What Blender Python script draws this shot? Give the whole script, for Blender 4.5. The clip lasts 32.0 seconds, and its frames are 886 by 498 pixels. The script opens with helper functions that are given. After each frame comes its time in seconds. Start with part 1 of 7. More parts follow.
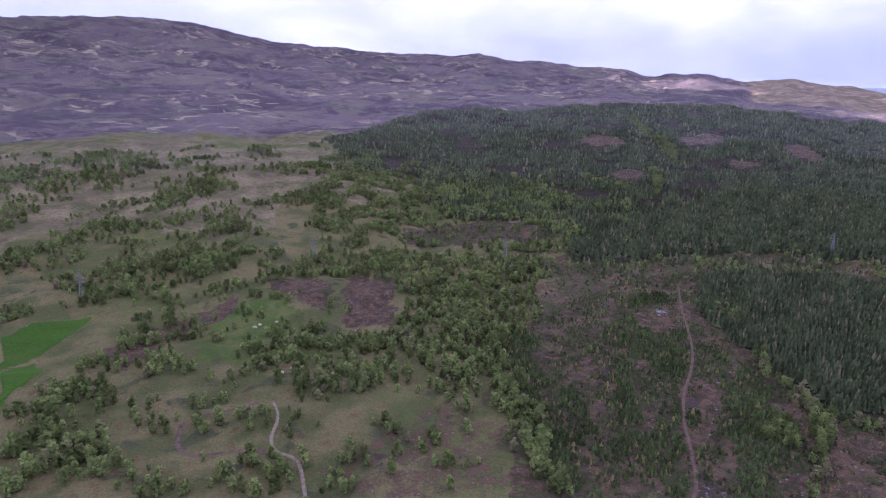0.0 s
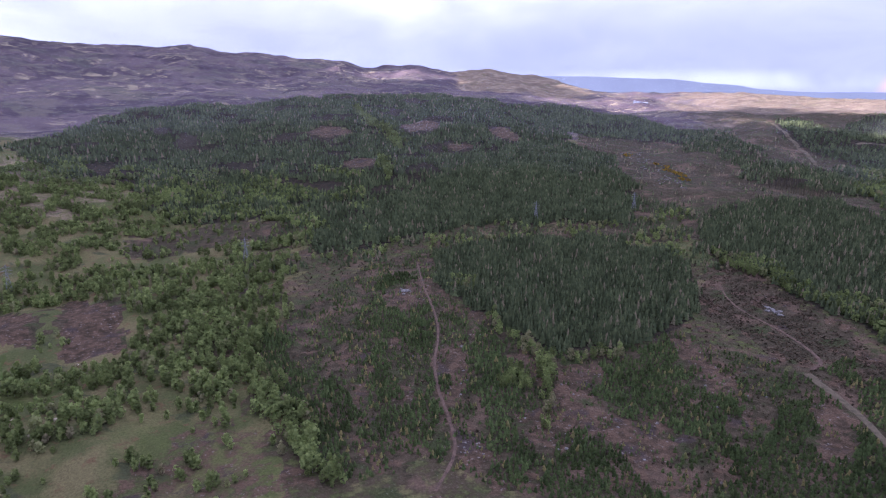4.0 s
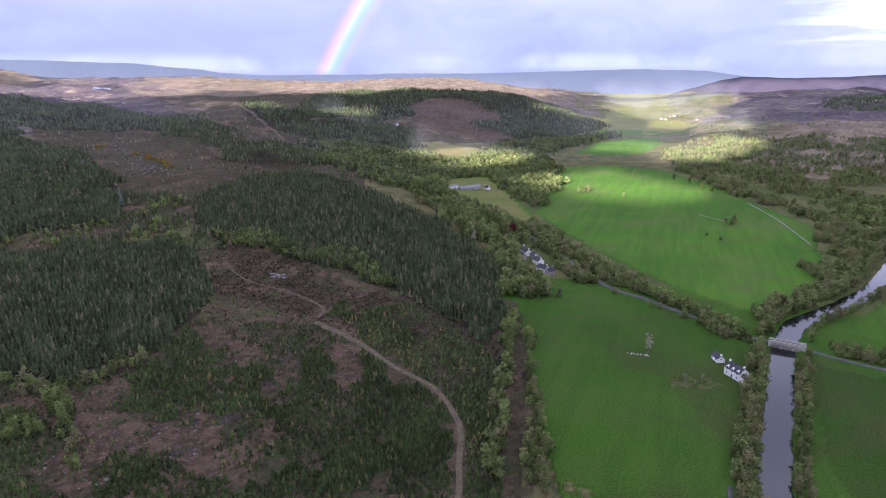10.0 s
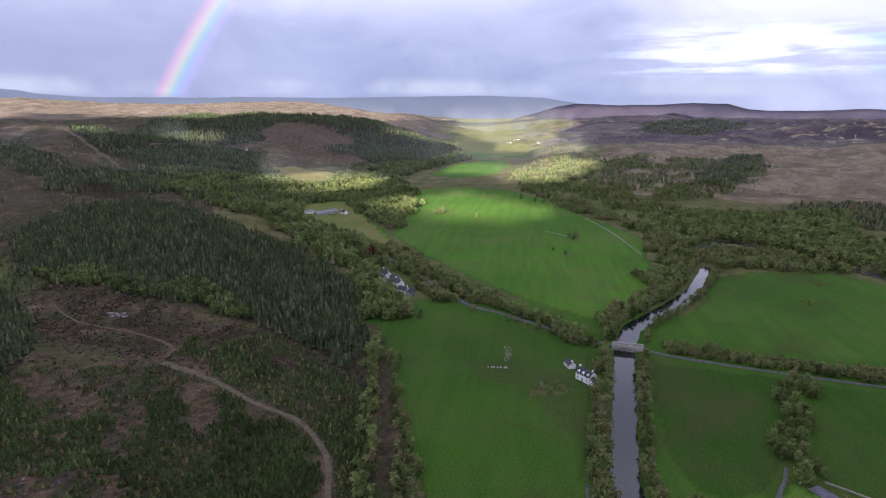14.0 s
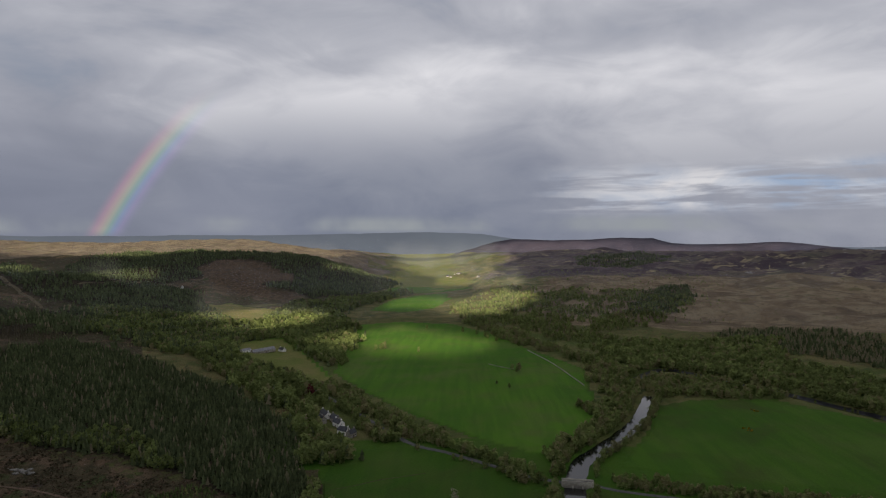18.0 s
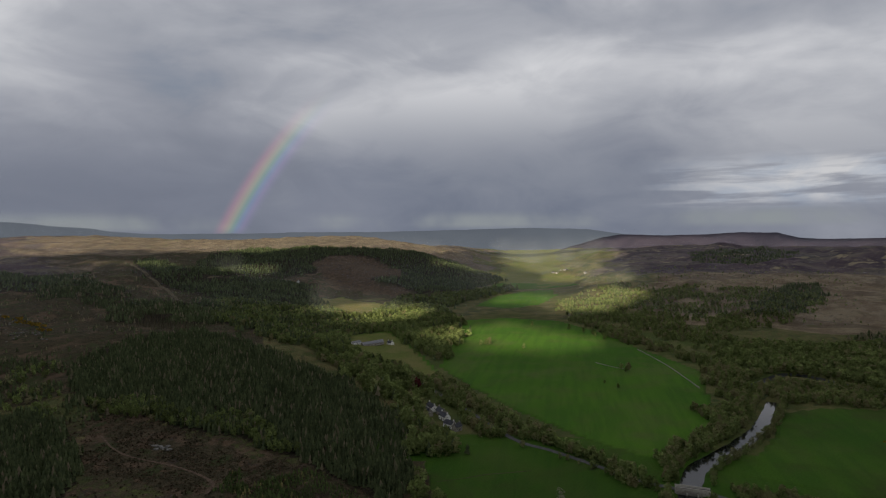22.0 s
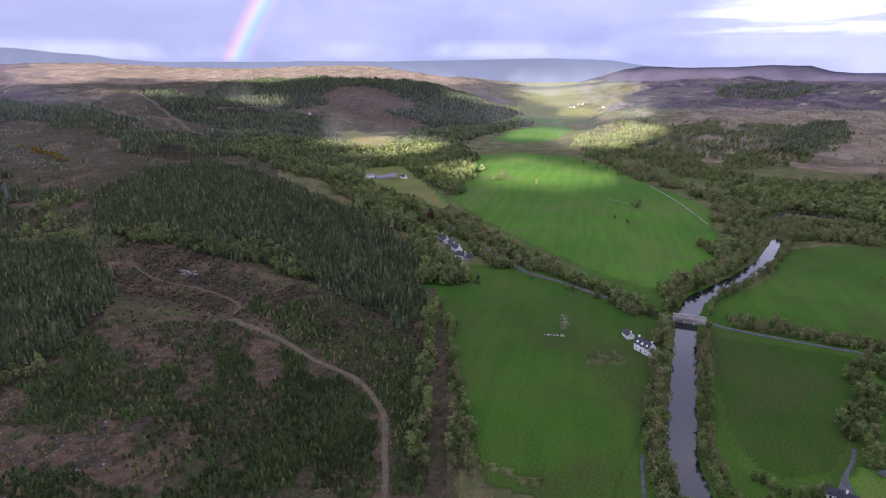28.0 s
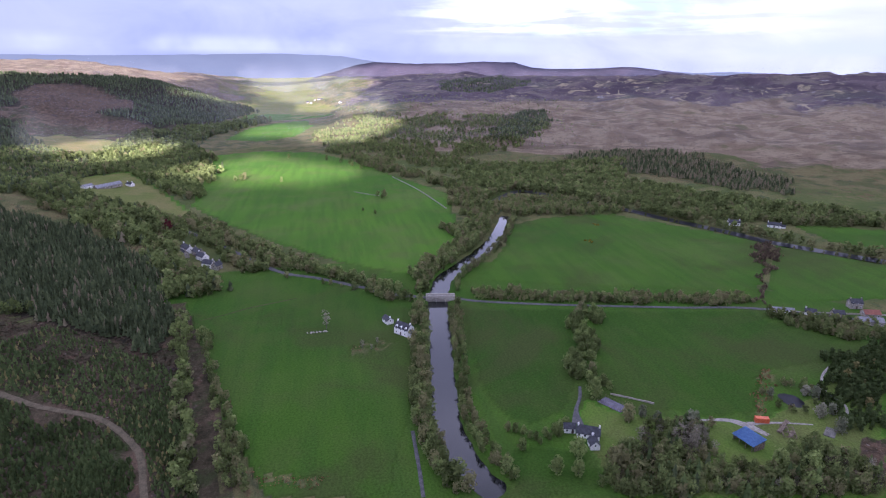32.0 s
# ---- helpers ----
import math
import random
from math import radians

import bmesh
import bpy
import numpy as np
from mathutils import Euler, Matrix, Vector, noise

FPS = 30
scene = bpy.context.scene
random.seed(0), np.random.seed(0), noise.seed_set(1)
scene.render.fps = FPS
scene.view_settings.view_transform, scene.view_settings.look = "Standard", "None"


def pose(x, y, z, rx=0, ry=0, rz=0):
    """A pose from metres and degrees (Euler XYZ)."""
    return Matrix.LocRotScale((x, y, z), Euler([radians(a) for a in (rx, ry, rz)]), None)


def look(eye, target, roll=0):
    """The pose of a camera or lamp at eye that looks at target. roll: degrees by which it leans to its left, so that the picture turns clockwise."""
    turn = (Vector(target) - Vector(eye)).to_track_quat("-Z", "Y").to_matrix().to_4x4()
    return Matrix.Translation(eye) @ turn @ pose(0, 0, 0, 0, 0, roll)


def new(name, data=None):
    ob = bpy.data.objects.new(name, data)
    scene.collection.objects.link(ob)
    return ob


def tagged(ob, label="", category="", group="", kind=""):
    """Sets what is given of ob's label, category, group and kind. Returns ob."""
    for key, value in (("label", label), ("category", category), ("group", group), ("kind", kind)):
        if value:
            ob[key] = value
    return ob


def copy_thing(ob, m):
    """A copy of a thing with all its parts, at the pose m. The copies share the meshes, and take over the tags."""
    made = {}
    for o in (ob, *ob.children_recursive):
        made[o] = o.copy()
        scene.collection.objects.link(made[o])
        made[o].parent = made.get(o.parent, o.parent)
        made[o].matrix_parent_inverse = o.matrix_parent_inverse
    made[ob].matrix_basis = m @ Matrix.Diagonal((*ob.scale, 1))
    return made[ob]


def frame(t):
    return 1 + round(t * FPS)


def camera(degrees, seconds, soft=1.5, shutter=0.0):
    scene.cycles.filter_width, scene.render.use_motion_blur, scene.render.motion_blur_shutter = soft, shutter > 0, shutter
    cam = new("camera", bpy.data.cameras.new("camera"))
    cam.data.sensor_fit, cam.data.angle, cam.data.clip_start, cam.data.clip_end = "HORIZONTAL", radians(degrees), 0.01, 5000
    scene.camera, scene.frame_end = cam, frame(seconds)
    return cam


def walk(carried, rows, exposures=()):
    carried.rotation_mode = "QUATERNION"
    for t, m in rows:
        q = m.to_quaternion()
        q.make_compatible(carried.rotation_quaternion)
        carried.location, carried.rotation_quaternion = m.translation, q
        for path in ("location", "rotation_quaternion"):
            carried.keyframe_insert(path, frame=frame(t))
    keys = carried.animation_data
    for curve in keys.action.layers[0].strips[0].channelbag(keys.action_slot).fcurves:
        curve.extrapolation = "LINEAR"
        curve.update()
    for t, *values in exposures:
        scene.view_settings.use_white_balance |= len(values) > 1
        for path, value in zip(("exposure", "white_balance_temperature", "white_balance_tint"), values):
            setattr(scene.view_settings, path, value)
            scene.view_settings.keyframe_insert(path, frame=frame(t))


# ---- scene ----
EYE = 160
cam = camera(71.2, 32.0, soft=1.15)
walk(cam, [
    (0, pose(0, 0, EYE, 75.92, -1.40, 0.35)),
    (0.5, pose(0, 0, EYE, 75.94, -1.19, -3.68)),
    (1, pose(0, 0, EYE, 75.92, -0.99, -7.39)),
    (1.5, pose(0, 0, EYE, 75.88, -0.82, -10.70)),
    (2, pose(0, 0, EYE, 75.83, -0.66, -13.61)),
    (2.5, pose(0, 0, EYE, 75.77, -0.52, -15.95)),
    (4.5, pose(0, 0, EYE, 75.48, -0.04, -27.43)),
    (5, pose(0, 0, EYE, 75.37, 0.09, -30.95)),
    (5.5, pose(0, 0, EYE, 75.26, 0.16, -34.46)),
    (6, pose(0, 0, EYE, 75.17, 0.21, -38.15)),
    (6.5, pose(0, 0, EYE, 75.05, 0.32, -41.60)),
    (7, pose(0, 0, EYE, 74.89, 0.42, -45.21)),
    (7.5, pose(0, 0, EYE, 74.81, 0.39, -48.55)),
    (8, pose(0, 0, EYE, 74.66, 0.36, -52.19)),
    (8.5, pose(0, 0, EYE, 74.55, 0.50, -55.82)),
    (9, pose(0, 0, EYE, 74.41, 0.45, -59.82)),
    (9.5, pose(0, 0, EYE, 74.25, 0.51, -64.19)),
    (10, pose(0, 0, EYE, 74.08, 0.48, -69.49)),
    (10.5, pose(0, 0, EYE, 73.93, 0.49, -73.05)),
    (11, pose(0, 0, EYE, 73.81, 0.34, -75.12)),
    (11.5, pose(0, 0, EYE, 73.47, 0.30, -76.79)),
    (12, pose(0, 0, EYE, 71.94, 0.24, -78.41)),
    (12.5, pose(0, 0, EYE, 72.48, 0.11, -79.62)),
    (13, pose(0, 0, EYE, 75.76, -0.00, -80.80)),
    (13.5, pose(0, 0, EYE, 76.18, -0.09, -81.80)),
    (14, pose(0, 0, EYE, 76.20, -0.18, -82.72)),
    (14.5, pose(0, 0, EYE, 76.97, -0.22, -83.51)),
    (16.5, pose(0, 0, EYE, 82.21, -0.10, -86.37)),
    (17, pose(0, 0, EYE, 83.95, -0.07, -87.01)),
    (17.5, pose(0, 0, EYE, 86.01, 0.06, -87.60)),
    (18, pose(0, 0, EYE, 88.57, 0.20, -88.19)),
    (18.5, pose(0, 0, EYE, 88.48, 0.27, -88.75)),
    (19, pose(0, 0, EYE, 88.41, 0.30, -89.31)),
    (19.5, pose(0, 0, EYE, 88.30, 0.44, -88.52)),
    (20, pose(0, 0, EYE, 88.29, 0.60, -83.71)),
    (20.5, pose(0, 0, EYE, 88.28, 0.55, -81.22)),
    (21, pose(0, 0, EYE, 88.29, 0.54, -79.91)),
    (21.5, pose(0, 0, EYE, 88.25, 0.52, -79.09)),
    (22, pose(0, 0, EYE, 88.26, 0.59, -78.52)),
    (22.5, pose(0, 0, EYE, 88.25, 0.53, -78.24)),
    (23, pose(0, 0, EYE, 87.40, 0.50, -78.09)),
    (23.5, pose(0, 0, EYE, 84.14, 0.52, -78.07)),
    (24, pose(0, 0, EYE, 80.64, 0.44, -78.04)),
    (24.5, pose(0, 0, EYE, 80.38, 0.49, -78.06)),
    (25, pose(0, 0, EYE, 80.23, 0.47, -78.01)),
    (25.5, pose(0, 0, EYE, 78.74, 0.44, -77.97)),
    (26, pose(0, 0, EYE, 77.30, 0.37, -77.91)),
    (26.5, pose(0, 0, EYE, 75.99, 0.34, -77.87)),
    (28.5, pose(0, 0, EYE, 72.36, 0.10, -77.53)),
    (29, pose(0, 0, EYE, 72.42, -0.07, -79.12)),
    (29.5, pose(0, 0, EYE, 72.45, -0.15, -81.49)),
    (30, pose(0, 0, EYE, 72.50, -0.25, -84.70)),
    (30.5, pose(0, 0, EYE, 72.55, -0.35, -88.54)),
    (31, pose(0, 0, EYE, 72.63, -0.48, -93.25)),
    (31.5, pose(0, 0, EYE, 72.69, -0.46, -97.23)),
    (32, pose(0, 0, EYE, 72.70, -0.39, -100.62)),
], exposures=[(0, 2.62, 4980, 45), (2.5, 2.6, 5010, 44), (5, 2.64, 4930, 39), (9, 2.54, 5160, 33), (11, 2.46, 5130, 32), (13, 2.32, 5180, 31), (14.5, 1.98, 5410, 24), (16.5, 1.56, 5740, 18), (18, 0.94, 5990, 13), (19, 0.78, 5990, 12), (22.5, 0.74, 5940, 11), (23.5, 0.94, 5840, 13), (24.5, 1.22, 5750, 17), (26, 1.74, 5460, 24), (28.5, 2.34, 5180, 35), (32, 2.42, 5030, 37)])

# ---- light: low evening sun behind the camera, broken cloud, a rainbow opposite the sun
SUN_BEARING, SUN_UP = 278.0, 17.5


def bearing_vector(bearing, up=0.0):
    b, e = radians(bearing), radians(up)
    return Vector((math.sin(b) * math.cos(e), math.cos(b) * math.cos(e), math.sin(e)))


sun = new("sun", bpy.data.lights.new("sun", "SUN"))
sun.data.energy, sun.data.angle, sun.data.color = 5.0, radians(0.6), (1.0, 0.85, 0.60)
sun.matrix_world = look((0, 0, 3000), Vector((0, 0, 3000)) - bearing_vector(SUN_BEARING, SUN_UP))

world = bpy.data.worlds.new("world")
scene.world = world
world.use_nodes = True


class Nodes:
    """Short hand for building a node tree."""

    def __init__(self, tree):
        self.tree = tree
        tree.nodes.clear()

    def add(self, kind, *links, **settings):
        n = self.tree.nodes.new(kind)
        for k, v in settings.items():
            setattr(n, k, v)
        for i, v in enumerate(links):
            self.put(n.inputs[i], v)
        return n

    def put(self, socket, v):
        if v is None:
            return
        if isinstance(v, bpy.types.NodeSocket):
            self.tree.links.new(v, socket)
        elif isinstance(v, bpy.types.Node):
            self.tree.links.new(v.outputs[0], socket)
        else:
            socket.default_value = v

    def math(self, op, a, b=None, c=None, clamp=False):
        return self.add("ShaderNodeMath", a, b, c, operation=op, use_clamp=clamp).outputs[0]

    def span(self, v, a, b, lo=0.0, hi=1.0):
        n = self.add("ShaderNodeMapRange", v, a, b, lo, hi, interpolation_type="SMOOTHSTEP")
        return n.outputs[0]

    def mix(self, f, a, b, blend="MIX"):
        n = self.tree.nodes.new("ShaderNodeMix")
        n.data_type, n.blend_type = "RGBA", blend
        self.put(n.inputs[0], f), self.put(n.inputs[6], a), self.put(n.inputs[7], b)
        return n.outputs[2]

    def noise(self, vec, scale, detail=4.0, rough=0.55, distortion=0.0):
        n = self.tree.nodes.new("ShaderNodeTexNoise")
        self.put(n.inputs["Vector"], vec), self.put(n.inputs["Scale"], scale)
        n.inputs["Detail"].default_value, n.inputs["Roughness"].default_value, n.inputs["Distortion"].default_value = detail, rough, distortion
        return n.outputs["Fac"]

    def ramp(self, f, stops):
        n = self.tree.nodes.new("ShaderNodeValToRGB")
        self.put(n.inputs[0], f)
        e = n.color_ramp.elements
        while len(e) < len(stops):
            e.new(0.5)
        for k, (p, c) in zip(e, stops):
            k.position, k.color = p, (*c, 1.0)
        return n.outputs[0]


def build_sky():
    n = Nodes(world.node_tree)
    way = n.add("ShaderNodeTexCoord").outputs["Generated"]
    xyz = n.add("ShaderNodeSeparateXYZ", way)
    x, y, z = xyz.outputs
    sky = n.add("ShaderNodeTexSky", sky_type="NISHITA", sun_disc=False, sun_elevation=radians(SUN_UP), sun_rotation=radians(SUN_BEARING))
    clear = n.mix(1.0, sky.outputs[0], (0.07, 0.07, 0.07, 1), "MULTIPLY")
    # clouds as a flat layer seen in perspective
    low = n.math("ADD", n.math("MULTIPLY", n.math("MAXIMUM", z, 0.0), 0.55), 0.55)
    flat = n.add("ShaderNodeCombineXYZ", n.math("DIVIDE", x, low), n.math("DIVIDE", y, low), n.math("MULTIPLY", z, 3.4))
    big = n.noise(flat, 1.15, 4.0, 0.5, 0.35)
    fine = n.noise(flat, 4.0, 6.0, 0.55, 0.5)
    puff = n.math("ADD", n.math("MULTIPLY", big, 0.72), n.math("MULTIPLY", fine, 0.28))
    # darker rain cloud low down, thinner and brighter cloud higher up
    under = n.ramp(puff, [(0.32, (0.158, 0.166, 0.196)), (0.48, (0.194, 0.202, 0.232)), (0.62, (0.250, 0.254, 0.274))])
    over = n.ramp(puff, [(0.32, (0.27, 0.275, 0.295)), (0.46, (0.41, 0.403, 0.405)), (0.61, (0.70, 0.67, 0.63))])
    grey = n.mix(n.span(z, 0.05, 0.28), under, over)
    south = n.span(n.add("ShaderNodeVectorMath", way, tuple(bearing_vector(125, 8)), operation="DOT_PRODUCT").outputs["Value"], 0.80, 0.98)
    grey = n.mix(n.math("MULTIPLY", south, 0.16), grey, over)
    # brighter cloud over the moor
    north = n.span(n.add("ShaderNodeVectorMath", way, tuple(bearing_vector(-22)), operation="DOT_PRODUCT").outputs["Value"], 0.60, 0.96)
    grey = n.mix(n.math("MULTIPLY", north, 0.8), grey, n.ramp(puff, [(0.34, (0.185, 0.19, 0.215)), (0.48, (0.255, 0.258, 0.275)), (0.62, (0.34, 0.34, 0.345))]))
    # a heavy blue-grey shower over the end of the valley
    shower = n.span(n.add("ShaderNodeVectorMath", way, tuple(bearing_vector(84, 5)), operation="DOT_PRODUCT").outputs["Value"], 0.93, 0.992)
    grey = n.mix(n.math("MULTIPLY", n.math("MULTIPLY", shower, n.span(z, 0.24, 0.07)), 0.55), grey, n.ramp(fine, [(0.35, (0.150, 0.166, 0.205)), (0.65, (0.205, 0.216, 0.246))]))
    # breaks of clear sky, low in the south-east
    east = n.span(n.add("ShaderNodeVectorMath", way, tuple(bearing_vector(114, 4)), operation="DOT_PRODUCT").outputs["Value"], 0.945, 0.995)
    streak = n.noise(n.add("ShaderNodeVectorMath", way, (3.0, 3.0, 34.0), operation="MULTIPLY"), 1.7, 5.0, 0.55, 0.3)
    band = n.math("MULTIPLY", n.span(z, 0.02, 0.05), n.span(z, 0.115, 0.075))
    gap = n.math("MULTIPLY", n.math("MULTIPLY", east, band), n.span(streak, 0.40, 0.58))
    grey = n.mix(n.math("MULTIPLY", gap, 0.68), grey, n.ramp(fine, [(0.35, (0.30, 0.39, 0.50)), (0.5, (0.50, 0.52, 0.54)), (0.65, (0.74, 0.70, 0.64))]))
    # a pale strip under the cloud along the horizon
    strip = n.math("MULTIPLY", n.span(z, -0.002, 0.010), n.span(z, 0.034, 0.016))
    grey = n.mix(n.math("MULTIPLY", strip, n.span(n.noise(way, 5.0), 0.35, 0.6)), grey, (0.27, 0.28, 0.27, 1))
    veil = n.mix(n.span(puff, 0.28, 0.40, 0.80, 1.0), clear, grey)
    # the bow: 42 degrees round the point opposite the sun, its foot brightest
    cosine = n.add("ShaderNodeVectorMath", way, tuple(-bearing_vector(SUN_BEARING, SUN_UP)), operation="DOT_PRODUCT").outputs["Value"]
    angle = n.math("MULTIPLY", n.math("ARCCOSINE", cosine), 57.29578)
    hue = n.ramp(n.span(angle, 40.2, 43.2), [(0.0, (0, 0, 0)), (0.16, (0.10, 0.04, 0.16)), (0.32, (0.03, 0.10, 0.22)), (0.48, (0.05, 0.20, 0.06)), (0.62, (0.26, 0.24, 0.03)), (0.76, (0.34, 0.14, 0.04)), (0.88, (0.26, 0.03, 0.04)), (1.0, (0, 0, 0))])
    side = n.span(n.add("ShaderNodeVectorMath", way, tuple(bearing_vector(8)), operation="DOT_PRODUCT").outputs["Value"], 0.30, 0.5)
    fade = n.math("MULTIPLY", n.span(z, 0.225, 0.10), n.math("MULTIPLY", side, n.span(z, -0.01, 0.01)))
    inside = n.math("MULTIPLY", n.math("MULTIPLY", n.span(angle, 41.0, 36.0), fade), 0.12)
    lit = n.mix(inside, veil, (0.35, 0.35, 0.38, 1))
    lit = n.mix(n.math("MULTIPLY", fade, 0.40), lit, hue, "ADD")
    n.add("ShaderNodeOutputWorld", n.add("ShaderNodeBackground", lit, 0.6))


build_sky()

# an unseen sheet added as cloud to shade the valley; its gaps let the sun down on the fields
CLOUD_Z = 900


# ---- lie of the land: sections outward from the middle of the valley, as (distance, height), by bearing clockwise from north
SECTIONS = {}


def section(bearing, *pairs):
    SECTIONS[bearing] = pairs


section(-72, (300, 0), (800, 5), (1500, 60), (2500, 200), (3300, 380), (4900, 420))
section(-45, (300, 0), (600, 0), (1000, 45), (1600, 95), (2500, 260), (3200, 430), (4900, 420))
section(-36, (250, 0), (450, 0), (700, 10), (1000, 50), (1300, 72), (1700, 100), (2400, 235), (3100, 430), (4900, 430))
section(-27, (250, 0), (500, 0), (750, 20), (1050, 68), (1300, 75), (1700, 110), (2400, 260), (3100, 480), (4900, 440))
section(-16, (250, 0), (520, 3), (800, 35), (1050, 74), (1200, 70), (1500, 92), (2000, 160), (2600, 268), (3200, 366), (4900, 360))
section(-8, (250, 0), (550, 4), (800, 30), (1050, 60), (1500, 88), (2000, 148), (2600, 258), (3200, 364), (4900, 350))
section(0, (250, 0), (600, 5), (900, 32), (1250, 75), (1700, 125), (2000, 140), (2600, 230), (3200, 325), (4900, 320))
section(8, (250, 0), (600, 6), (900, 36), (1250, 78), (1700, 130), (2000, 140), (2600, 220), (3200, 322), (4900, 310))
section(18, (250, 0), (600, 8), (900, 38), (1250, 80), (1700, 135), (2000, 140), (2600, 182), (3200, 256), (4900, 245))
section(28, (250, 0), (600, 10), (900, 40), (1200, 72), (1700, 128), (2000, 130), (2600, 165), (3200, 252), (3800, 225), (4900, 200))
section(35, (250, 0), (600, 10), (900, 38), (1150, 66), (1400, 72), (1800, 105), (2600, 130), (3200, 205), (3800, 170), (4900, 160))
section(42, (250, 0), (600, 10), (800, 24), (1000, 40), (1500, 80), (2000, 105), (2600, 118), (3400, 140), (4900, 140))
section(50, (250, 0), (500, 8), (800, 30), (1000, 35), (1400, 60), (1800, 92), (2500, 115), (3400, 138), (4900, 130))
section(58, (250, 0), (450, 6), (650, 22), (800, 34), (950, 25), (1300, 30), (1800, 88), (2500, 125), (3400, 140), (4900, 120))
section(66, (250, 0), (400, 2), (600, 18), (750, 24), (1000, 8), (1400, 12), (1650, 62), (1900, 110), (2150, 100), (2500, 118), (3400, 132), (4900, 110))
section(72, (250, 0), (400, 0), (550, 8), (700, 6), (1000, 0), (1500, 12), (1680, 52), (1900, 106), (2150, 96), (2700, 110), (3400, 126), (4900, 100))
section(78, (250, 0), (500, 0), (1000, 0), (1550, 4), (1750, 30), (1960, 72), (2300, 64), (2800, 92), (3400, 70), (4900, 60))
section(81, (250, 0), (1000, 0), (1650, 2), (2000, 36), (2350, 30), (2800, 74), (3400, 50), (4900, 30))
section(84, (250, 0), (500, 0), (1000, 0), (1800, 0), (2100, 3), (2500, 4), (2800, 6), (3400, 2), (4900, 0))
section(89, (250, 0), (500, 0), (1000, 0), (1700, 0), (2500, 0), (3300, 0), (4000, 0), (4900, 0))
section(94, (250, 0), (500, 0), (1000, 0), (1300, 10), (1600, 34), (2200, 50), (3000, 60), (3600, 70), (4900, 80))
section(101, (250, 0), (500, 0), (900, 0), (1150, 15), (1500, 40), (2000, 60), (2800, 95), (3600, 118), (4900, 100))
section(108, (250, 0), (500, 0), (900, 0), (1150, 12), (1500, 35), (2000, 55), (2800, 100), (3600, 128), (4900, 100))
section(114, (250, 0), (500, 0), (850, 0), (1100, 12), (1500, 38), (1750, 50), (2050, 90), (2800, 96), (4900, 60))
section(121, (250, 0), (500, 0), (800, 0), (1000, 8), (1500, 40), (1750, 58), (2050, 112), (2800, 70), (4900, 40))
section(130, (250, 0), (500, 0), (800, 0), (1000, 10), (1500, 40), (1700, 52), (2050, 114), (2800, 70), (4900, 30))
section(140, (250, 0), (500, 0), (800, 0), (1000, 10), (1500, 40), (1700, 55), (2050, 126), (2800, 80), (4900, 30))
section(165, (300, 0), (800, 0), (1500, 40), (2100, 110), (4900, 130))
section(200, (300, 0), (900, 0), (1500, 30), (2500, 90), (4900, 160))
section(245, (300, 0), (900, 0), (2000, 5), (3300, 60), (4900, 160))

# a smooth table of heights, one row a degree, one column 25 m
_r = np.arange(0, 5001, 25.0)
_rows = []
_b = sorted(SECTIONS)
_b = [_b[-1] - 360] + _b + [_b[0] + 360]
for b in _b:
    p = SECTIONS[b if b in SECTIONS else (b + 360 if b < -80 else b - 360)]
    _rows.append(np.interp(_r, [0] + [q[0] for q in p], [0] + [q[1] for q in p]))
_rows = np.array(_rows)
_deg = np.arange(-140, 301, 1.0)
TABLE = np.stack([np.interp(_deg % 360 - 360 * ((_deg % 360) > 262), _b, _rows[:, k]) for k in range(len(_r))], 1)
for _ in range(2):
    _k = np.array([1, 3, 5, 6, 5, 3, 1]) / 24
    TABLE = np.apply_along_axis(lambda v: np.convolve(np.pad(v, 3, mode="edge"), _k, "valid"), 1, TABLE)
    TABLE = np.apply_along_axis(lambda v: np.convolve(np.pad(v, 3, mode="edge"), _k, "valid"), 0, TABLE)


# the crest of the land against the sky, as (bearing, degrees above the eye's level)
CREST = [(-60, 4.2), (-40, 4.4), (-34.5, 4.5), (-29, 4.95), (-23, 5.3), (-18.8, 4.62), (-15.2, 3.9), (-9.5, 3.6), (-3.6, 3.25), (1.9, 3.4), (5, 3.1), (10, 2.7), (15, 2.35), (17, 1.9), (22, 1.97), (25.7, 1.5), (28.5, 1.7), (32, 1.2), (34, 0.8), (36.4, -0.05),
         (39, -0.32), (49, -0.25), (51.5, -0.38), (55, -0.7), (62, -0.8), (67.6, -0.48), (71.5, -0.62), (76, -1.45), (78.6, -1.5), (81, -1.8), (84, -1.87), (92, -1.87), (93.5, -1.85), (95.6, -1.85), (98.9, -1.66), (103.4, -1.65), (106.4, -1.8), (109.6, -1.75), (116.2, -1.78), (123, -1.45), (129, -1.33), (134, -1.0), (142, -1.0)]
_far = np.clip((_r - 1700) / 700, 0, 1)
for _i, _a in enumerate(_deg):
    if -60 <= _a <= 142:
        _slope = math.tan(radians(np.interp(_a, [c[0] for c in CREST], [c[1] for c in CREST])))
        _line = 160 + _slope * _r
        TABLE[_i] = np.where(_r > 1500, np.minimum(TABLE[_i], _line), TABLE[_i])
        _rise = (TABLE[_i, 1:] - 160) / _r[1:] - 10 * (_r[1:] < 1900) - 10 * (_r[1:] > 3600)
        _k = int(np.argmax(_rise)) + 1
        if not 81.5 < _a < 94:
            TABLE[_i] += np.interp(_r, [1700, _r[_k], 4975], [0, 1, 1]) * (_line[_k] - TABLE[_i, _k])


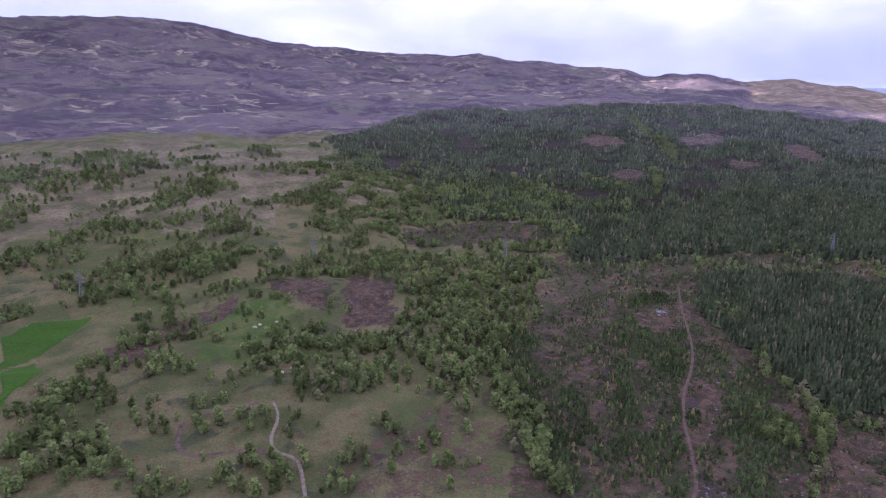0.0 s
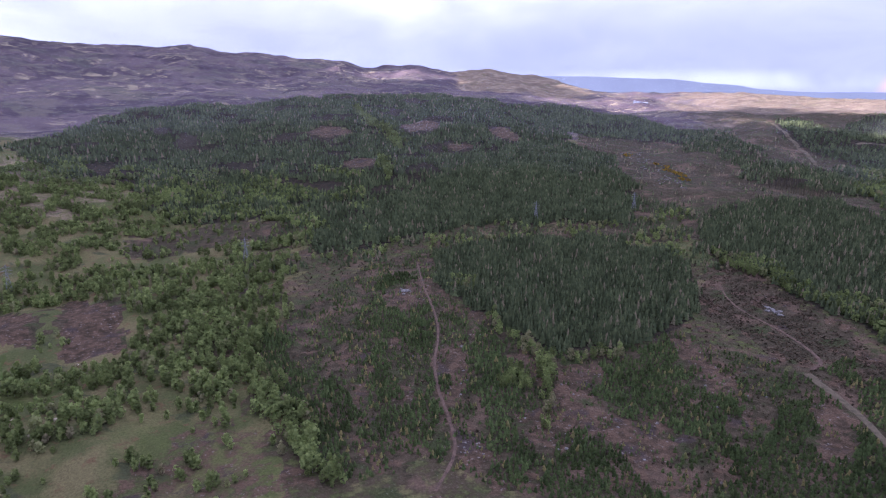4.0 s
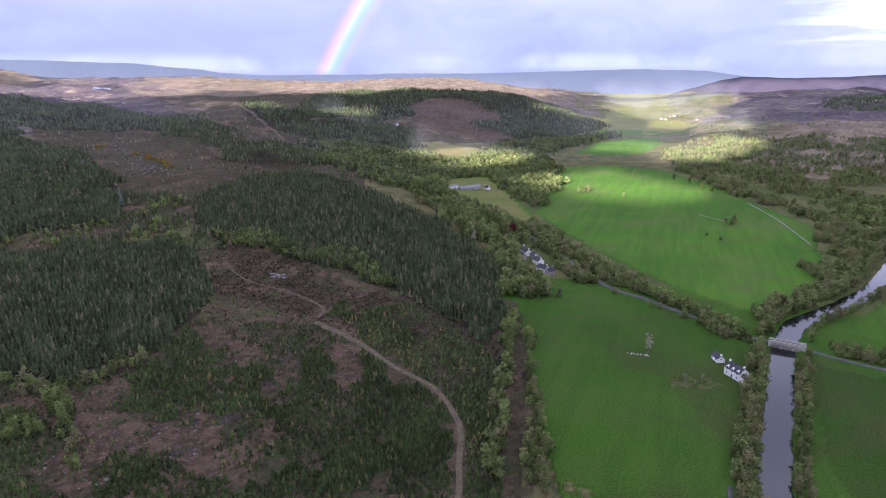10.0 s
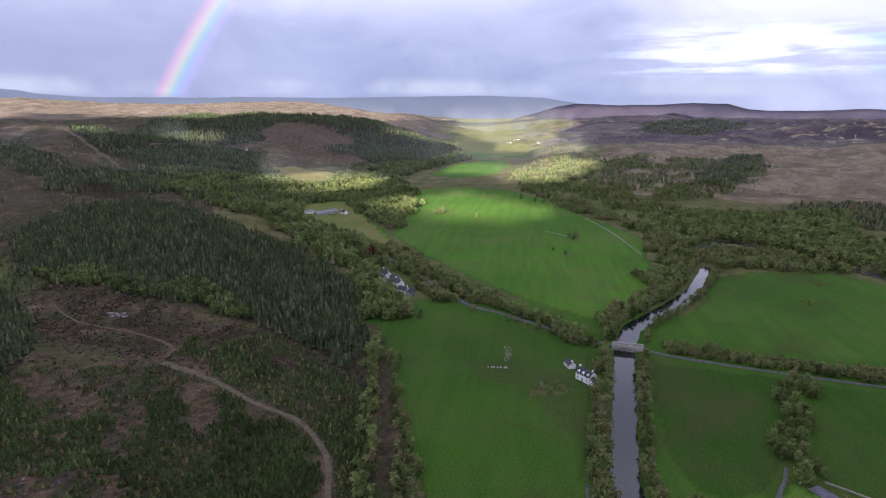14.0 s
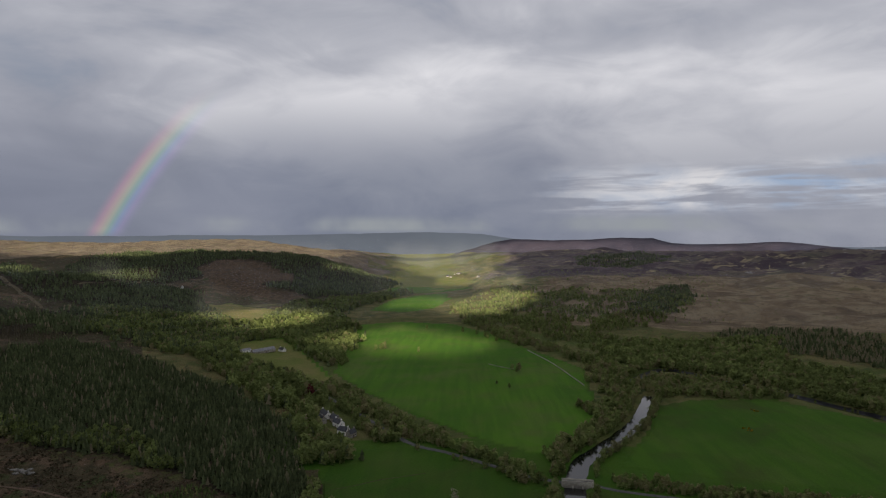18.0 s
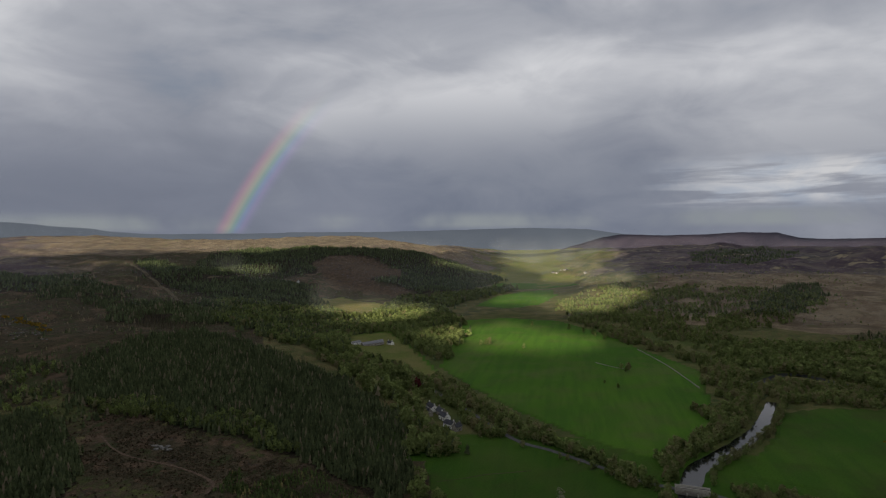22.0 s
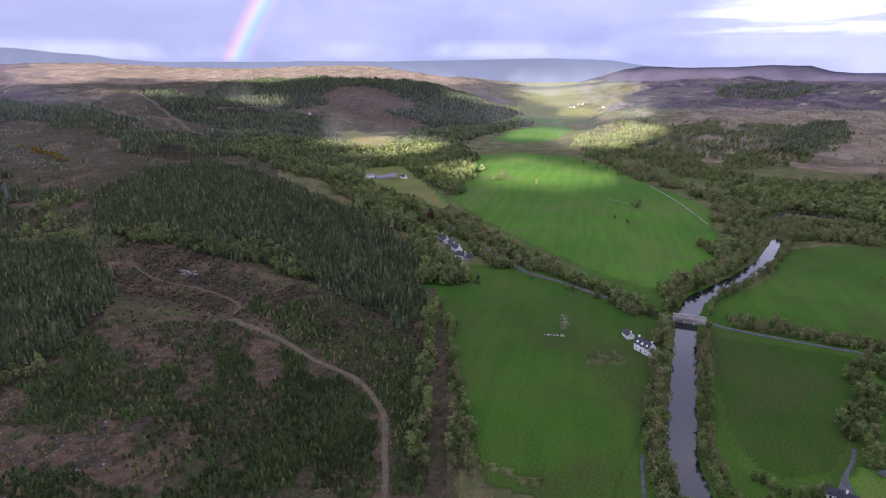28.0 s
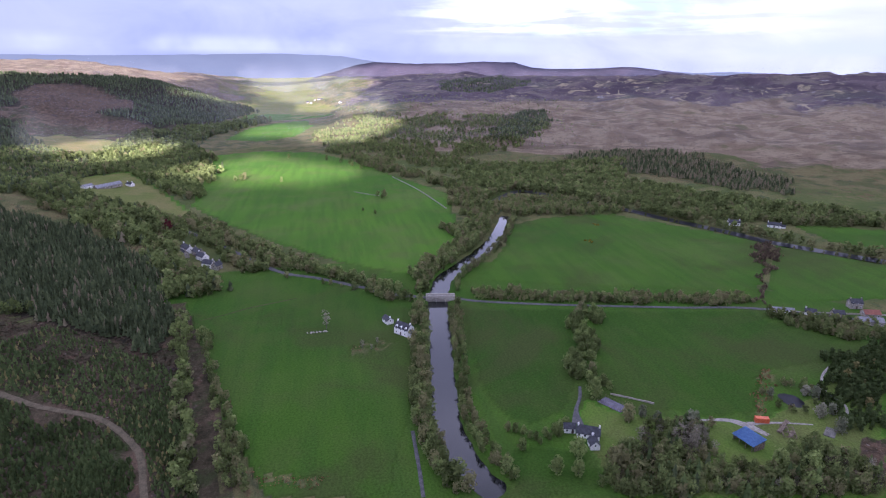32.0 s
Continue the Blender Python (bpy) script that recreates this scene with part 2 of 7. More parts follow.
def waves(x, y, seed, size, octaves=4):
    """Smooth relief between about -1 and 1 from a few turned sine sheets."""
    g = np.random.RandomState(seed)
    out, amp, total = 0.0, 1.0, 0.0
    for _ in range(octaves):
        for _ in range(3):
            a, p, q = g.uniform(0, 6.283, 3)
            k = 6.283 / (size * g.uniform(0.8, 1.25))
            out = out + amp * np.sin((x * math.cos(a) + y * math.sin(a)) * k + p + 1.7 * np.sin((x * math.sin(a) - y * math.cos(a)) * k * 0.7 + q))
        total += amp * 1.8
        amp, size = amp * 0.55, size * 0.47
    return out / total


def height(x, y):
    """The height of the land at plan places x, y (numbers or arrays)."""
    x, y = np.asarray(x, float), np.asarray(y, float)
    r = np.minimum(np.hypot(x, y), 4974.0)
    d = np.degrees(np.arctan2(x, y))
    d = np.where(d < -115, d + 360, d) + 140
    i, j = np.floor(d).astype(int), np.floor(r / 25).astype(int)
    u, v = d - i, r / 25 - j
    z = (TABLE[i, j] * (1 - u) + TABLE[i + 1, j] * u) * (1 - v) + (TABLE[i, j + 1] * (1 - u) + TABLE[i + 1, j + 1] * u) * v
    rough = np.clip((z - 1.0) / 14, 0, 1)
    z = z + rough * (waves(x, y, 3, 420, 3) * np.clip(r / 150, 2, 10) + waves(x, y, 8, 90, 4) * np.clip(r / 700, 1.0, 2.6))
    high = np.clip((z - 130) / 120, 0, 1) * np.clip((r - 1900) / 500, 0, 1)
    z = z + high * 6 * waves(x, y, 9, 260, 3)
    z = z + high * np.clip((3150 - r) / 400, 0, 1) * (9 - 26 * np.abs(waves(x, y, 13, 420, 4)))
    south = np.clip((d - 235) / 8, 0, 1) * np.clip((r - 1550) / 300, 0, 1) * np.clip((285 - d) / 10, 0, 1)
    z = z + south * (7 * waves(x, y, 12, 420, 3) + 3.5 * waves(x, y, 14, 120, 3))
    west = np.clip((80 - x) / 120, 0, 1) * np.clip((900 - r) / 300, 0, 1)
    return z + west * (waves(x, y, 5, 150, 3) * 4.6)


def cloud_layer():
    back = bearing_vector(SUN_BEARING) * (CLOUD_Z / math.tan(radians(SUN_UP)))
    # gaps cut where the ground is to be sunlit, as plan ellipses: centre, half lengths along and across the valley
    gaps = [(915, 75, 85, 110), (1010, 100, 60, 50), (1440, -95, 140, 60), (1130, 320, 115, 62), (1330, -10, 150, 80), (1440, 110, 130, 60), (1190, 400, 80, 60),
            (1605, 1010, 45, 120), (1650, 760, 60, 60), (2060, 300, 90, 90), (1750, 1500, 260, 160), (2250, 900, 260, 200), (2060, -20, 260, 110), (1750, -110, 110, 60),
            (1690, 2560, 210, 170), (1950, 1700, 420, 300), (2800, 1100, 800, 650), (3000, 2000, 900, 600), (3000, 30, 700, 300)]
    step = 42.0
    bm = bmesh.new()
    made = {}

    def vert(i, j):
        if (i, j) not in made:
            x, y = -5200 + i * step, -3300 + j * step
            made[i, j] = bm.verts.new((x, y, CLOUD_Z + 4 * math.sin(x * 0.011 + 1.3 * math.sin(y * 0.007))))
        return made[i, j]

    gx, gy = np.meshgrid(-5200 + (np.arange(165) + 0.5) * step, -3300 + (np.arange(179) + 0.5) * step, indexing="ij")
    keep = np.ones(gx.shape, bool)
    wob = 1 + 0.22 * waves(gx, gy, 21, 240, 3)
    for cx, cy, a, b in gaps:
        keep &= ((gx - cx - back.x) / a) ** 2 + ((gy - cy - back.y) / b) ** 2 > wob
    # cells that would come into view are left out
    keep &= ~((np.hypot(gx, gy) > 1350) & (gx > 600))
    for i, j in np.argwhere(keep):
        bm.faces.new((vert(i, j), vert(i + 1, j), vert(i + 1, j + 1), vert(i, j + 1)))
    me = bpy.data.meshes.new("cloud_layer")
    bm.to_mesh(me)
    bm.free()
    me.materials.append(CLOUD_SHADE)
    tagged(new("cloud_layer", me), "unseen grey sheet added as cloud to shade the valley, with gaps for sun", "cloud", kind="structure")


# ---- materials
def material(name, build, rough=0.9):
    """A node material; build(nodes, object_space_vector) gives colour, optionally a height for relief with its strength and distance."""
    m = bpy.data.materials.new(name)
    m.use_nodes = True
    n = Nodes(m.node_tree)
    vec = n.add("ShaderNodeNewGeometry").outputs["Position"]
    made = build(n, vec)
    if not isinstance(made, tuple):
        made = (made,)
    b = n.tree.nodes.new("ShaderNodeBsdfPrincipled")
    n.put(b.inputs["Base Color"], made[0])
    n.put(b.inputs["Roughness"], rough)
    b.inputs["Specular IOR Level"].default_value = 0.25 if rough < 0.9 else 0.04
    if len(made) > 1:
        bump = n.tree.nodes.new("ShaderNodeBump")
        n.put(bump.inputs["Height"], made[1])
        bump.inputs["Strength"].default_value, bump.inputs["Distance"].default_value = made[2], made[3]
        n.put(b.inputs["Normal"], bump.outputs[0])
    n.add("ShaderNodeOutputMaterial", b)
    return m


def two_tone(a, b, scale, rough=0.9, relief=0.0, fine=6.0):
    """Two colours that wander into each other, with a finer grain over them."""
    def build(n, vec):
        f = n.span(n.noise(vec, scale, 5.0), 0.32, 0.68)
        g = n.span(n.noise(vec, scale * fine, 3.0), 0.3, 0.7, 0.78, 1.18)
        c = n.mix(f, (*a, 1), (*b, 1))
        c = n.mix(1.0, c, n.add("ShaderNodeCombineXYZ", g, g, g), "MULTIPLY")
        return (c, n.noise(vec, scale * fine, 4.0), 0.6, relief) if relief else c
    return build


def plain(name, a, b, scale, rough=0.9, relief=0.0, fine=6.0):
    return material(name, two_tone(a, b, scale, rough, relief, fine), rough)


def cloud_shade_build():
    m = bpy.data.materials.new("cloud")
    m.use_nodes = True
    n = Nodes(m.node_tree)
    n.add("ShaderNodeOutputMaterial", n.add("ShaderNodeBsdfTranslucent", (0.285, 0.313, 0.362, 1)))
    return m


CLOUD_SHADE = cloud_shade_build()


def ground_build(n, vec):
    """Field grass, heather, bare felled ground and bracken, rough pasture, by the plan's zones."""
    zone = n.add("ShaderNodeAttribute", attribute_name="zone")
    grass, heather, bare = n.add("ShaderNodeSeparateColor", zone.outputs["Color"]).outputs
    zone2 = n.add("ShaderNodeAttribute", attribute_name="zone_b")
    straw, wood, rock = n.add("ShaderNodeSeparateColor", zone2.outputs["Color"]).outputs
    litter = zone2.outputs["Alpha"]
    n1, n2, n3, n4 = n.noise(vec, 0.006, 5.0), n.noise(vec, 0.03, 6.0), n.noise(vec, 0.16, 5.0, 0.65), n.noise(vec, 0.9, 3.0, 0.7)
    stripes = n.noise(n.add("ShaderNodeVectorMath", vec, (0.01, 0.12, 0.05), operation="MULTIPLY"), 1.0, 3.0)
    rough_grass = n.mix(n.span(n2, 0.40, 0.60), (0.068, 0.078, 0.028, 1), (0.126, 0.112, 0.050, 1))
    rough_grass = n.mix(n.span(n3, 0.54, 0.68), rough_grass, (0.108, 0.070, 0.036, 1))
    rough_grass = n.mix(n.span(n.noise(vec, 0.05, 4.0, 0.6, 0.7), 0.56, 0.66), rough_grass, (0.056, 0.062, 0.030, 1))
    rough_grass = n.mix(n.math("MULTIPLY", n.span(n1, 0.50, 0.64), n.span(n3, 0.62, 0.40)), rough_grass, (0.078, 0.094, 0.028, 1))
    # the moor in belts along the slope: dark heather, purple-brown heather, bleached grass, scree
    belt = n.add("ShaderNodeVectorMath", vec, (1.0, 1.0, 2.6), operation="MULTIPLY")
    tract = n.noise(belt, 0.0042, 7.0, 0.62, 0.6)
    speck = n.noise(belt, 0.017, 7.0, 0.68, 0.9)
    moor = n.mix(n.span(tract, 0.40, 0.58), (0.050, 0.038, 0.047, 1), (0.094, 0.072, 0.076, 1))
    moor = n.mix(n.span(n.noise(belt, 0.009, 8.0, 0.66, 0.4), 0.50, 0.58, 0.0, 0.75), moor, (0.112, 0.098, 0.076, 1))
    moor = n.mix(n.math("MULTIPLY", n.span(speck, 0.545, 0.60), n.span(n.noise(belt, 0.0032, 5.0, 0.6), 0.44, 0.56)), moor, (0.225, 0.190, 0.120, 1))
    moor = n.mix(n.span(n.noise(belt, 0.013, 7.0, 0.7, 1.2), 0.54, 0.62, 0.0, 0.75), moor, (0.038, 0.029, 0.037, 1))
    moor = n.mix(n.span(n.noise(vec, 0.07, 5.0, 0.7, 0.5), 0.60, 0.66, 0.0, 0.8), moor, (0.150, 0.130, 0.090, 1))
    moor = n.mix(n.span(n1, 0.52, 0.70, 0.0, 0.45), moor, (0.076, 0.080, 0.058, 1))
    felled = n.mix(n.span(n3, 0.36, 0.62), (0.032, 0.029, 0.016, 1), (0.068, 0.054, 0.033, 1))
    felled = n.mix(n.span(n2, 0.53, 0.64), felled, (0.100, 0.070, 0.047, 1))
    felled = n.mix(n.span(n.noise(vec, 0.07, 5.0, 0.6, 0.4), 0.52, 0.64), felled, (0.042, 0.050, 0.020, 1))
    felled = n.mix(n.math("MULTIPLY", n.span(n4, 0.60, 0.72), 0.4), felled, (0.140, 0.122, 0.100, 1))
    field = n.mix(n.span(n1, 0.36, 0.64), (0.050, 0.116, 0.012, 1), (0.068, 0.144, 0.014, 1))
    field = n.mix(n.span(n2, 0.46, 0.66, 0.0, 0.7), field, (0.074, 0.112, 0.022, 1))
    field = n.mix(n.span(stripes, 0.42, 0.62, 0.0, 0.30), field, (0.028, 0.078, 0.013, 1))
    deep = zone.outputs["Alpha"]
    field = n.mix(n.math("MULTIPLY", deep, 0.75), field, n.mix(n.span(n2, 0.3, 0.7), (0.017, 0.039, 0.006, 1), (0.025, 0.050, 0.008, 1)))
    field = n.mix(n.math("MULTIPLY", n.math("SUBTRACT", 1.0, deep), n.span(n.noise(vec, 0.012, 5.0, 0.6), 0.50, 0.66, 0.0, 0.55)), field, (0.082, 0.108, 0.030, 1))
    # wet hollows and worn patches
    field = n.mix(n.math("MULTIPLY", n.span(deep, 0.1, 0.5), n.span(n.noise(vec, 0.009, 6.0, 0.6, 0.8), 0.50, 0.66, 0.0, 0.7)), field, (0.044, 0.054, 0.016, 1))
    field = n.mix(n.span(n.noise(vec, 0.25, 4.0, 0.7), 0.58, 0.72, 0.0, 0.35), field, (0.070, 0.090, 0.026, 1))
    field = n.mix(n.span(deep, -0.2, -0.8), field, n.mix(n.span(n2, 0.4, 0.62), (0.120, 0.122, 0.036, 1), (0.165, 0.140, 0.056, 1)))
    dry = n.mix(n.span(n2, 0.4, 0.62), (0.145, 0.110, 0.072, 1), (0.205, 0.165, 0.108, 1))
    dry = n.mix(n.span(n3, 0.54, 0.68), dry, (0.100, 0.076, 0.052, 1))
    fern = n.mix(n.span(n3, 0.38, 0.60), (0.044, 0.034, 0.021, 1), (0.094, 0.064, 0.041, 1))
    fern = n.mix(n.span(n.noise(vec, 0.055, 5.0, 0.6, 0.6), 0.55, 0.66), fern, (0.050, 0.040, 0.034, 1))
    fern = n.mix(n.math("MULTIPLY", n.span(n.noise(vec, 0.5, 4.0, 0.6), 0.60, 0.68), 0.7), fern, (0.19, 0.165, 0.15, 1))
    dry = n.mix(n.span(n.noise(vec, 0.011, 6.0, 0.65, 0.8), 0.50, 0.60, 0.0, 0.55), dry, (0.062, 0.048, 0.036, 1))
    dry = n.mix(n.span(speck, 0.56, 0.66, 0.0, 0.8), dry, (0.090, 0.088, 0.040, 1))
    floor = n.mix(n.span(n3, 0.4, 0.6), (0.022, 0.020, 0.014, 1), (0.045, 0.036, 0.024, 1))
    stone = n.mix(n.span(n3, 0.4, 0.6), (0.11, 0.10, 0.10, 1), (0.22, 0.21, 0.20, 1))
    edge = n.math("MULTIPLY", n.math("SUBTRACT", n3, 0.5), 0.9)

    def blend(under, over, weight, wander=1.0):
        return n.mix(n.span(n.math("ADD", weight, n.math("MULTIPLY", edge, wander)), 0.40, 0.60), under, over)

    c = blend(rough_grass, moor, heather)
    c = blend(c, dry, straw)
    c = blend(c, felled, bare)
    c = blend(c, fern, litter)
    c = blend(c, floor, wood)
    c = blend(c, field, grass, 0.25)
    c = blend(c, stone, rock)
    grain = n.span(n4, 0.25, 0.75, 0.72, 1.22)
    c = n.mix(1.0, c, n.add("ShaderNodeCombineXYZ", grain, grain, grain), "MULTIPLY")
    lumps = n.math("ADD", n.math("MULTIPLY", n3, 1.6), n.math("MULTIPLY", n4, 0.5))
    calm = n.math("SUBTRACT", 1.0, n.math("MULTIPLY", grass, 0.93))
    return c, n.math("MULTIPLY", lumps, calm), 0.7, 2.0


GROUND = material("ground", ground_build, 0.95)


def leaf_build(name, dark, light, dry):
    """Foliage: the hue shifts from tree to tree by the tint attribute and from clump to clump."""
    m = bpy.data.materials.new(name)
    m.use_nodes = True
    n = Nodes(m.node_tree)
    tint = n.add("ShaderNodeAttribute", attribute_name="tint").outputs["Fac"]
    geo = n.add("ShaderNodeNewGeometry")
    f = n.math("ADD", n.math("MULTIPLY", geo.outputs["Random Per Island"], 0.45), n.math("MULTIPLY", n.span(n.noise(geo.outputs["Position"], 0.35, 4.0), 0.3, 0.7), 0.55))
    c = n.mix(f, (*dark, 1), (*light, 1))
    c = n.mix(n.span(tint, 0.70, 1.0), c, (*dry, 1))
    lum = n.math("MULTIPLY", n.span(tint, 0.0, 0.7, 0.62, 1.4), n.math("ADD", 0.85, n.math("MULTIPLY", n.add("ShaderNodeObjectInfo").outputs["Random"], 0.3)))
    c = n.mix(1.0, c, n.add("ShaderNodeCombineXYZ", lum, lum, lum), "MULTIPLY")
    a = n.add("ShaderNodeBsdfDiffuse", c)
    b = n.add("ShaderNodeBsdfTranslucent", c)
    n.add("ShaderNodeOutputMaterial", n.add("ShaderNodeMixShader", 0.4, a, b))
    return m


SPRUCE = leaf_build("spruce", (0.052, 0.068, 0.036), (0.120, 0.144, 0.064), (0.165, 0.136, 0.090))
YOUNG = leaf_build("young_spruce", (0.040, 0.060, 0.023), (0.096, 0.124, 0.042), (0.150, 0.128, 0.052))
BIRCH = leaf_build("birch", (0.108, 0.138, 0.046), (0.204, 0.244, 0.080), (0.146, 0.132, 0.072))
BROADLEAF = leaf_build("broadleaf", (0.098, 0.126, 0.044), (0.190, 0.222, 0.074), (0.138, 0.126, 0.062))
BARE = leaf_build("bare_twig", (0.056, 0.048, 0.032), (0.100, 0.088, 0.058), (0.190, 0.175, 0.130))
HEDGE = leaf_build("bare_hedge", (0.105, 0.078, 0.056), (0.175, 0.132, 0.092), (0.17, 0.15, 0.08))
GORSE = leaf_build("gorse", (0.05, 0.06, 0.015), (0.42, 0.25, 0.015), (0.5, 0.3, 0.02))
HEATH = leaf_build("heath", (0.048, 0.040, 0.030), (0.084, 0.072, 0.042), (0.100, 0.072, 0.052))
BARK = plain("bark", (0.07, 0.055, 0.045), (0.16, 0.14, 0.12), 2.0)

# ---- the plan: woods, fields, tracks and water, in metres east and north
HOUSE_FIELD = [(408, 98), (447, 77), (467, 46), (442, 12), (396, -38), (377, -47), (355, -42), (330, -49), (291, -41), (249, -31), (224, -23), (196, -17), (201, 10), (205, 29), (236, 41), (264, 53), (297, 63), (353, 78)]
LONG_FIELD = [(766, 156), (947, 185), (1079, 178), (1117, 113), (1091, 31), (990, -37), (839, -92), (721, -141), (624, -128), (539, -119), (469, -83), (447, -52), (487, -6), (557, 53), (638, 109), (704, 145)]
UPPER_FIELD = [(1278, 192), (1483, 171), (1589, 115), (1627, 41), (1467, 29), (1329, 59), (1250, 114)]
RIVER_FIELD = [(570, -177), (593, -217), (597, -295), (561, -315), (549, -333), (501, -369), (479, -393), (406, -334), (368, -299), (383, -247), (405, -169), (421, -108), (455, -126), (514, -158)]
EAST_FIELD = [(472, -396), (436, -422), (405, -446), (340, -381), (342, -343), (349, -298)]
FAR_BANK_FIELD = [(524, -461), (512, -495), (491, -531), (443, -483), (466, -454)]
ROAD_FIELD = [(370, -85), (359, -155), (330, -147), (282, -126), (260, -116), (242, -105), (235, -86), (240, -78), (262, -72), (312, -76)]
CORNER_FIELD = [(352, -169), (336, -273), (316, -274), (287, -294), (265, -263), (261, -228), (239, -206), (225, -193), (226, -169), (239, -147), (256, -133), (280, -140), (313, -153)]
STRIP_FIELD = [(736, 214), (759, 189), (634, 138), (610, 148), (675, 192)]
LAWN = [(251, -119), (236, -129), (223, -143), (214, -139), (208, -125), (212, -113), (226, -110), (235, -110)]
ORCHARD_LAWN = [(216, -70), (217, -85), (211, -96), (205, -101), (188, -105), (185, -83), (187, -70), (198, -66)]
MEADOW = [(1249, 548), (1338, 506), (1235, 370), (1097, 329), (1049, 336), (1106, 420), (1158, 486)]
NORTH_FIELD = [(-282, 369), (-279, 398), (-249, 417), (-248, 383), (-247, 348), (-252, 326)]
NORTH_FIELD_LOW = [(-249, 322), (-241, 339), (-222, 317), (-225, 300), (-222, 283)]
KNOLL_GRASS = [(-154, 364), (-155, 420), (-135, 465), (-96, 421), (-105, 382), (-124, 350)]
SPRUCE_BLOCK = [(231, 532), (301, 529), (385, 508), (423, 431), (398, 376), (357, 321), (319, 296), (285, 286), (244, 283), (206, 298), (202, 333), (196, 379), (193, 441)]
NORTH_FOREST = [(-222, 1151), (-122, 1515), (44, 1639), (312, 1672), (678, 1864), (942, 1735), (915, 1442), (893, 1278), (688, 972), (426, 581), (349, 604), (260, 606), (169, 564), (122, 572), (141, 641), (114, 698), (49, 705), (3, 729), (-37, 870), (-86, 966), (-127, 942)]
NORTH_FOREST_EAST = [(369, 832), (450, 899), (608, 981), (696, 980), (672, 815), (554, 628), (466, 526), (416, 550), (300, 603), (200, 581), (127, 597), (134, 628), (206, 670)]
RIDGE_FOREST = [(860, 1446), (1028, 1565), (1080, 1441), (1091, 1217), (1008, 915), (913, 885), (830, 1009), (803, 1154)]
KNOLL_WOOD = [(447, 413), (562, 512), (650, 515), (717, 447), (639, 331), (578, 223), (507, 145), (415, 107), (337, 96), (357, 126), (391, 187), (416, 244), (417, 287), (445, 351)]
SPUR_WOOD_WEST = [(1401, 1087), (1464, 1095), (1298, 875), (1251, 806), (1416, 705), (1398, 611), (1166, 477), (1093, 481), (1101, 563), (1102, 679), (1137, 797), (1216, 941)]
SPUR_WOOD_TOP = [(1834, 979), (1808, 747), (1912, 604), (1990, 480), (2010, 390), (1990, 301), (1843, 178), (1602, 251), (1441, 348), (1513, 495), (1577, 437), (1690, 459), (1764, 609), (1583, 688), (1494, 636), (1426, 709), (1256, 809), (1298, 875), (1534, 982)]
VALLEY_WOOD = [(867, 728), (947, 719), (1068, 659), (1152, 530), (995, 378), (937, 301), (758, 290), (726, 345), (832, 508), (806, 572), (769, 632)]
BIRCH_SLOPE = [(-369, 494), (-406, 633), (-389, 716), (-335, 798), (-194, 660), (-134, 537), (-131, 483), (-72, 466), (-34, 433), (34, 386), (53, 222), (-50, 226), (-108, 218), (-171, 216), (-204, 262), (-218, 352), (-214, 415)]
BIRCH_EDGE = [(4, 506), (36, 424), (44, 353), (49, 286), (53, 246), (58, 222), (45, 221), (40, 254), (31, 299), (25, 354), (-9, 430)]
BIRCH_MID = [(-138, 494), (-125, 593), (-109, 629), (-148, 704), (-140, 817), (-42, 969), (-33, 769), (10, 721), (107, 697), (135, 640), (111, 567), (75, 539), (38, 510), (-40, 502)]
MOOR_EDGE_WOOD = [(-582, 808), (-546, 872), (-463, 947), (-320, 861), (-326, 775), (-448, 763), (-471, 643)]
KNOLL_BIRCH = [(435, 401), (457, 359), (445, 300), (449, 243), (392, 180), (390, 191), (419, 260), (422, 334)]
VILLAGE_WOOD = [(905, 345), (1026, 309), (1259, 304), (1057, 185), (893, 156), (730, 149), (770, 195), (694, 210), (607, 148), (473, 88), (435, 76), (412, 97), (415, 107), (518, 148), (604, 232), (705, 313)]
SUNNY_WOOD = [(1040, 354), (1330, 372), (1480, 273), (1716, 158), (1637, 136), (1337, 222), (1188, 242), (1027, 180), (870, 152), (958, 232)]
ROAD_HEDGE = [(699, 205), (642, 131), (513, 45), (461, -4), (419, -43), (396, -56), (385, -47), (436, -4), (474, 42), (469, 73), (607, 148)]
RIVER_WOOD_WEST = [(574, -116), (599, -151), (554, -155), (458, -103), (413, -73), (401, -60), (432, -56), (474, -81), (522, -111)]
RIVER_WOOD_TOP = [(1119, 0), (976, -87), (850, -129), (784, -167), (701, -210), (686, -273), (627, -325), (596, -311), (603, -233), (605, -183), (589, -149), (664, -138), (749, -154), (829, -119), (905, -73)]
SOUTH_HILL_WOOD = [(1318, 25), (1509, -50), (1543, -130), (1333, -304), (1331, -475), (1174, -431), (971, -243), (879, -215), (818, -167), (930, -100), (1119, 10)]
MOOR_FOOT_WOOD = [(889, -210), (901, -264), (884, -332), (880, -444), (638, -331), (699, -278), (730, -218), (785, -174)]
SOUTH_ROAD_HEDGE = [(403, -96), (386, -162), (368, -238), (354, -290), (343, -280), (366, -154), (384, -95)]
AVENUE = [(356, -156), (354, -168), (287, -139), (257, -132), (254, -120), (277, -123)]
MANOR_WOOD = [(212, -114), (224, -145), (222, -169), (211, -170), (198, -175), (196, -204), (175, -216), (163, -204), (181, -104), (191, -105)]
EAST_WOOD = [(264, -266), (284, -325), (198, -239), (205, -226), (225, -225)]
STRIP_WOOD_WEST = [(390, 103), (389, 93), (324, 76), (256, 62), (209, 54), (211, 62), (258, 70), (326, 87)]
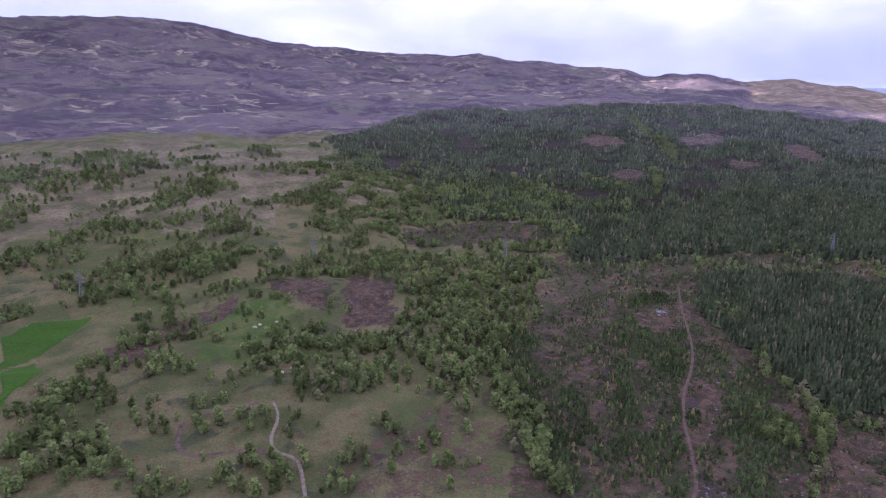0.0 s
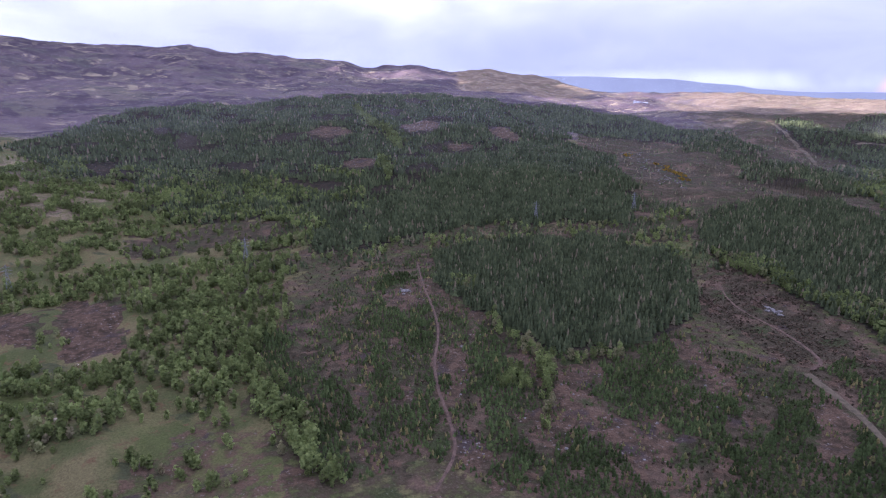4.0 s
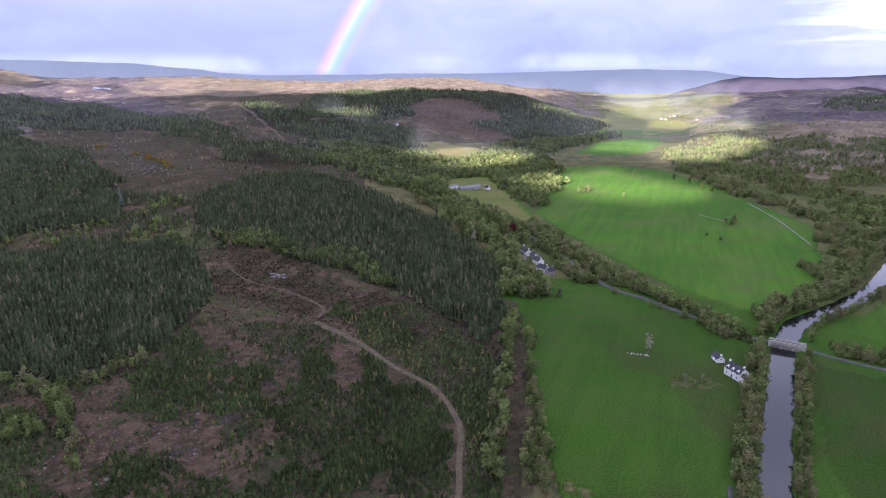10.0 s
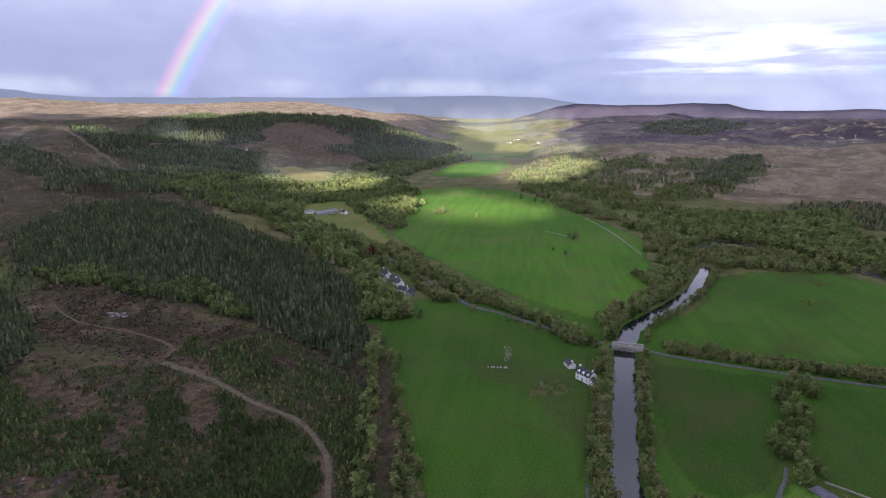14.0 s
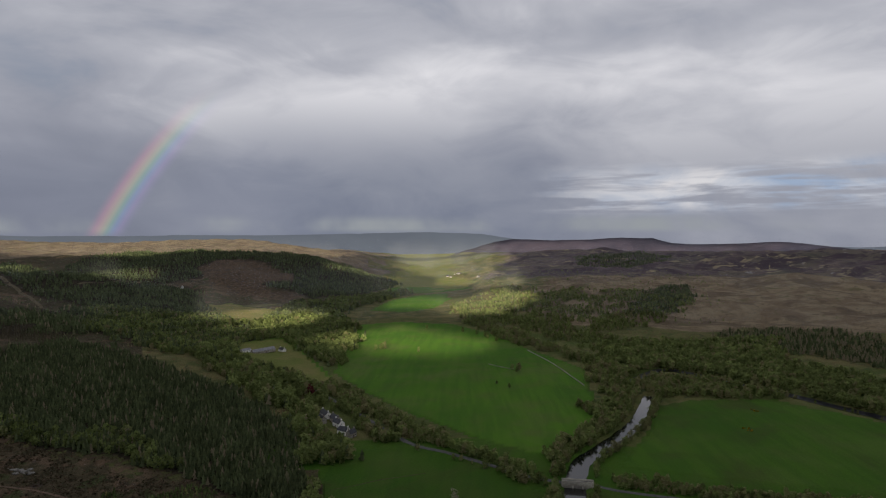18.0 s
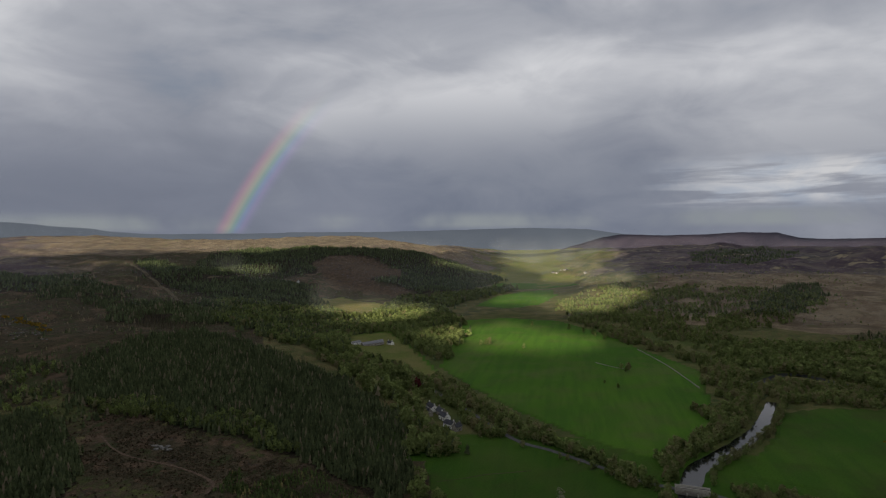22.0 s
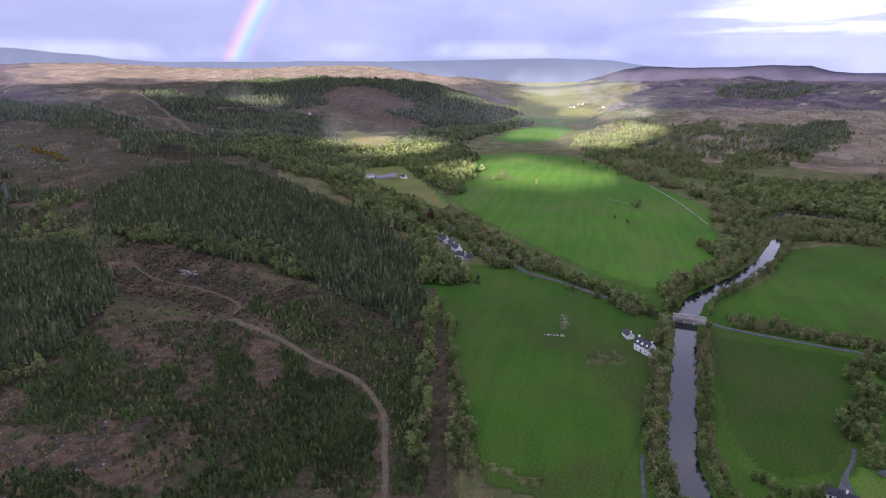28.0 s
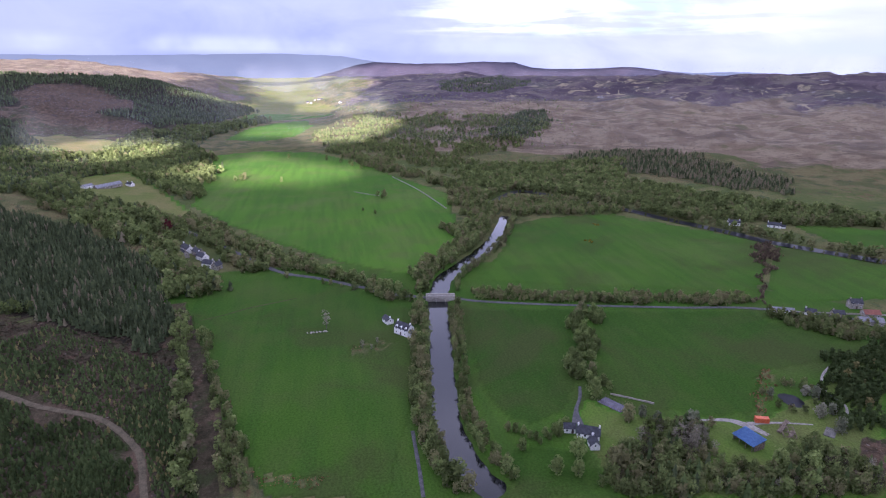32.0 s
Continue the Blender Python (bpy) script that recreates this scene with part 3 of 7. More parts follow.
STRIP_WOOD_EAST = [(370, 84), (353, 75), (291, 59), (244, 44), (205, 32), (207, 44), (242, 53), (292, 66)]
EAST_HAMLET_WOOD = [(331, -275), (320, -311), (298, -339), (284, -325), (289, -295), (313, -276)]
FAR_BANK_WOOD = [(613, -329), (565, -420), (518, -559), (500, -540), (544, -406), (576, -348)]
HEDGE_LINE = [(477, -381), (475, -398), (405, -341), (344, -285), (349, -283), (406, -334)]
YOUNG_WEST = [(45, 385), (74, 429), (154, 509), (235, 543), (179, 390), (182, 356), (181, 289), (166, 226), (62, 222), (53, 287)]
YOUNG_MIDDLE = [(150, 453), (184, 410), (200, 342), (235, 284), (297, 284), (322, 197), (264, 99), (211, 70), (66, 258), (88, 362)]
YOUNG_EAST = [(336, 216), (349, 192), (378, 173), (331, 96), (298, 78), (213, 56), (211, 68), (260, 94), (292, 143), (318, 183)]
HEATH_SLOPE = [(340, 312), (431, 380), (498, 489), (393, 241), (379, 186), (373, 111), (348, 93), (222, 56), (213, 68), (258, 91), (297, 143), (325, 208)]
TRACK = [(321, 210), (305, 170), (286, 138), (275, 113), (261, 97), (241, 83), (216, 75), (202, 70), (187, 66), (164, 60), (142, 54)]
TRACK_NORTH = [(203, 511), (183, 447), (165, 380), (151, 344), (136, 315), (124, 282), (117, 253), (107, 225), (88, 203)]
PATH = [(-86, 292), (-79, 274), (-79, 262), (-75, 254), (-64, 249), (-55, 226)]
PATH_LOOP = [(-90, 291), (-123, 277), (-125, 268), (-118, 251), (-106, 248), (-74, 253)]
ROAD_WEST = [(624, 154), (537, 89), (469, 42), (448, 12), (423, -20), (406, -39), (395, -64)]
ROAD_EAST = [(393, -81), (382, -99), (366, -154), (349, -227), (338, -279), (304, -345)]
LANE = [(238, -32), (215, -31), (194, -30)]
DRIVE = [(262, -121), (252, -117), (244, -112), (237, -109), (230, -107)]
FARM_TRACK = [(226, -155), (223, -166), (221, -177), (214, -184), (207, -187)]
FARM_TRACK_FAR = [(217, -184), (215, -199), (211, -213)]
WOOD_TRACK = [(215, -235), (223, -241), (232, -241), (240, -243), (251, -253), (258, -263)]
RIVER_LINE = [(613, -182), (571, -166), (516, -141), (463, -105), (435, -84), (403, -74), (362, -66), (314, -59), (277, -53), (246, -49), (220, -50), (202, -54), (188, -62)]
RIVER_FAR = [(665, -175), (731, -232), (713, -259), (677, -282), (624, -321), (574, -347), (516, -380), (478, -399), (412, -453)]
STRIP_PATH = [(342, 79), (286, 66), (238, 56), (209, 50), (180, 44)]
STONE_WALL = [(845, -88), (758, -110), (650, -127)]
RED_CLEARING = [(1583, 688), (1706, 664), (1764, 609), (1707, 508), (1690, 459), (1577, 437), (1527, 507), (1471, 468), (1466, 368), (1389, 402), (1402, 488), (1394, 567), (1491, 627)]
BRACKEN_A = [(-142, 515), (-95, 492), (-86, 426), (-134, 468)]
BRACKEN_B = [(-79, 520), (-37, 484), (-37, 409), (-70, 414)]
FOREST_CLEARING_A = [(247, 1187), (291, 1241), (332, 1228), (344, 1189), (281, 1148)]
FOREST_CLEARING_B = [(460, 1261), (521, 1287), (566, 1270), (516, 1189), (455, 1169)]
HILL_TOP_CONIFERS = [(1135, -307), (1265, -365), (1426, -452), (1441, -513), (1299, -487), (1144, -387), (1106, -321)]
BROWN_WOOD = [(921, -369), (954, -481), (909, -556), (845, -566), (711, -604), (645, -559), (689, -506), (760, -469), (841, -382)]
WEST_STRIP_CONIFERS = [(1099, 1078), (1200, 1064), (974, 770), (829, 697), (862, 792), (826, 817)]
DEAD_WOOD = [(867, 728), (860, 655), (802, 542), (715, 468), (747, 572), (779, 639)]
BRIGHT_RIDES = [(436, 1518), (458, 1520), (419, 1334), (447, 1290), (393, 1038), (370, 1001), (377, 1078), (405, 1212), (388, 1274)]
BELT_RIDGE = [(-176, 794), (-155, 903), (-97, 989), (-7, 1015), (35, 890), (138, 871), (154, 776), (135, 640), (98, 590), (-2, 607), (-49, 615), (-103, 595), (-130, 620), (-158, 705)]
BELT_LINE = [(-149, 517), (-123, 584), (-69, 592), (9, 589), (96, 577), (86, 508), (8, 490), (-39, 493), (-89, 510), (-133, 492)]
BELT_EAST = [(-38, 487), (87, 549), (74, 429), (42, 353), (37, 381), (-7, 348), (-31, 398)]
BELT_MID = [(-132, 375), (-85, 398), (-30, 386), (35, 353), (7, 310), (-24, 308), (-53, 298), (-91, 306)]
BELT_DIAGONAL = [(-249, 457), (-242, 529), (-212, 588), (-181, 576), (-187, 513), (-208, 470), (-237, 453)]
BELT_TOP = [(-206, 912), (-173, 1012), (-121, 1087), (-96, 997), (-150, 874), (-185, 850)]
BELT_LOW = [(-175, 215), (-205, 266), (-202, 297), (-180, 311), (-159, 261), (-117, 217)]
BELT_WEST = [(-211, 322), (-204, 379), (-192, 412), (-155, 420), (-165, 374), (-177, 330), (-194, 309)]
BELT_MOOR = [(-566, 784), (-527, 839), (-460, 922), (-364, 872), (-410, 817), (-468, 737), (-482, 660)]
BELT_KNOLL = [(-334, 778), (-296, 834), (-260, 793), (-276, 734), (-311, 738)]
BELT_FRONT = [(-93, 241), (-68, 259), (-54, 242), (-60, 225), (-86, 220)]
GREEN_KNOLL = [(-165, 382), (-151, 432), (-139, 465), (-108, 429), (-84, 392), (-52, 382), (-75, 347), (-114, 340), (-130, 348), (-149, 343)]
BRACKEN_C = [(-209, 353), (-183, 417), (-161, 463), (-146, 431), (-168, 382), (-183, 329)]
BRACKEN_D = [(-54, 242), (-21, 272), (7, 310), (29, 276), (30, 227), (-3, 220), (-41, 225)]
BRIGHT_RIDE_LOW = [(315, 967), (334, 988), (299, 830), (277, 806)]
FAR_SLOPE_CONIFERS = [(2300, -420), (2350, -620), (2211, -740), (2123, -700), (1813, -452), (1947, -360)]
POND_SCRUB = [(262, -224), (260, -233), (238, -212), (223, -195), (225, -193)]
MOOR_FOOT_EAST = [(759, -276), (835, -336), (694, -431), (590, -522), (533, -573), (506, -546), (521, -504), (541, -468), (559, -409), (595, -372), (646, -331), (680, -305)]
HOLLOW_WOOD = [(1068, 659), (1140, 478), (1009, 303), (850, 273), (689, 264), (692, 329), (782, 428), (857, 531)]
OPEN_1 = [(89, 365), (103, 342), (99, 332), (88, 334), (78, 321), (77, 328)]
OPEN_2 = [(184, 404), (203, 367), (197, 353), (185, 363), (180, 399)]
OPEN_3 = [(204, 281), (225, 266), (208, 254), (195, 250), (182, 241), (187, 229), (196, 220), (205, 188), (194, 181), (184, 183), (175, 181), (176, 194), (175, 216), (166, 223), (146, 209), (142, 219), (153, 240), (165, 245), (179, 252)]
OPEN_4 = [(183, 290), (195, 286), (184, 264), (174, 258), (180, 276)]
OPEN_5 = [(293, 287), (297, 270), (276, 226), (262, 204), (253, 216), (272, 250), (279, 269)]
OPEN_6 = [(85, 307), (89, 293), (82, 279), (80, 290)]
OPEN_7 = [(112, 298), (118, 296), (103, 274), (98, 277)]
OPEN_8 = [(175, 174), (180, 163), (180, 147), (177, 146), (174, 162)]
OPEN_9 = [(111, 233), (123, 230), (119, 215), (106, 213), (103, 219)]
OPEN_10 = [(147, 440), (190, 464), (185, 435), (160, 397), (145, 398), (141, 420)]
OPEN_11 = [(146, 334), (163, 327), (148, 291), (129, 265), (127, 278), (136, 306)]
OPEN_12 = [(123, 284), (129, 275), (120, 252), (118, 264)]
OPEN_13 = [(299, 188), (304, 173), (264, 146), (255, 153), (271, 170)]
THICKET_1 = [(131, 407), (155, 377), (141, 334), (131, 327), (118, 350), (122, 387)]
THICKET_2 = [(181, 360), (191, 339), (182, 302), (171, 262), (156, 251), (144, 246), (140, 222), (136, 201), (127, 189), (113, 198), (121, 221), (132, 251), (146, 283), (164, 326)]
THICKET_3 = [(106, 341), (114, 323), (108, 292), (104, 283), (94, 255), (84, 244), (81, 263), (89, 293), (95, 320)]
THICKET_4 = [(161, 218), (174, 215), (174, 192), (173, 174), (171, 134), (165, 130), (126, 181), (138, 198)]
THICKET_5 = [(74, 321), (81, 302), (79, 275), (69, 254), (58, 269)]
THICKET_6 = [(222, 266), (254, 275), (282, 276), (259, 242), (255, 199), (224, 175), (208, 190), (205, 218), (192, 241)]
THICKET_7 = [(109, 281), (117, 266), (107, 238), (95, 221), (90, 237), (99, 266)]
THICKET_8 = [(143, 466), (174, 485), (191, 477), (181, 465), (155, 450), (144, 445)]
THICKET_9 = [(232, 181), (249, 179), (306, 195), (288, 156), (279, 142), (270, 116), (256, 95), (229, 80), (209, 73), (165, 130)]
THICKET_10 = [(346, 215), (363, 205), (340, 188), (326, 197)]
TRACK_SCRUB = [(336, 184), (324, 157), (290, 109), (274, 88), (310, 83), (279, 72), (220, 58), (213, 68), (247, 83), (274, 111), (297, 152)]
EDGE_BIRCH_A = [(211, 449), (228, 438), (215, 406), (199, 416)]
EDGE_BIRCH_B = [(199, 302), (205, 285), (190, 263), (158, 228), (163, 243), (181, 268)]
EDGE_BIRCH_C = [(207, 373), (196, 331), (198, 300), (191, 294), (189, 320), (198, 364)]
EDGE_BIRCH_D = [(209, 287), (227, 279), (249, 277), (242, 268), (219, 269), (204, 277)]
BRIGHT_BUSH = [(171, 288), (180, 290), (173, 265), (163, 257), (157, 270)]
BRIGHT_BUSH_B = [(164, 239), (167, 233), (156, 220), (155, 226)]
LINE_CUT_B = [(-50, 685), (54, 719), (114, 670), (102, 626), (27, 622), (-43, 620)]
FOREST_CLEARING_C = [(251, 957), (285, 970), (311, 956), (293, 921), (258, 932)]
FOREST_CLEARING_D = [(601, 1118), (656, 1173), (621, 1022), (598, 1005), (580, 1049)]
FOREST_CLEARING_E = [(454, 1007), (503, 1025), (513, 997), (464, 977)]
VILLAGE_GLADE = [(876, 330), (934, 277), (798, 202), (655, 137), (631, 145), (687, 195), (698, 239), (718, 268)]
SPUR_TRACK = [(1347, 1082), (1207, 910), (1124, 801), (980, 659)]
SPUR_LANE = [(1256, 797), (1352, 777), (1416, 717), (1400, 634)]
FAR_LOCH = [(1529, 1806), (1619, 1863), (1608, 1789), (1454, 1590), (1397, 1568), (1401, 1628)]
FARM_GREEN = [(214, -105), (181, -104), (163, -204), (259, -300), (263, -272), (234, -233), (217, -189), (224, -165), (234, -130)]
RED_EARTH = [(198, -226), (194, -235), (175, -216), (176, -211), (171, -197), (178, -201), (185, -215)]
FIELD_LINE = [(380, 83), (388, 68), (397, 54), (403, 39), (409, 25)]
FARM_WOOD = [(183, -96), (203, -109), (204, -136), (190, -151), (185, -165), (195, -178), (196, -195), (189, -211), (178, -209), (165, -196)]
PALE_GROVE = [(217, -148), (219, -159), (217, -162), (210, -170), (195, -161), (198, -151), (203, -141)]
YOUNG_FRONT = [(182, 132), (211, 127), (229, 112), (283, 92), (297, 84), (235, 61), (191, 50)]
UPPER_TRACK = [(328, 212), (344, 219), (360, 256), (368, 301), (390, 337)]
THICKET_11 = [(39, 405), (59, 412), (60, 332), (62, 270), (60, 226), (47, 235), (41, 321)]


def inside(x, y, polygon):
    x, y = np.asarray(x, float), np.asarray(y, float)
    hit = np.zeros(x.shape, bool)
    for (x0, y0), (x1, y1) in zip(polygon, polygon[1:] + polygon[:1]):
        if y0 != y1:
            hit ^= ((y0 > y) != (y1 > y)) & (x < (x1 - x0) * (y - y0) / (y1 - y0) + x0)
    return hit


def off_line(x, y, line):
    """The distance of places from a broken line."""
    best = np.full(np.shape(x), 1e9)
    for (x0, y0), (x1, y1) in zip(line, line[1:]):
        dx, dy = x1 - x0, y1 - y0
        t = np.clip(((x - x0) * dx + (y - y0) * dy) / (dx * dx + dy * dy + 1e-9), 0, 1)
        best = np.minimum(best, np.hypot(x - x0 - t * dx, y - y0 - t * dy))
    return best


def smooth_line(points, step=3.0):
    """A rounded line through points, at even steps."""
    p = [Vector((*q, 0.0)) for q in points]
    p = [p[0] * 2 - p[1]] + p + [p[-1] * 2 - p[-2]]
    out = []
    for a, b, c, d in zip(p, p[1:], p[2:], p[3:]):
        m = max(2, int((c - b).length / step))
        for k in range(m):
            t = k / m
            out.append(0.5 * (2 * b + (c - a) * t + (2 * a - 5 * b + 4 * c - d) * t * t + (3 * b - a - 3 * c + d) * t ** 3))
    out.append(p[-2])
    return [(v.x, v.y) for v in out]


RUBBLE = [(228, 35), (220, 28), (211, 6), (206, 11), (214, 31)]
SCRUB = [(314, -6), (327, -9), (335, -28), (328, -37), (317, -22)]
RIVER_WAY = smooth_line(RIVER_LINE, 5.0)
RIVER_FAR_WAY = smooth_line(RIVER_FAR, 8.0)
FIELDS = [HOUSE_FIELD, LONG_FIELD, UPPER_FIELD, RIVER_FIELD, EAST_FIELD, FAR_BANK_FIELD, ROAD_FIELD, CORNER_FIELD, STRIP_FIELD, LAWN, ORCHARD_LAWN, MEADOW, NORTH_FIELD, NORTH_FIELD_LOW]
CONIFERS = [SPRUCE_BLOCK, NORTH_FOREST, NORTH_FOREST_EAST, RIDGE_FOREST, KNOLL_WOOD, SPUR_WOOD_WEST, SPUR_WOOD_TOP, VALLEY_WOOD]
FELLED = [YOUNG_WEST, YOUNG_MIDDLE, YOUNG_EAST, HEATH_SLOPE, LINE_CUT_B, YOUNG_FRONT]
OPEN_GROUND = [OPEN_1, OPEN_2, OPEN_3, OPEN_4, OPEN_5, OPEN_6, OPEN_7, OPEN_8, OPEN_9, OPEN_10, OPEN_11, OPEN_12, OPEN_13]
THICKETS = [THICKET_1, THICKET_2, THICKET_3, THICKET_4, THICKET_5, THICKET_6, THICKET_7, THICKET_8, THICKET_9, THICKET_10, THICKET_11]
GLADES = OPEN_GROUND + [BRACKEN_A, BRACKEN_B, LINE_CUT_B, VILLAGE_GLADE, RED_CLEARING, RED_EARTH]
FAR_GLADES = [FOREST_CLEARING_A, FOREST_CLEARING_B, FOREST_CLEARING_C, FOREST_CLEARING_D, FOREST_CLEARING_E]


def lay_ground():
    """One sheet of land out to the horizon: close rings near the middle, wide ones far out."""
    fan = np.concatenate([np.arange(-44, 146, 0.4), np.arange(146, 316, 3.4)])
    rings = np.concatenate([[0.0, 40, 80, 110, 140], np.geomspace(160, 4960, 300)])
    a, r = np.meshgrid(np.radians(fan), rings, indexing="ij")
    x, y = r * np.sin(a), r * np.cos(a)
    z = height(x, y)
    wet = np.minimum(off_line(x, y, RIVER_WAY[::3]) - 6.5, off_line(x, y, RIVER_FAR_WAY[::3]) - 8.0)
    z = z - 2.6 * np.clip((3.0 - wet) / 6.0, 0, 1)
    z = z - 0.8 * np.clip((9 - np.hypot(x - 232, y + 219)) / 5, 0, 1)
    na, nr = x.shape
    i, j = np.meshgrid(np.arange(na), np.arange(nr - 1), indexing="ij")
    k = (i + 1) % na
    quads = np.stack([i * nr + j, i * nr + j + 1, k * nr + j + 1, k * nr + j], -1).reshape(-1, 4)
    me = bpy.data.meshes.new("ground")
    me.from_pydata(np.stack([x, y, z], -1).reshape(-1, 3).tolist(), [], quads.tolist())
    me.polygons.foreach_set("use_smooth", np.ones(len(quads), bool))
    x, y, z, r = x.ravel(), y.ravel(), z.ravel(), r.ravel()
    b = np.degrees(np.arctan2(x, y))
    grass = np.zeros(len(x))
    for p in FIELDS:
        grass[inside(x, y, p)] = 1
    grass[inside(x + 6 * waves(x, y, 34, 25, 2), y, KNOLL_GRASS)] = 0.5
    grass = np.clip(grass + 0.12 * waves(x, y, 40, 18, 3) * (grass == 0.5), 0, 1)
    grass[inside(x + 5 * waves(x, y, 34, 25, 2), y, GREEN_KNOLL)] = 0.50
    grass[inside(x, y, VILLAGE_GLADE)] = 0.9
    grass[inside(x + 4 * waves(x, y, 39, 20, 2), y, FARM_GREEN) & ~inside(x, y, RED_EARTH)] = 0.6
    grass = np.maximum(grass, 0.75 * ((r > 1650) & (b > 83) & (b < 93) & (z < 14)))
    grass = np.maximum(grass, np.where(r < 480, 0.62, 0.46) * ((z < 3) & (b > 62) & (b < 142) & (r < 1100) & ~inside(x, y, RED_EARTH) & ((r > 420) | (b > 92))))
    wood = np.zeros(len(x))
    for p in CONIFERS:
        wood[inside(x, y, p)] = 1
    for p in GLADES + FAR_GLADES:
        wood[inside(x, y, p)] = 0
    bare = np.zeros(len(x))
    for p in FELLED:
        bare[inside(x + 9 * waves(x, y, 43, 40, 3), y + 9 * waves(x, y, 44, 40, 3), p)] = 1
    bb = b + 7 * waves(x, y, 38, 90, 3)
    around = (r < 780) & (bb > 7) & (b < 79) & (x < 420)
    bare = np.maximum(bare, 0.55 * around)
    bare = np.maximum(bare, 0.8 * ((b > 36) & (b < 62) & (r > 640) & (r < 1500)))
    bare = np.maximum(bare, 0.9 * inside(x, y, RED_CLEARING))
    wx, wy = x + 12 * waves(x, y, 45, 45, 3), y + 12 * waves(x, y, 46, 45, 3)
    bare = np.maximum(bare, 0.9 * (inside(wx, wy, BRACKEN_A) | inside(wx, wy, BRACKEN_B)))
    bare = np.maximum(bare, 1.0 * (off_line(x, y, STRIP_PATH) < 3.5))
    bare = np.maximum(bare, 0.9 * (np.hypot((x - 196) / 12, (y + 232) / 9) < 1))
    for patch in (RUBBLE, SCRUB, POND_SCRUB):
        in_patch = inside(x + 2 * waves(x, y, 33, 12, 2), y, patch)
        bare[in_patch], grass[in_patch] = 0.3, 0.5 + 0.2 * waves(x, y, 42, 6, 2)[in_patch]
    b0 = b
    bare = np.maximum(bare, np.clip(-0.08 + 0.45 * waves(x, y, 63, 60, 3), 0, 0.7) * ((bb < 7) & (r < 1000)))
    bare = np.maximum(bare, 0.7 * np.clip((b - 38 + 5 * waves(x, y, 47, 160, 3)) / 12, 0, 1) * ((b < 81) & (r > 1050) & (r < 2000) & (z > 4)))
    b = b + 2.5 * waves(x, y, 61, 300, 3)
    r = r + 90 * waves(x, y, 62, 350, 3)

    def ease(v, lo, hi):
        return np.clip((v - lo) / (hi - lo), 0, 1)

    heather = np.clip((r - 1150) / 250, 0, 1) * (1 - ease(b, 38, 50)) + np.clip((r - 1450) / 200, 0, 1) * ease(b, 38, 50) * (b < 82) * 0.62
    heather = np.maximum(heather, ease(b, 91, 97) * ease(r, 1600, 1800))
    heather = np.where(b0 < -44, np.clip((r - 900) / 300, 0, 1), heather)
    straw = 0.9 * ease(b, 94, 100) * ease(r, 1000, 1080) * (1 - ease(r, 1650, 1800)) + 0.56 * ease(b, 38, 46) * (1 - ease(b, 80, 88)) * ease(r, 1450, 1650) + ((b < -6) & (b > -44) & (r > 700) & (r < 1130)) * 0.5 + 0.75 * ease(b, 22, 27) * (1 - ease(b, 36, 40)) * ease(r, 2300, 2500)
    rock = np.clip(waves(x, y, 31, 60, 3) - 0.55, 0, 0.4) * 1.6 * ((b > 106) & (r > 1700) & (r < 2200))
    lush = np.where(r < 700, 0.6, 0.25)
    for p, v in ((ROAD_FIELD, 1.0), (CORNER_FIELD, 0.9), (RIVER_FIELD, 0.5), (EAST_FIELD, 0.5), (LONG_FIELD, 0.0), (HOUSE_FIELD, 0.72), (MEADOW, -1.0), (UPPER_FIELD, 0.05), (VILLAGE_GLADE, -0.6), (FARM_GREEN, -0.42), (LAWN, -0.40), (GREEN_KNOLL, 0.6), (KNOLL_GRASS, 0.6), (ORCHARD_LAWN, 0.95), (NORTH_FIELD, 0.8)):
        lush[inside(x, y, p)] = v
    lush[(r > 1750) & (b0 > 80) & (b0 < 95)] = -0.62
    litter = np.zeros(len(x))
    for p in OPEN_GROUND + [BRACKEN_A, BRACKEN_B, RED_CLEARING, RED_EARTH, FOREST_CLEARING_A, FOREST_CLEARING_B, FOREST_CLEARING_C, FOREST_CLEARING_D, FOREST_CLEARING_E]:
        litter[inside(x + 6 * waves(x, y, 35, 28, 3), y + 6 * waves(x, y, 36, 28, 3), p)] = 0.9
    litter[inside(x + 5 * waves(x, y, 35, 28, 3), y, BRACKEN_C)] = 0.62
    litter[inside(x + 5 * waves(x, y, 35, 28, 3), y, BRACKEN_D)] = 0.5
    litter = np.maximum(litter, 0.62 * np.clip(waves(x, y, 37, 45, 3) * 2.2 - 0.1, 0, 1) * around)
    for name, layers in (("zone", (grass, heather, bare, lush)), ("zone_b", (straw, wood, rock, litter))):
        at = me.color_attributes.new(name, "FLOAT_COLOR", "POINT")
        at.data.foreach_set("color", np.stack(layers, -1).ravel().astype(np.float32))
    me.materials.append(GROUND)
    tagged(new("ground", me), "rolling highland valley floor of green fields, heather moor and felled plantation", "ground", kind="structure")


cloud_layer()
lay_ground()


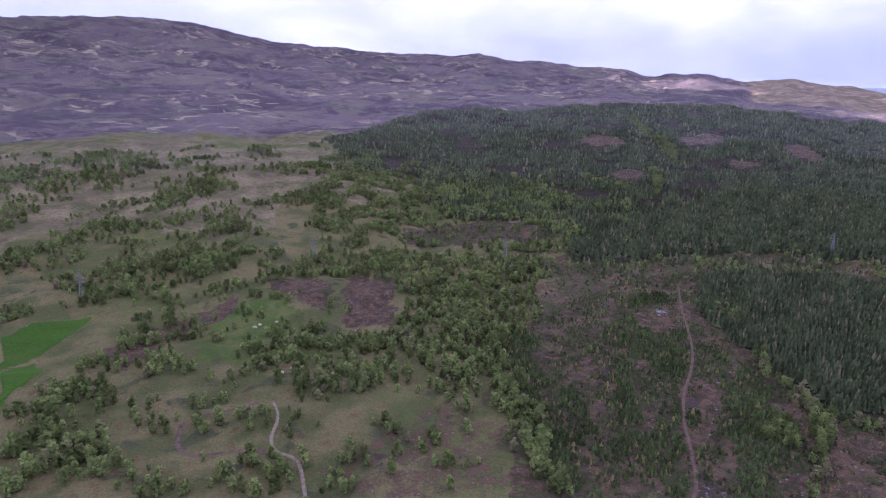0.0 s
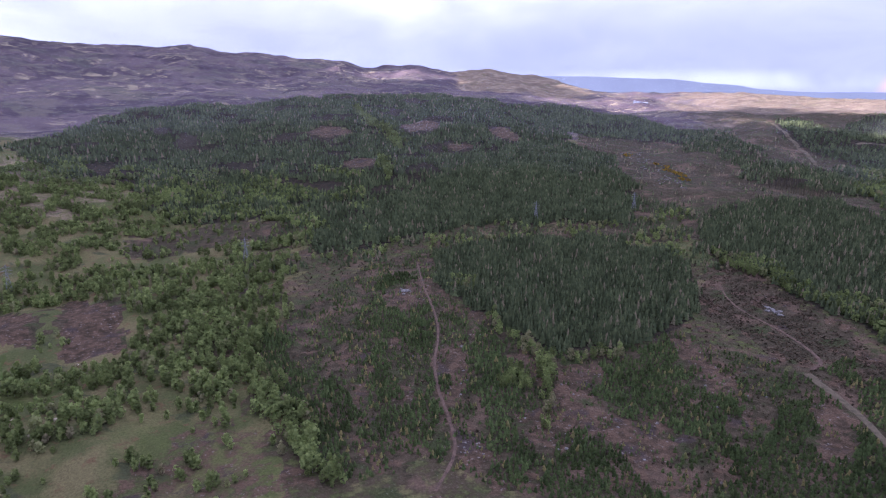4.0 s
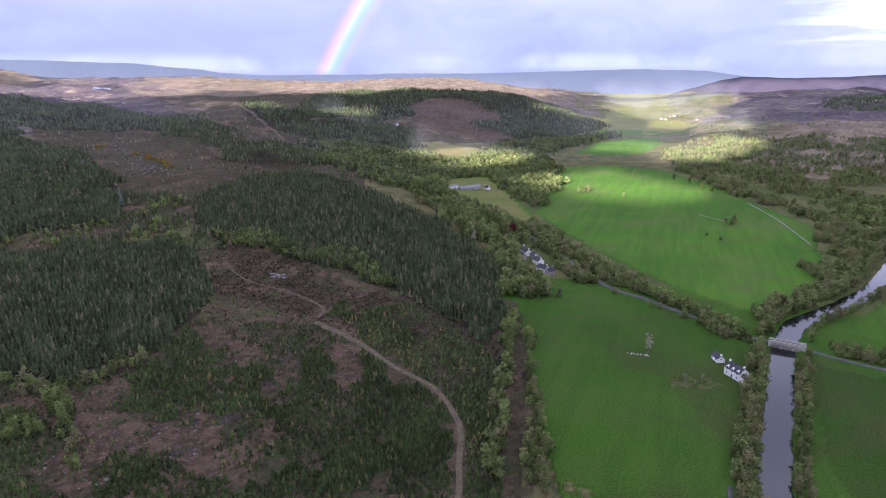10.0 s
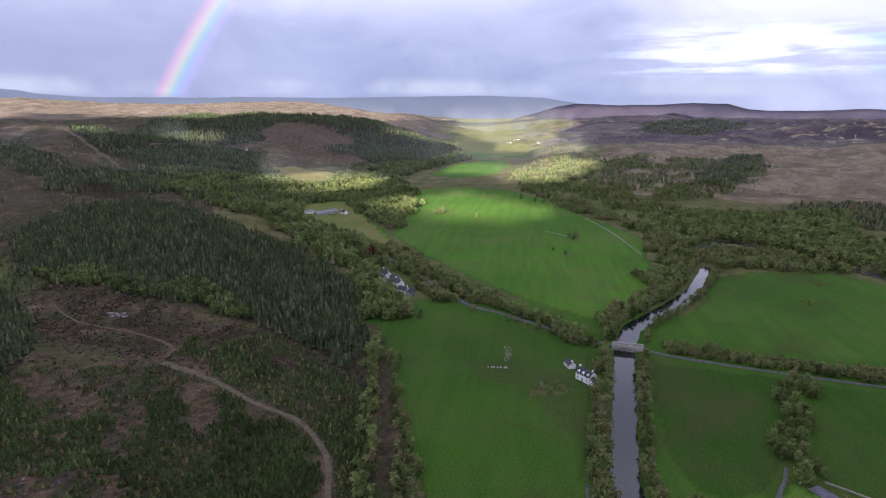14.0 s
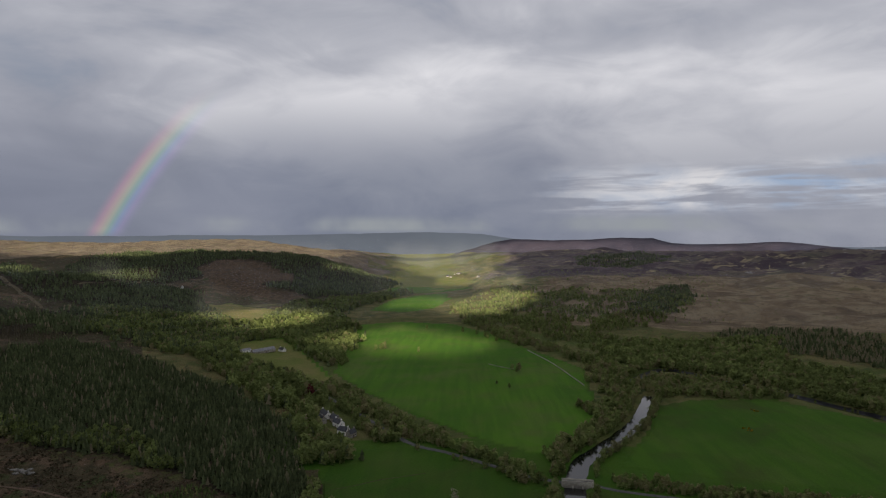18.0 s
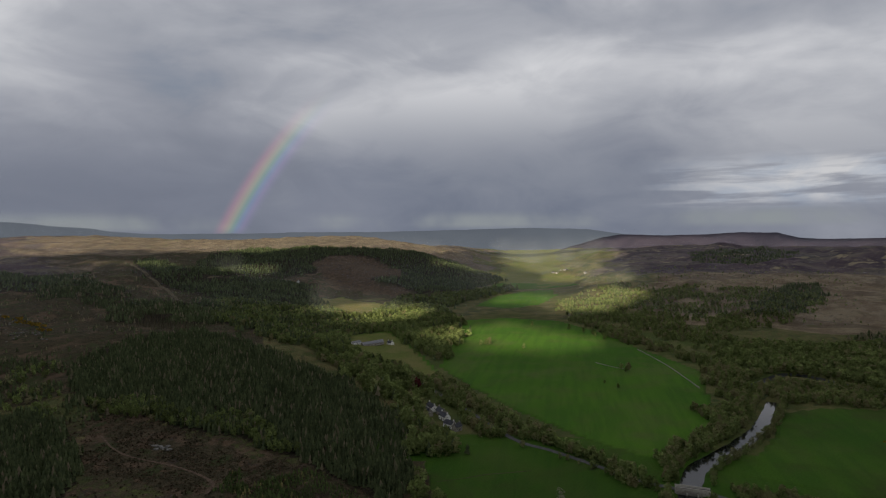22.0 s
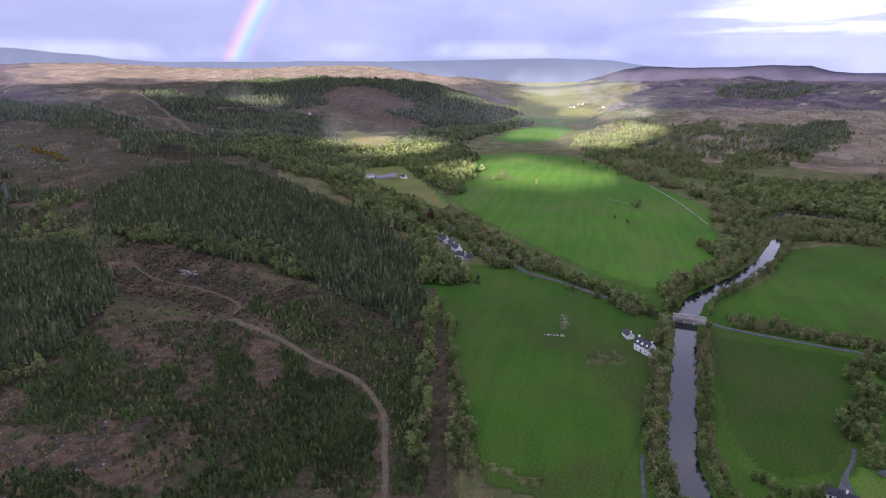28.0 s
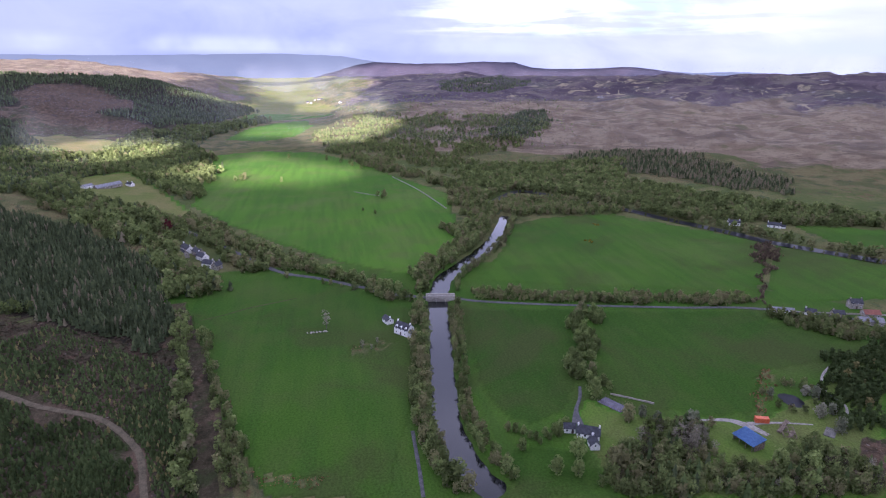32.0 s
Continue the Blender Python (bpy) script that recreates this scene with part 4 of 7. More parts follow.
def ribbon(name, way, widths, mat, label, lift, category, level=None):
    """A strip of road, track or water laid along a line over the land."""
    n = len(way)
    p = np.array(way, float)
    d = np.gradient(p, axis=0)
    d /= np.hypot(d[:, 0], d[:, 1])[:, None]
    side = np.stack([-d[:, 1], d[:, 0]], 1)
    w = np.interp(np.linspace(0, 1, n), np.linspace(0, 1, len(widths)), widths) / 2
    cols = (-1.0, -0.5, 0.0, 0.5, 1.0)
    g = np.random.RandomState(len(name))
    verts = []
    for k in range(n):
        for c in cols:
            wob = 1 + (g.uniform(-0.12, 0.12) if abs(c) == 1 else 0)
            q = p[k] + side[k] * w[k] * c * wob
            verts.append((q[0], q[1], level if level is not None else float(height(q[0], q[1])) + lift - (0.12 if abs(c) == 1 else 0)))
    m = len(cols)
    faces = [(k * m + c, k * m + c + 1, (k + 1) * m + c + 1, (k + 1) * m + c) for k in range(n - 1) for c in range(m - 1)]
    me = bpy.data.meshes.new(name)
    me.from_pydata(verts, [], faces)
    me.materials.append(mat)
    return tagged(new(name, me), label, category, kind="structure")


def water_build(n, vec):
    return (0.010, 0.011, 0.011, 1), n.noise(vec, 0.8, 4.0, 0.6), 0.25, 0.05


WATER = material("water", water_build, 0.08)
WATER.node_tree.nodes["Principled BSDF"].inputs["Specular IOR Level"].default_value = 0.36
# dark low-specular water: the dark banks it would mirror are put into the material
DARK_WATER = plain("dark_water", (0.006, 0.006, 0.009), (0.011, 0.011, 0.015), 0.2, 0.35)
DARK_WATER.node_tree.nodes["Principled BSDF"].inputs["Specular IOR Level"].default_value = 0.08
DIRT = plain("dirt_track", (0.078, 0.066, 0.042), (0.118, 0.098, 0.064), 0.35, relief=0.1)
PALE_DIRT = plain("pale_dirt_track", (0.150, 0.120, 0.085), (0.215, 0.175, 0.130), 0.35, relief=0.1)
MUD = plain("mud_path", (0.075, 0.053, 0.040), (0.125, 0.088, 0.064), 0.4, relief=0.1)
TARMAC = plain("tarmac", (0.052, 0.052, 0.053), (0.088, 0.086, 0.084), 0.4, 0.8)
ribbon("river", RIVER_WAY, [8, 10, 13, 14, 14, 13, 13, 13, 12], WATER, "dark slow river between tree-lined banks", 0, "water", level=-1.1)
ribbon("river_far", RIVER_FAR_WAY, [9, 12, 13, 13, 13], DARK_WATER, "dark loop of river under the moor", 0, "water", level=-1.1)
ribbon("upper_track", smooth_line(UPPER_TRACK), [2.4, 1.6, 1.4], MUD, "faint brown track climbing through heather", 0.22, "road")
ribbon("forest_track", smooth_line(TRACK), [5.2, 3.4, 3.0, 2.8, 2.8], DIRT, "pale gravel forest track curving downhill", 0.25, "road")
ribbon("felled_track", smooth_line(TRACK_NORTH), [1.2, 1.6, 1.6], MUD, "rutted brown track through felled ground", 0.2, "road")
ribbon("hill_path", smooth_line(PATH), [1.2, 1.7, 1.6], PALE_DIRT, "winding pale vehicle track on the birch slope", 0.2, "road")
ribbon("loop_path", smooth_line(PATH_LOOP), [2.0, 2.4, 2.4], MUD, "dark muddy loop of track in rough grass", 0.2, "road")
ribbon("road", smooth_line(ROAD_WEST), [4.5, 4.5], TARMAC, "narrow grey tarmac road beside the fields", 0.25, "road")
ribbon("road_east", smooth_line(ROAD_EAST), [3.4, 3.4], TARMAC, "narrow grey tarmac road between hedges", 0.25, "road")
ribbon("spur_track", smooth_line(SPUR_TRACK, 12), [7, 7], DIRT, "pale track down a felled hillside", 0.6, "road")
ribbon("spur_lane", smooth_line(SPUR_LANE, 12), [7, 7], DIRT, "pale lane along a wooded hillside", 0.6, "road")
ribbon("field_ditch", smooth_line(FIELD_LINE), [0.9, 1.6, 1.0], plain("wet_rushes", (0.040, 0.050, 0.018), (0.070, 0.070, 0.030), 0.4), "shallow brown ditch line across the grass", 0.14, "ditch")
ribbon("lane", smooth_line(LANE), [1.6, 1.6], TARMAC, "narrow lane beside the river", 0.2, "road")
ribbon("drive", smooth_line(DRIVE), [1.5, 1.6, 1.8, 5.5], TARMAC, "grey drive to a country house", 0.2, "road")
STONY = plain("stony_track", (0.19, 0.175, 0.155), (0.30, 0.28, 0.25), 0.6, relief=0.1)
ribbon("farm_track", smooth_line(FARM_TRACK), [0.9, 1.6, 2.6, 4.6, 3.0], STONY, "pale stony farm track", 0.2, "road")
ribbon("farm_track_far", smooth_line(FARM_TRACK_FAR), [3.0, 1.6, 1.0], STONY, "pale stony farm track end", 0.22, "road")
ribbon("wood_track", smooth_line(WOOD_TRACK), [1.2, 1.4], STONY, "narrow pale track climbing past a pond", 0.22, "road")

# ---- trees
G = np.random.RandomState(11)


def conifer_form(seed, layers=4, sides=7, trunk=True, slim=0.20):
    """A spruce one metre high: ragged skirts of boughs round a thin trunk."""
    g = np.random.RandomState(seed)
    v, f = [], []
    if trunk:
        for k in range(3):
            a = k * 2.094
            v.append((0.018 * math.cos(a), 0.018 * math.sin(a), 0.0))
        v.append((0, 0, 0.5))
        f += [(0, 1, 3), (1, 2, 3), (2, 0, 3)]
    for k in range(layers):
        z0 = 0.10 + 0.90 * k / layers * 0.92
        z1 = min(1.0, z0 + 1.35 * 0.90 / layers)
        rad = slim * (1 - 0.82 * k / layers)
        c = len(v)
        v.append((g.uniform(-0.01, 0.01), g.uniform(-0.01, 0.01), 1.0 if k == layers - 1 else z1))
        turn = g.uniform(0, 6.28)
        for s in range(sides):
            a = turn + s * 6.283 / sides
            rr = rad * g.uniform(0.72, 1.2) * (1.1 if s % 2 else 0.72)
            v.append((rr * math.cos(a), rr * math.sin(a), z0 + g.uniform(-0.035, 0.03) - (0.02 if s % 2 else -0.025)))
        f += [(c, c + 1 + s, c + 1 + (s + 1) % sides) for s in range(sides)]
    return np.array(v), f


def broad_form(seed, lobes=7, cards=8, wide=0.33, low=0.22, size=0.105, trunk=True, slim=0.8, three=False):
    """A broadleaved tree one metre high: trunk, limbs and clumps of leaves in separate lobes with gaps."""
    g = np.random.RandomState(seed)
    v, f, wood = [], [], 0
    centres = []
    for k in range(lobes):
        h = low + (0.93 - low) * (k + 0.5) / lobes
        a = k * 2.4 + g.uniform(-0.5, 0.5)
        rr = wide * g.uniform(0.25, 0.62) * math.sin(min(3.0, 0.55 + 2.45 * (h - low) / (1 - low)))
        centres.append((rr * math.cos(a), rr * math.sin(a), h))
    if trunk:
        ring = [(math.cos(k * 1.571), math.sin(k * 1.571)) for k in range(4)]
        for z, w in ((0.0, 0.022), (0.45, 0.013)):
            v += [(w * x, w * y, z) for x, y in ring]
        f += [(k, (k + 1) % 4, 4 + (k + 1) % 4, 4 + k) for k in range(4)]
        for c in centres[::2]:
            b = len(v)
            v += [(0.008, 0, c[2] * 0.55), (-0.008, 0.006, c[2] * 0.55), c]
            f.append((b, b + 1, b + 2))
        wood = len(f)
    for cx, cy, cz in centres:
        rad = wide * g.uniform(0.42, 0.62)
        for _ in range(cards):
            d = g.normal(size=3)
            d /= np.linalg.norm(d)
            p = np.array((cx, cy, cz)) + d * rad * g.uniform(0.55, 1.0) * np.array((1, 1, 0.8))
            nrm = d + g.normal(size=3) * 0.45
            nrm /= np.linalg.norm(nrm)
            u = np.cross(nrm, g.normal(size=3))
            u /= np.linalg.norm(u)
            w = np.cross(nrm, u)
            s = size * g.uniform(0.7, 1.35)
            b = len(v)
            bulge = nrm * s * 0.25
            if three:
                v += [tuple(p - u * s + w * s * 0.6), tuple(p - w * s + bulge), tuple(p + u * s + w * s * 0.6)]
                f.append((b, b + 1, b + 2))
                continue
            v += [tuple(p - u * s), tuple(p - w * s * slim + bulge), tuple(p + u * s), tuple(p + w * s * slim + bulge)]
            f.append((b, b + 1, b + 2, b + 3))
    return np.array(v), f, wood


def stand(name, x, y, tall, forms, mats, label, tint=None, spread=(0.9, 1.15), category="trees", sink=0.15):
    """Many trees as one wood: every tree has its own place, height, turn and tint."""
    if len(x) == 0:
        return None
    z = height(x, y) - sink
    pick = G.randint(0, len(forms), len(x))
    tint = np.clip(G.normal(0.38, 0.16, len(x)), 0, 0.69) if tint is None else tint
    av, af, at, am, base = [], [], [], [], 0
    starts = []
    for k, form in enumerate(forms):
        v, f = form[0], form[1]
        wood = form[2] if len(form) > 2 else 0
        sel = np.nonzero(pick == k)[0]
        if len(sel) == 0:
            continue
        a = G.uniform(0, 6.283, len(sel))
        w = tall[sel] * G.uniform(*spread, len(sel))
        c, s = np.cos(a) * w, np.sin(a) * w
        px = x[sel, None] + v[None, :, 0] * c[:, None] - v[None, :, 1] * s[:, None]
        py = y[sel, None] + v[None, :, 0] * s[:, None] + v[None, :, 1] * c[:, None]
        pz = z[sel, None] + v[None, :, 2] * tall[sel][:, None]
        av.append(np.stack([px, py, pz], -1).reshape(-1, 3))
        at.append(np.repeat(tint[sel], len(v)))
        offs = base + np.arange(len(sel)) * len(v)
        sizes = np.array([len(q) for q in f])
        flat = np.concatenate([np.array(q) for q in f])
        af.append((flat[None, :] + offs[:, None]).ravel())
        starts.append(np.tile(sizes, len(sel)))
        am.append(np.tile(np.where(np.arange(len(f)) < wood, 1, 0), len(sel)))
        base += len(sel) * len(v)
    av, af, at, am, sizes = np.concatenate(av), np.concatenate(af), np.concatenate(at), np.concatenate(am), np.concatenate(starts)
    me = bpy.data.meshes.new(name)
    me.vertices.add(len(av)), me.loops.add(len(af)), me.polygons.add(len(sizes))
    me.vertices.foreach_set("co", av.ravel())
    me.loops.foreach_set("vertex_index", af.astype(np.int32))
    me.polygons.foreach_set("loop_start", np.concatenate([[0], np.cumsum(sizes)[:-1]]).astype(np.int32))
    me.polygons.foreach_set("material_index", am.astype(np.int32))
    me.update(calc_edges=True)
    me.attributes.new("tint", "FLOAT", "POINT").data.foreach_set("value", at.astype(np.float32))
    for m in mats:
        me.materials.append(m)
    return tagged(new(name, me), label, category, kind="stuff")


def sow(polygon, gap, holes=(), patch=None, jitter=0.42, glades=True):
    """Places on a shaken grid inside a plan polygon, clear of tracks; patch: (seed, size, threshold) leaves open glades."""
    p = np.array(polygon, float)
    (x0, y0), (x1, y1) = p.min(0), p.max(0)
    x, y = np.meshgrid(np.arange(x0, x1, gap), np.arange(y0, y1, gap * 0.9))
    x = x + (np.arange(x.shape[0]) % 2)[:, None] * gap / 2
    x, y = (x + G.uniform(-jitter, jitter, x.shape) * gap).ravel(), (y + G.uniform(-jitter, jitter, y.shape) * gap).ravel()
    far = np.clip(np.hypot(x, y) / 60, 3, 16)
    ok = inside(x + far * waves(x, y, 51, 55, 3), y + far * waves(x, y, 52, 55, 3), polygon)
    x, y, keep = x[ok], y[ok], ok
    ok = np.ones(len(x), bool)
    for h in holes:
        ok &= ~inside(x, y, h)
    deep = np.hypot(x, y)
    for h in FAR_GLADES if glades else ():
        for push in (0, 18, 36):
            ok &= ~inside(x * (1 + push / deep), y * (1 + push / deep), h)
    for h in GLADES if glades else ():
        ok &= ~inside(x + far[keep] * 0.9 * waves(x, y, 53, 30, 3), y + far[keep] * 0.9 * waves(x, y, 54, 30, 3), h)
    for line, half in KEEP_CLEAR:
        ok &= off_line(x, y, line) > half
    for cx, cy, rad in KEEP_CLEAR_SPOTS:
        ok &= np.hypot(x - cx, y - cy) > rad
    if patch:
        ok &= waves(x, y, patch[0], patch[1], 3) + G.uniform(-0.15, 0.15, len(x)) > patch[2]
    return x[ok], y[ok]


KEEP_CLEAR = [(TRACK, 2.6), (UPPER_TRACK, 1.4), (TRACK_NORTH, 1.3), (SPUR_TRACK, 9.0), (SPUR_LANE, 12.0), (PATH, 2.5), (PATH_LOOP, 2.0), (ROAD_WEST, 4.0), (ROAD_EAST, 4.0), (LANE, 3.0), (DRIVE, 3.0), (FARM_TRACK, 4.0), (FARM_TRACK_FAR, 3.0), (WOOD_TRACK, 2.0),
              (RIVER_LINE, 9.0), (RIVER_FAR, 9.0), (STRIP_PATH, 4.0)]
KEEP_CLEAR_SPOTS = [(338, -38, 13), (357, -32, 8), (393, -72, 9), (218, -106, 15), (202, -172, 16), (217, -192, 8), (243, -129, 14), (232, -219, 10), (390, 280, 9),
                    (541, -402, 14), (524, -435, 12), (803, 267, 26), (525, 110, 17), (487, 94, 12), (510, 105, 15), (497, 98, 13), (790, 262, 22), (775, 262, 16), (806, 245, 18), (474, 88, 9)]
SPRUCES = [conifer_form(k, 3, 6, False, 0.26) for k in range(6)]
FAR_SPRUCES = [conifer_form(20 + k, 2, 6, False, 0.30) for k in range(5)]
SAPLINGS = [conifer_form(30 + k, 2, 7, False, 0.32) for k in range(5)]
BIRCHES = [broad_form(40 + k, 7, 8, 0.37, 0.2, 0.11) for k in range(5)]
OAKS = [broad_form(60 + k, 8, 8, 0.44, 0.20, 0.12) for k in range(4)]
FINE_OAKS = [broad_form(180 + k, 10, 15, 0.42, 0.14, 0.072) for k in range(4)]
TWIGS = [broad_form(190 + k, 9, 14, 0.28, 0.22, 0.085, True, 0.16) for k in range(4)]
FAR_OAKS = [broad_form(80 + k, 6, 7, 0.42, 0.12, 0.16, False, three=True) for k in range(5)]
MID_OAKS = [broad_form(220 + k, 9, 11, 0.42, 0.12, 0.10, False, three=True) for k in range(5)]
HEATHER = [broad_form(110 + k, 3, 6, 0.8, 0.15, 0.34, False, three=True) for k in range(4)]
SLIM_BIRCHES = [broad_form(200 + k, 9, 14, 0.33, 0.12, 0.096, three=True) for k in range(6)]
BUSHES = [broad_form(100 + k, 4, 6, 0.7, 0.1, 0.26, False) for k in range(4)]


def plant(name, polygon, gap, tall, forms, mats, label, patch=None, dry=0.0, holes=(), spread=(0.9, 1.15), category="trees", sink=0.15):
    x, y = sow(polygon, gap, holes, patch)
    t = G.uniform(*tall, len(x)) * np.clip(1 + 0.18 * waves(x, y, 77, 70, 2), 0.7, 1.3)
    tint = np.clip(G.normal(0.36, 0.14, len(x)) + 0.20 * waves(x, y, 78, 60, 3), 0, 0.69)
    tint = np.where(G.uniform(0, 1, len(x)) < dry, G.uniform(0.82, 1.0, len(x)), tint)
    return stand(name, x, y, t, forms, mats, label, tint, spread, category, sink)


plant("conifer_plantation", SPRUCE_BLOCK, 2.9, (5.6, 8.6), SPRUCES, [SPRUCE], "dense dark green block of mature spruce on a knoll", dry=0.05)
plant("conifer_wood", KNOLL_WOOD, 3.3, (5.6, 8.6), SPRUCES, [SPRUCE], "dense dark conifer wood over a rounded hill", dry=0.08)
plant("conifer_forest", NORTH_FOREST, 6.0, (6.3, 9.2), FAR_SPRUCES, [SPRUCE], "wide dark conifer forest on the northern slope", (12, 200, -0.42), 0.05, [BIRCH_MID, BRIGHT_RIDES, BRIGHT_RIDE_LOW])
plant("conifer_spur", NORTH_FOREST_EAST, 4.0, (6.3, 9.2), FAR_SPRUCES, [SPRUCE], "dark conifer forest on a low spur", dry=0.05)
plant("ridge_conifers", RIDGE_FOREST, 7.9, (6.6, 9.2), FAR_SPRUCES, [SPRUCE], "far dark conifers along a ridge")
plant("spur_conifers", SPUR_WOOD_WEST, 7.9, (7.3, 9.9), FAR_SPRUCES, [SPRUCE], "far conifers on the slope of a hill")
plant("hill_conifers", SPUR_WOOD_TOP, 7.9, (7.3, 9.9), FAR_SPRUCES, [SPRUCE], "far conifers covering a rounded hill", holes=[RED_CLEARING])
plant("valley_conifers", VALLEY_WOOD, 5.8, (6.6, 9.9), FAR_SPRUCES, [SPRUCE], "dark conifers mixed with pale dead stems", (14, 160, -0.35), 0.12)
plant("young_spruces", YOUNG_WEST, 2.8, (1.1, 3.4), SAPLINGS, [YOUNG], "young replanted spruces in patches on felled ground", (15, 40, -0.12), 0.12, spread=(1.0, 1.3), holes=THICKETS)
plant("replanted_spruces", YOUNG_MIDDLE, 2.8, (1.1, 3.4), SAPLINGS, [YOUNG], "young replanted spruces scattered on brown felled ground", (16, 40, -0.15), 0.14, spread=(1.0, 1.3), holes=[SPRUCE_BLOCK] + THICKETS)
plant("dense_young_spruces", YOUNG_EAST, 2.4, (1.7, 3.4), SAPLINGS, [YOUNG], "dense young spruces below the forest track", (17, 60, -0.45), 0.06, spread=(1.0, 1.3), holes=THICKETS)
for opening in OPEN_GROUND:
    x, y = sow(opening, 3.0, patch=(95, 22, 0.12), glades=False)
    stand("clearing_saplings", x, y, G.uniform(0.9, 2.6, len(x)), SAPLINGS, [YOUNG], "thin self-sown spruces on a brown clearing", np.where(G.uniform(0, 1, len(x)) < 0.25, 0.9, G.uniform(0.2, 0.6, len(x))), (1.0, 1.3))
for thicket in THICKETS + [YOUNG_FRONT]:
    plant("spruce_thicket", thicket, 2.2, (1.8, 3.9), SAPLINGS, [YOUNG], "dense thicket of young dark green spruce on felled ground", (16, 40, -0.75), 0.04, spread=(0.95, 1.25), holes=[SPRUCE_BLOCK])
plant("track_scrub", TRACK_SCRUB, 2.5, (1.1, 2.7), SAPLINGS, [YOUNG], "yellowish low spruce and scrub beside the track", (67, 40, -0.35), 0.4, spread=(1.1, 1.5))
plant("heath_scrub", HEATH_SLOPE, 2.4, (0.4, 0.9), HEATHER, [HEATH], "low purplish brown heather on the slope", (18, 35, -0.35), 0.4, spread=(1.2, 1.9))
plant("birch_slope", BIRCH_SLOPE, 6.2, (3.4, 7.4), SLIM_BIRCHES, [BIRCH, BARK], "scattered young birches in fresh leaf over rough grass", (19, 60, 0.22), 0.10, [NORTH_FIELD, NORTH_FIELD_LOW, BRACKEN_C])
for belt, gap, low, tall in ((BELT_LINE, 5.2, 5.0, 8.0), (BELT_EAST, 6.6, 5.5, 9.0), (BELT_MID, 6.8, 5.5, 9.0), (BELT_DIAGONAL, 5.2, 5.0, 8.0), (BELT_LOW, 5.6, 5.0, 9.0), (BELT_WEST, 6.0, 4.5, 7.5), (BELT_FRONT, 5.6, 5.0, 8.5)):
    plant("birch_belt", belt, gap, (low, tall), SLIM_BIRCHES, [BIRCH, BARK], "close belt of young birch in fresh leaf on the hillside", (21, 30, -0.18), 0.06, [NORTH_FIELD, NORTH_FIELD_LOW])
for belt, gap in ((BELT_RIDGE, 5.2), (BELT_TOP, 5.0), (BELT_MOOR, 8.0), (BELT_KNOLL, 6.0)):
    plant("upper_birch_belt", belt, gap, (4.5, 7.5), FAR_OAKS, [BIRCH], "far belt of birch along the hill pasture", (21, 60, -0.02), 0.06, [LINE_CUT_B])
plant("birch_edge", BIRCH_EDGE, 4.2, (5.0, 8.6), BIRCHES, [BIRCH, BARK], "tall bright birches along the edge of young spruces", (69, 30, -0.5), 0.03)
plant("moor_edge_birches", MOOR_EDGE_WOOD, 10.4, (4.9, 7.7), FAR_OAKS, [BIRCH], "birches along the foot of the moor", (22, 140, -0.1))
plant("knoll_birches", KNOLL_BIRCH, 5.9, (5.8, 8.6), BIRCHES, [BIRCH, BARK], "pale green birches at the foot of a conifer hill", dry=0.05)
plant("village_trees", VILLAGE_WOOD, 7.4, (6.3, 11.2), MID_OAKS, [BROADLEAF], "mixed broadleaved wood round a hamlet", (23, 130, -0.55), 0.12)
plant("village_conifers", VILLAGE_WOOD, 12.0, (7, 11), FAR_SPRUCES, [SPRUCE], "dark conifers among the trees of a hamlet", (97, 70, 0.05), 0.05)
plant("village_birches", VILLAGE_WOOD, 11.0, (6, 10), MID_OAKS, [BIRCH], "bright fresh birches among the trees of a hamlet", (98, 60, 0.1), 0.1)
plant("sunlit_wood", SUNNY_WOOD, 8.0, (7.0, 11.2), FAR_OAKS, [BROADLEAF], "yellow-green mixed wood beside the meadow", (24, 130, -0.6), 0.08)
plant("sunlit_conifers", SUNNY_WOOD, 11.0, (8, 12), FAR_SPRUCES, [SPRUCE], "tall conifers among sunlit broadleaves beside the meadow", (94, 90, -0.1), 0.05)
plant("road_hedge", ROAD_HEDGE, 4.2, (4.2, 8.4), MID_OAKS, [BROADLEAF], "hedgerow trees along the road, some not yet in leaf", (25, 60, -0.85), 0.3)
plant("river_wood", RIVER_WOOD_WEST, 4.4, (4.8, 8.6), MID_OAKS, [BROADLEAF], "riverside wood of alder and oak", dry=0.35)
plant("alder_wood", RIVER_WOOD_TOP, 6.0, (4.9, 8.4), MID_OAKS, [BROADLEAF], "brownish riverside alder wood", dry=0.5)
plant("hillside_wood", SOUTH_HILL_WOOD, 7.2, (4.2, 7.3), FAR_OAKS, [BROADLEAF], "mixed wood on the southern hillside", (26, 130, -0.28), 0.18)
plant("moor_foot_wood", MOOR_FOOT_WOOD, 6.0, (5.6, 9.8), FAR_OAKS, [BROADLEAF], "dark mixed wood along the foot of the moor", dry=0.15)
plant("roadside_trees", SOUTH_ROAD_HEDGE, 3.2, (2.8, 5.6), MID_OAKS, [BROADLEAF], "brownish hedgerow trees along the road", dry=0.55)
plant("manor_wood", MANOR_WOOD, 4.6, (3.5, 7.0), FINE_OAKS, [BROADLEAF, BARK], "mixed garden wood round a country house", (42, 30, -0.8), 0.3)
plant("garden_conifers", MANOR_WOOD, 7.0, (5.5, 9.0), SPRUCES, [YOUNG], "dark conifers in a garden wood", (44, 50, -0.2))
plant("farm_wood", FARM_WOOD, 4.0, (3.5, 7.0), FINE_OAKS, [BROADLEAF, BARK], "dense mixed wood below the farm yard", (96, 26, -0.8), 0.3)
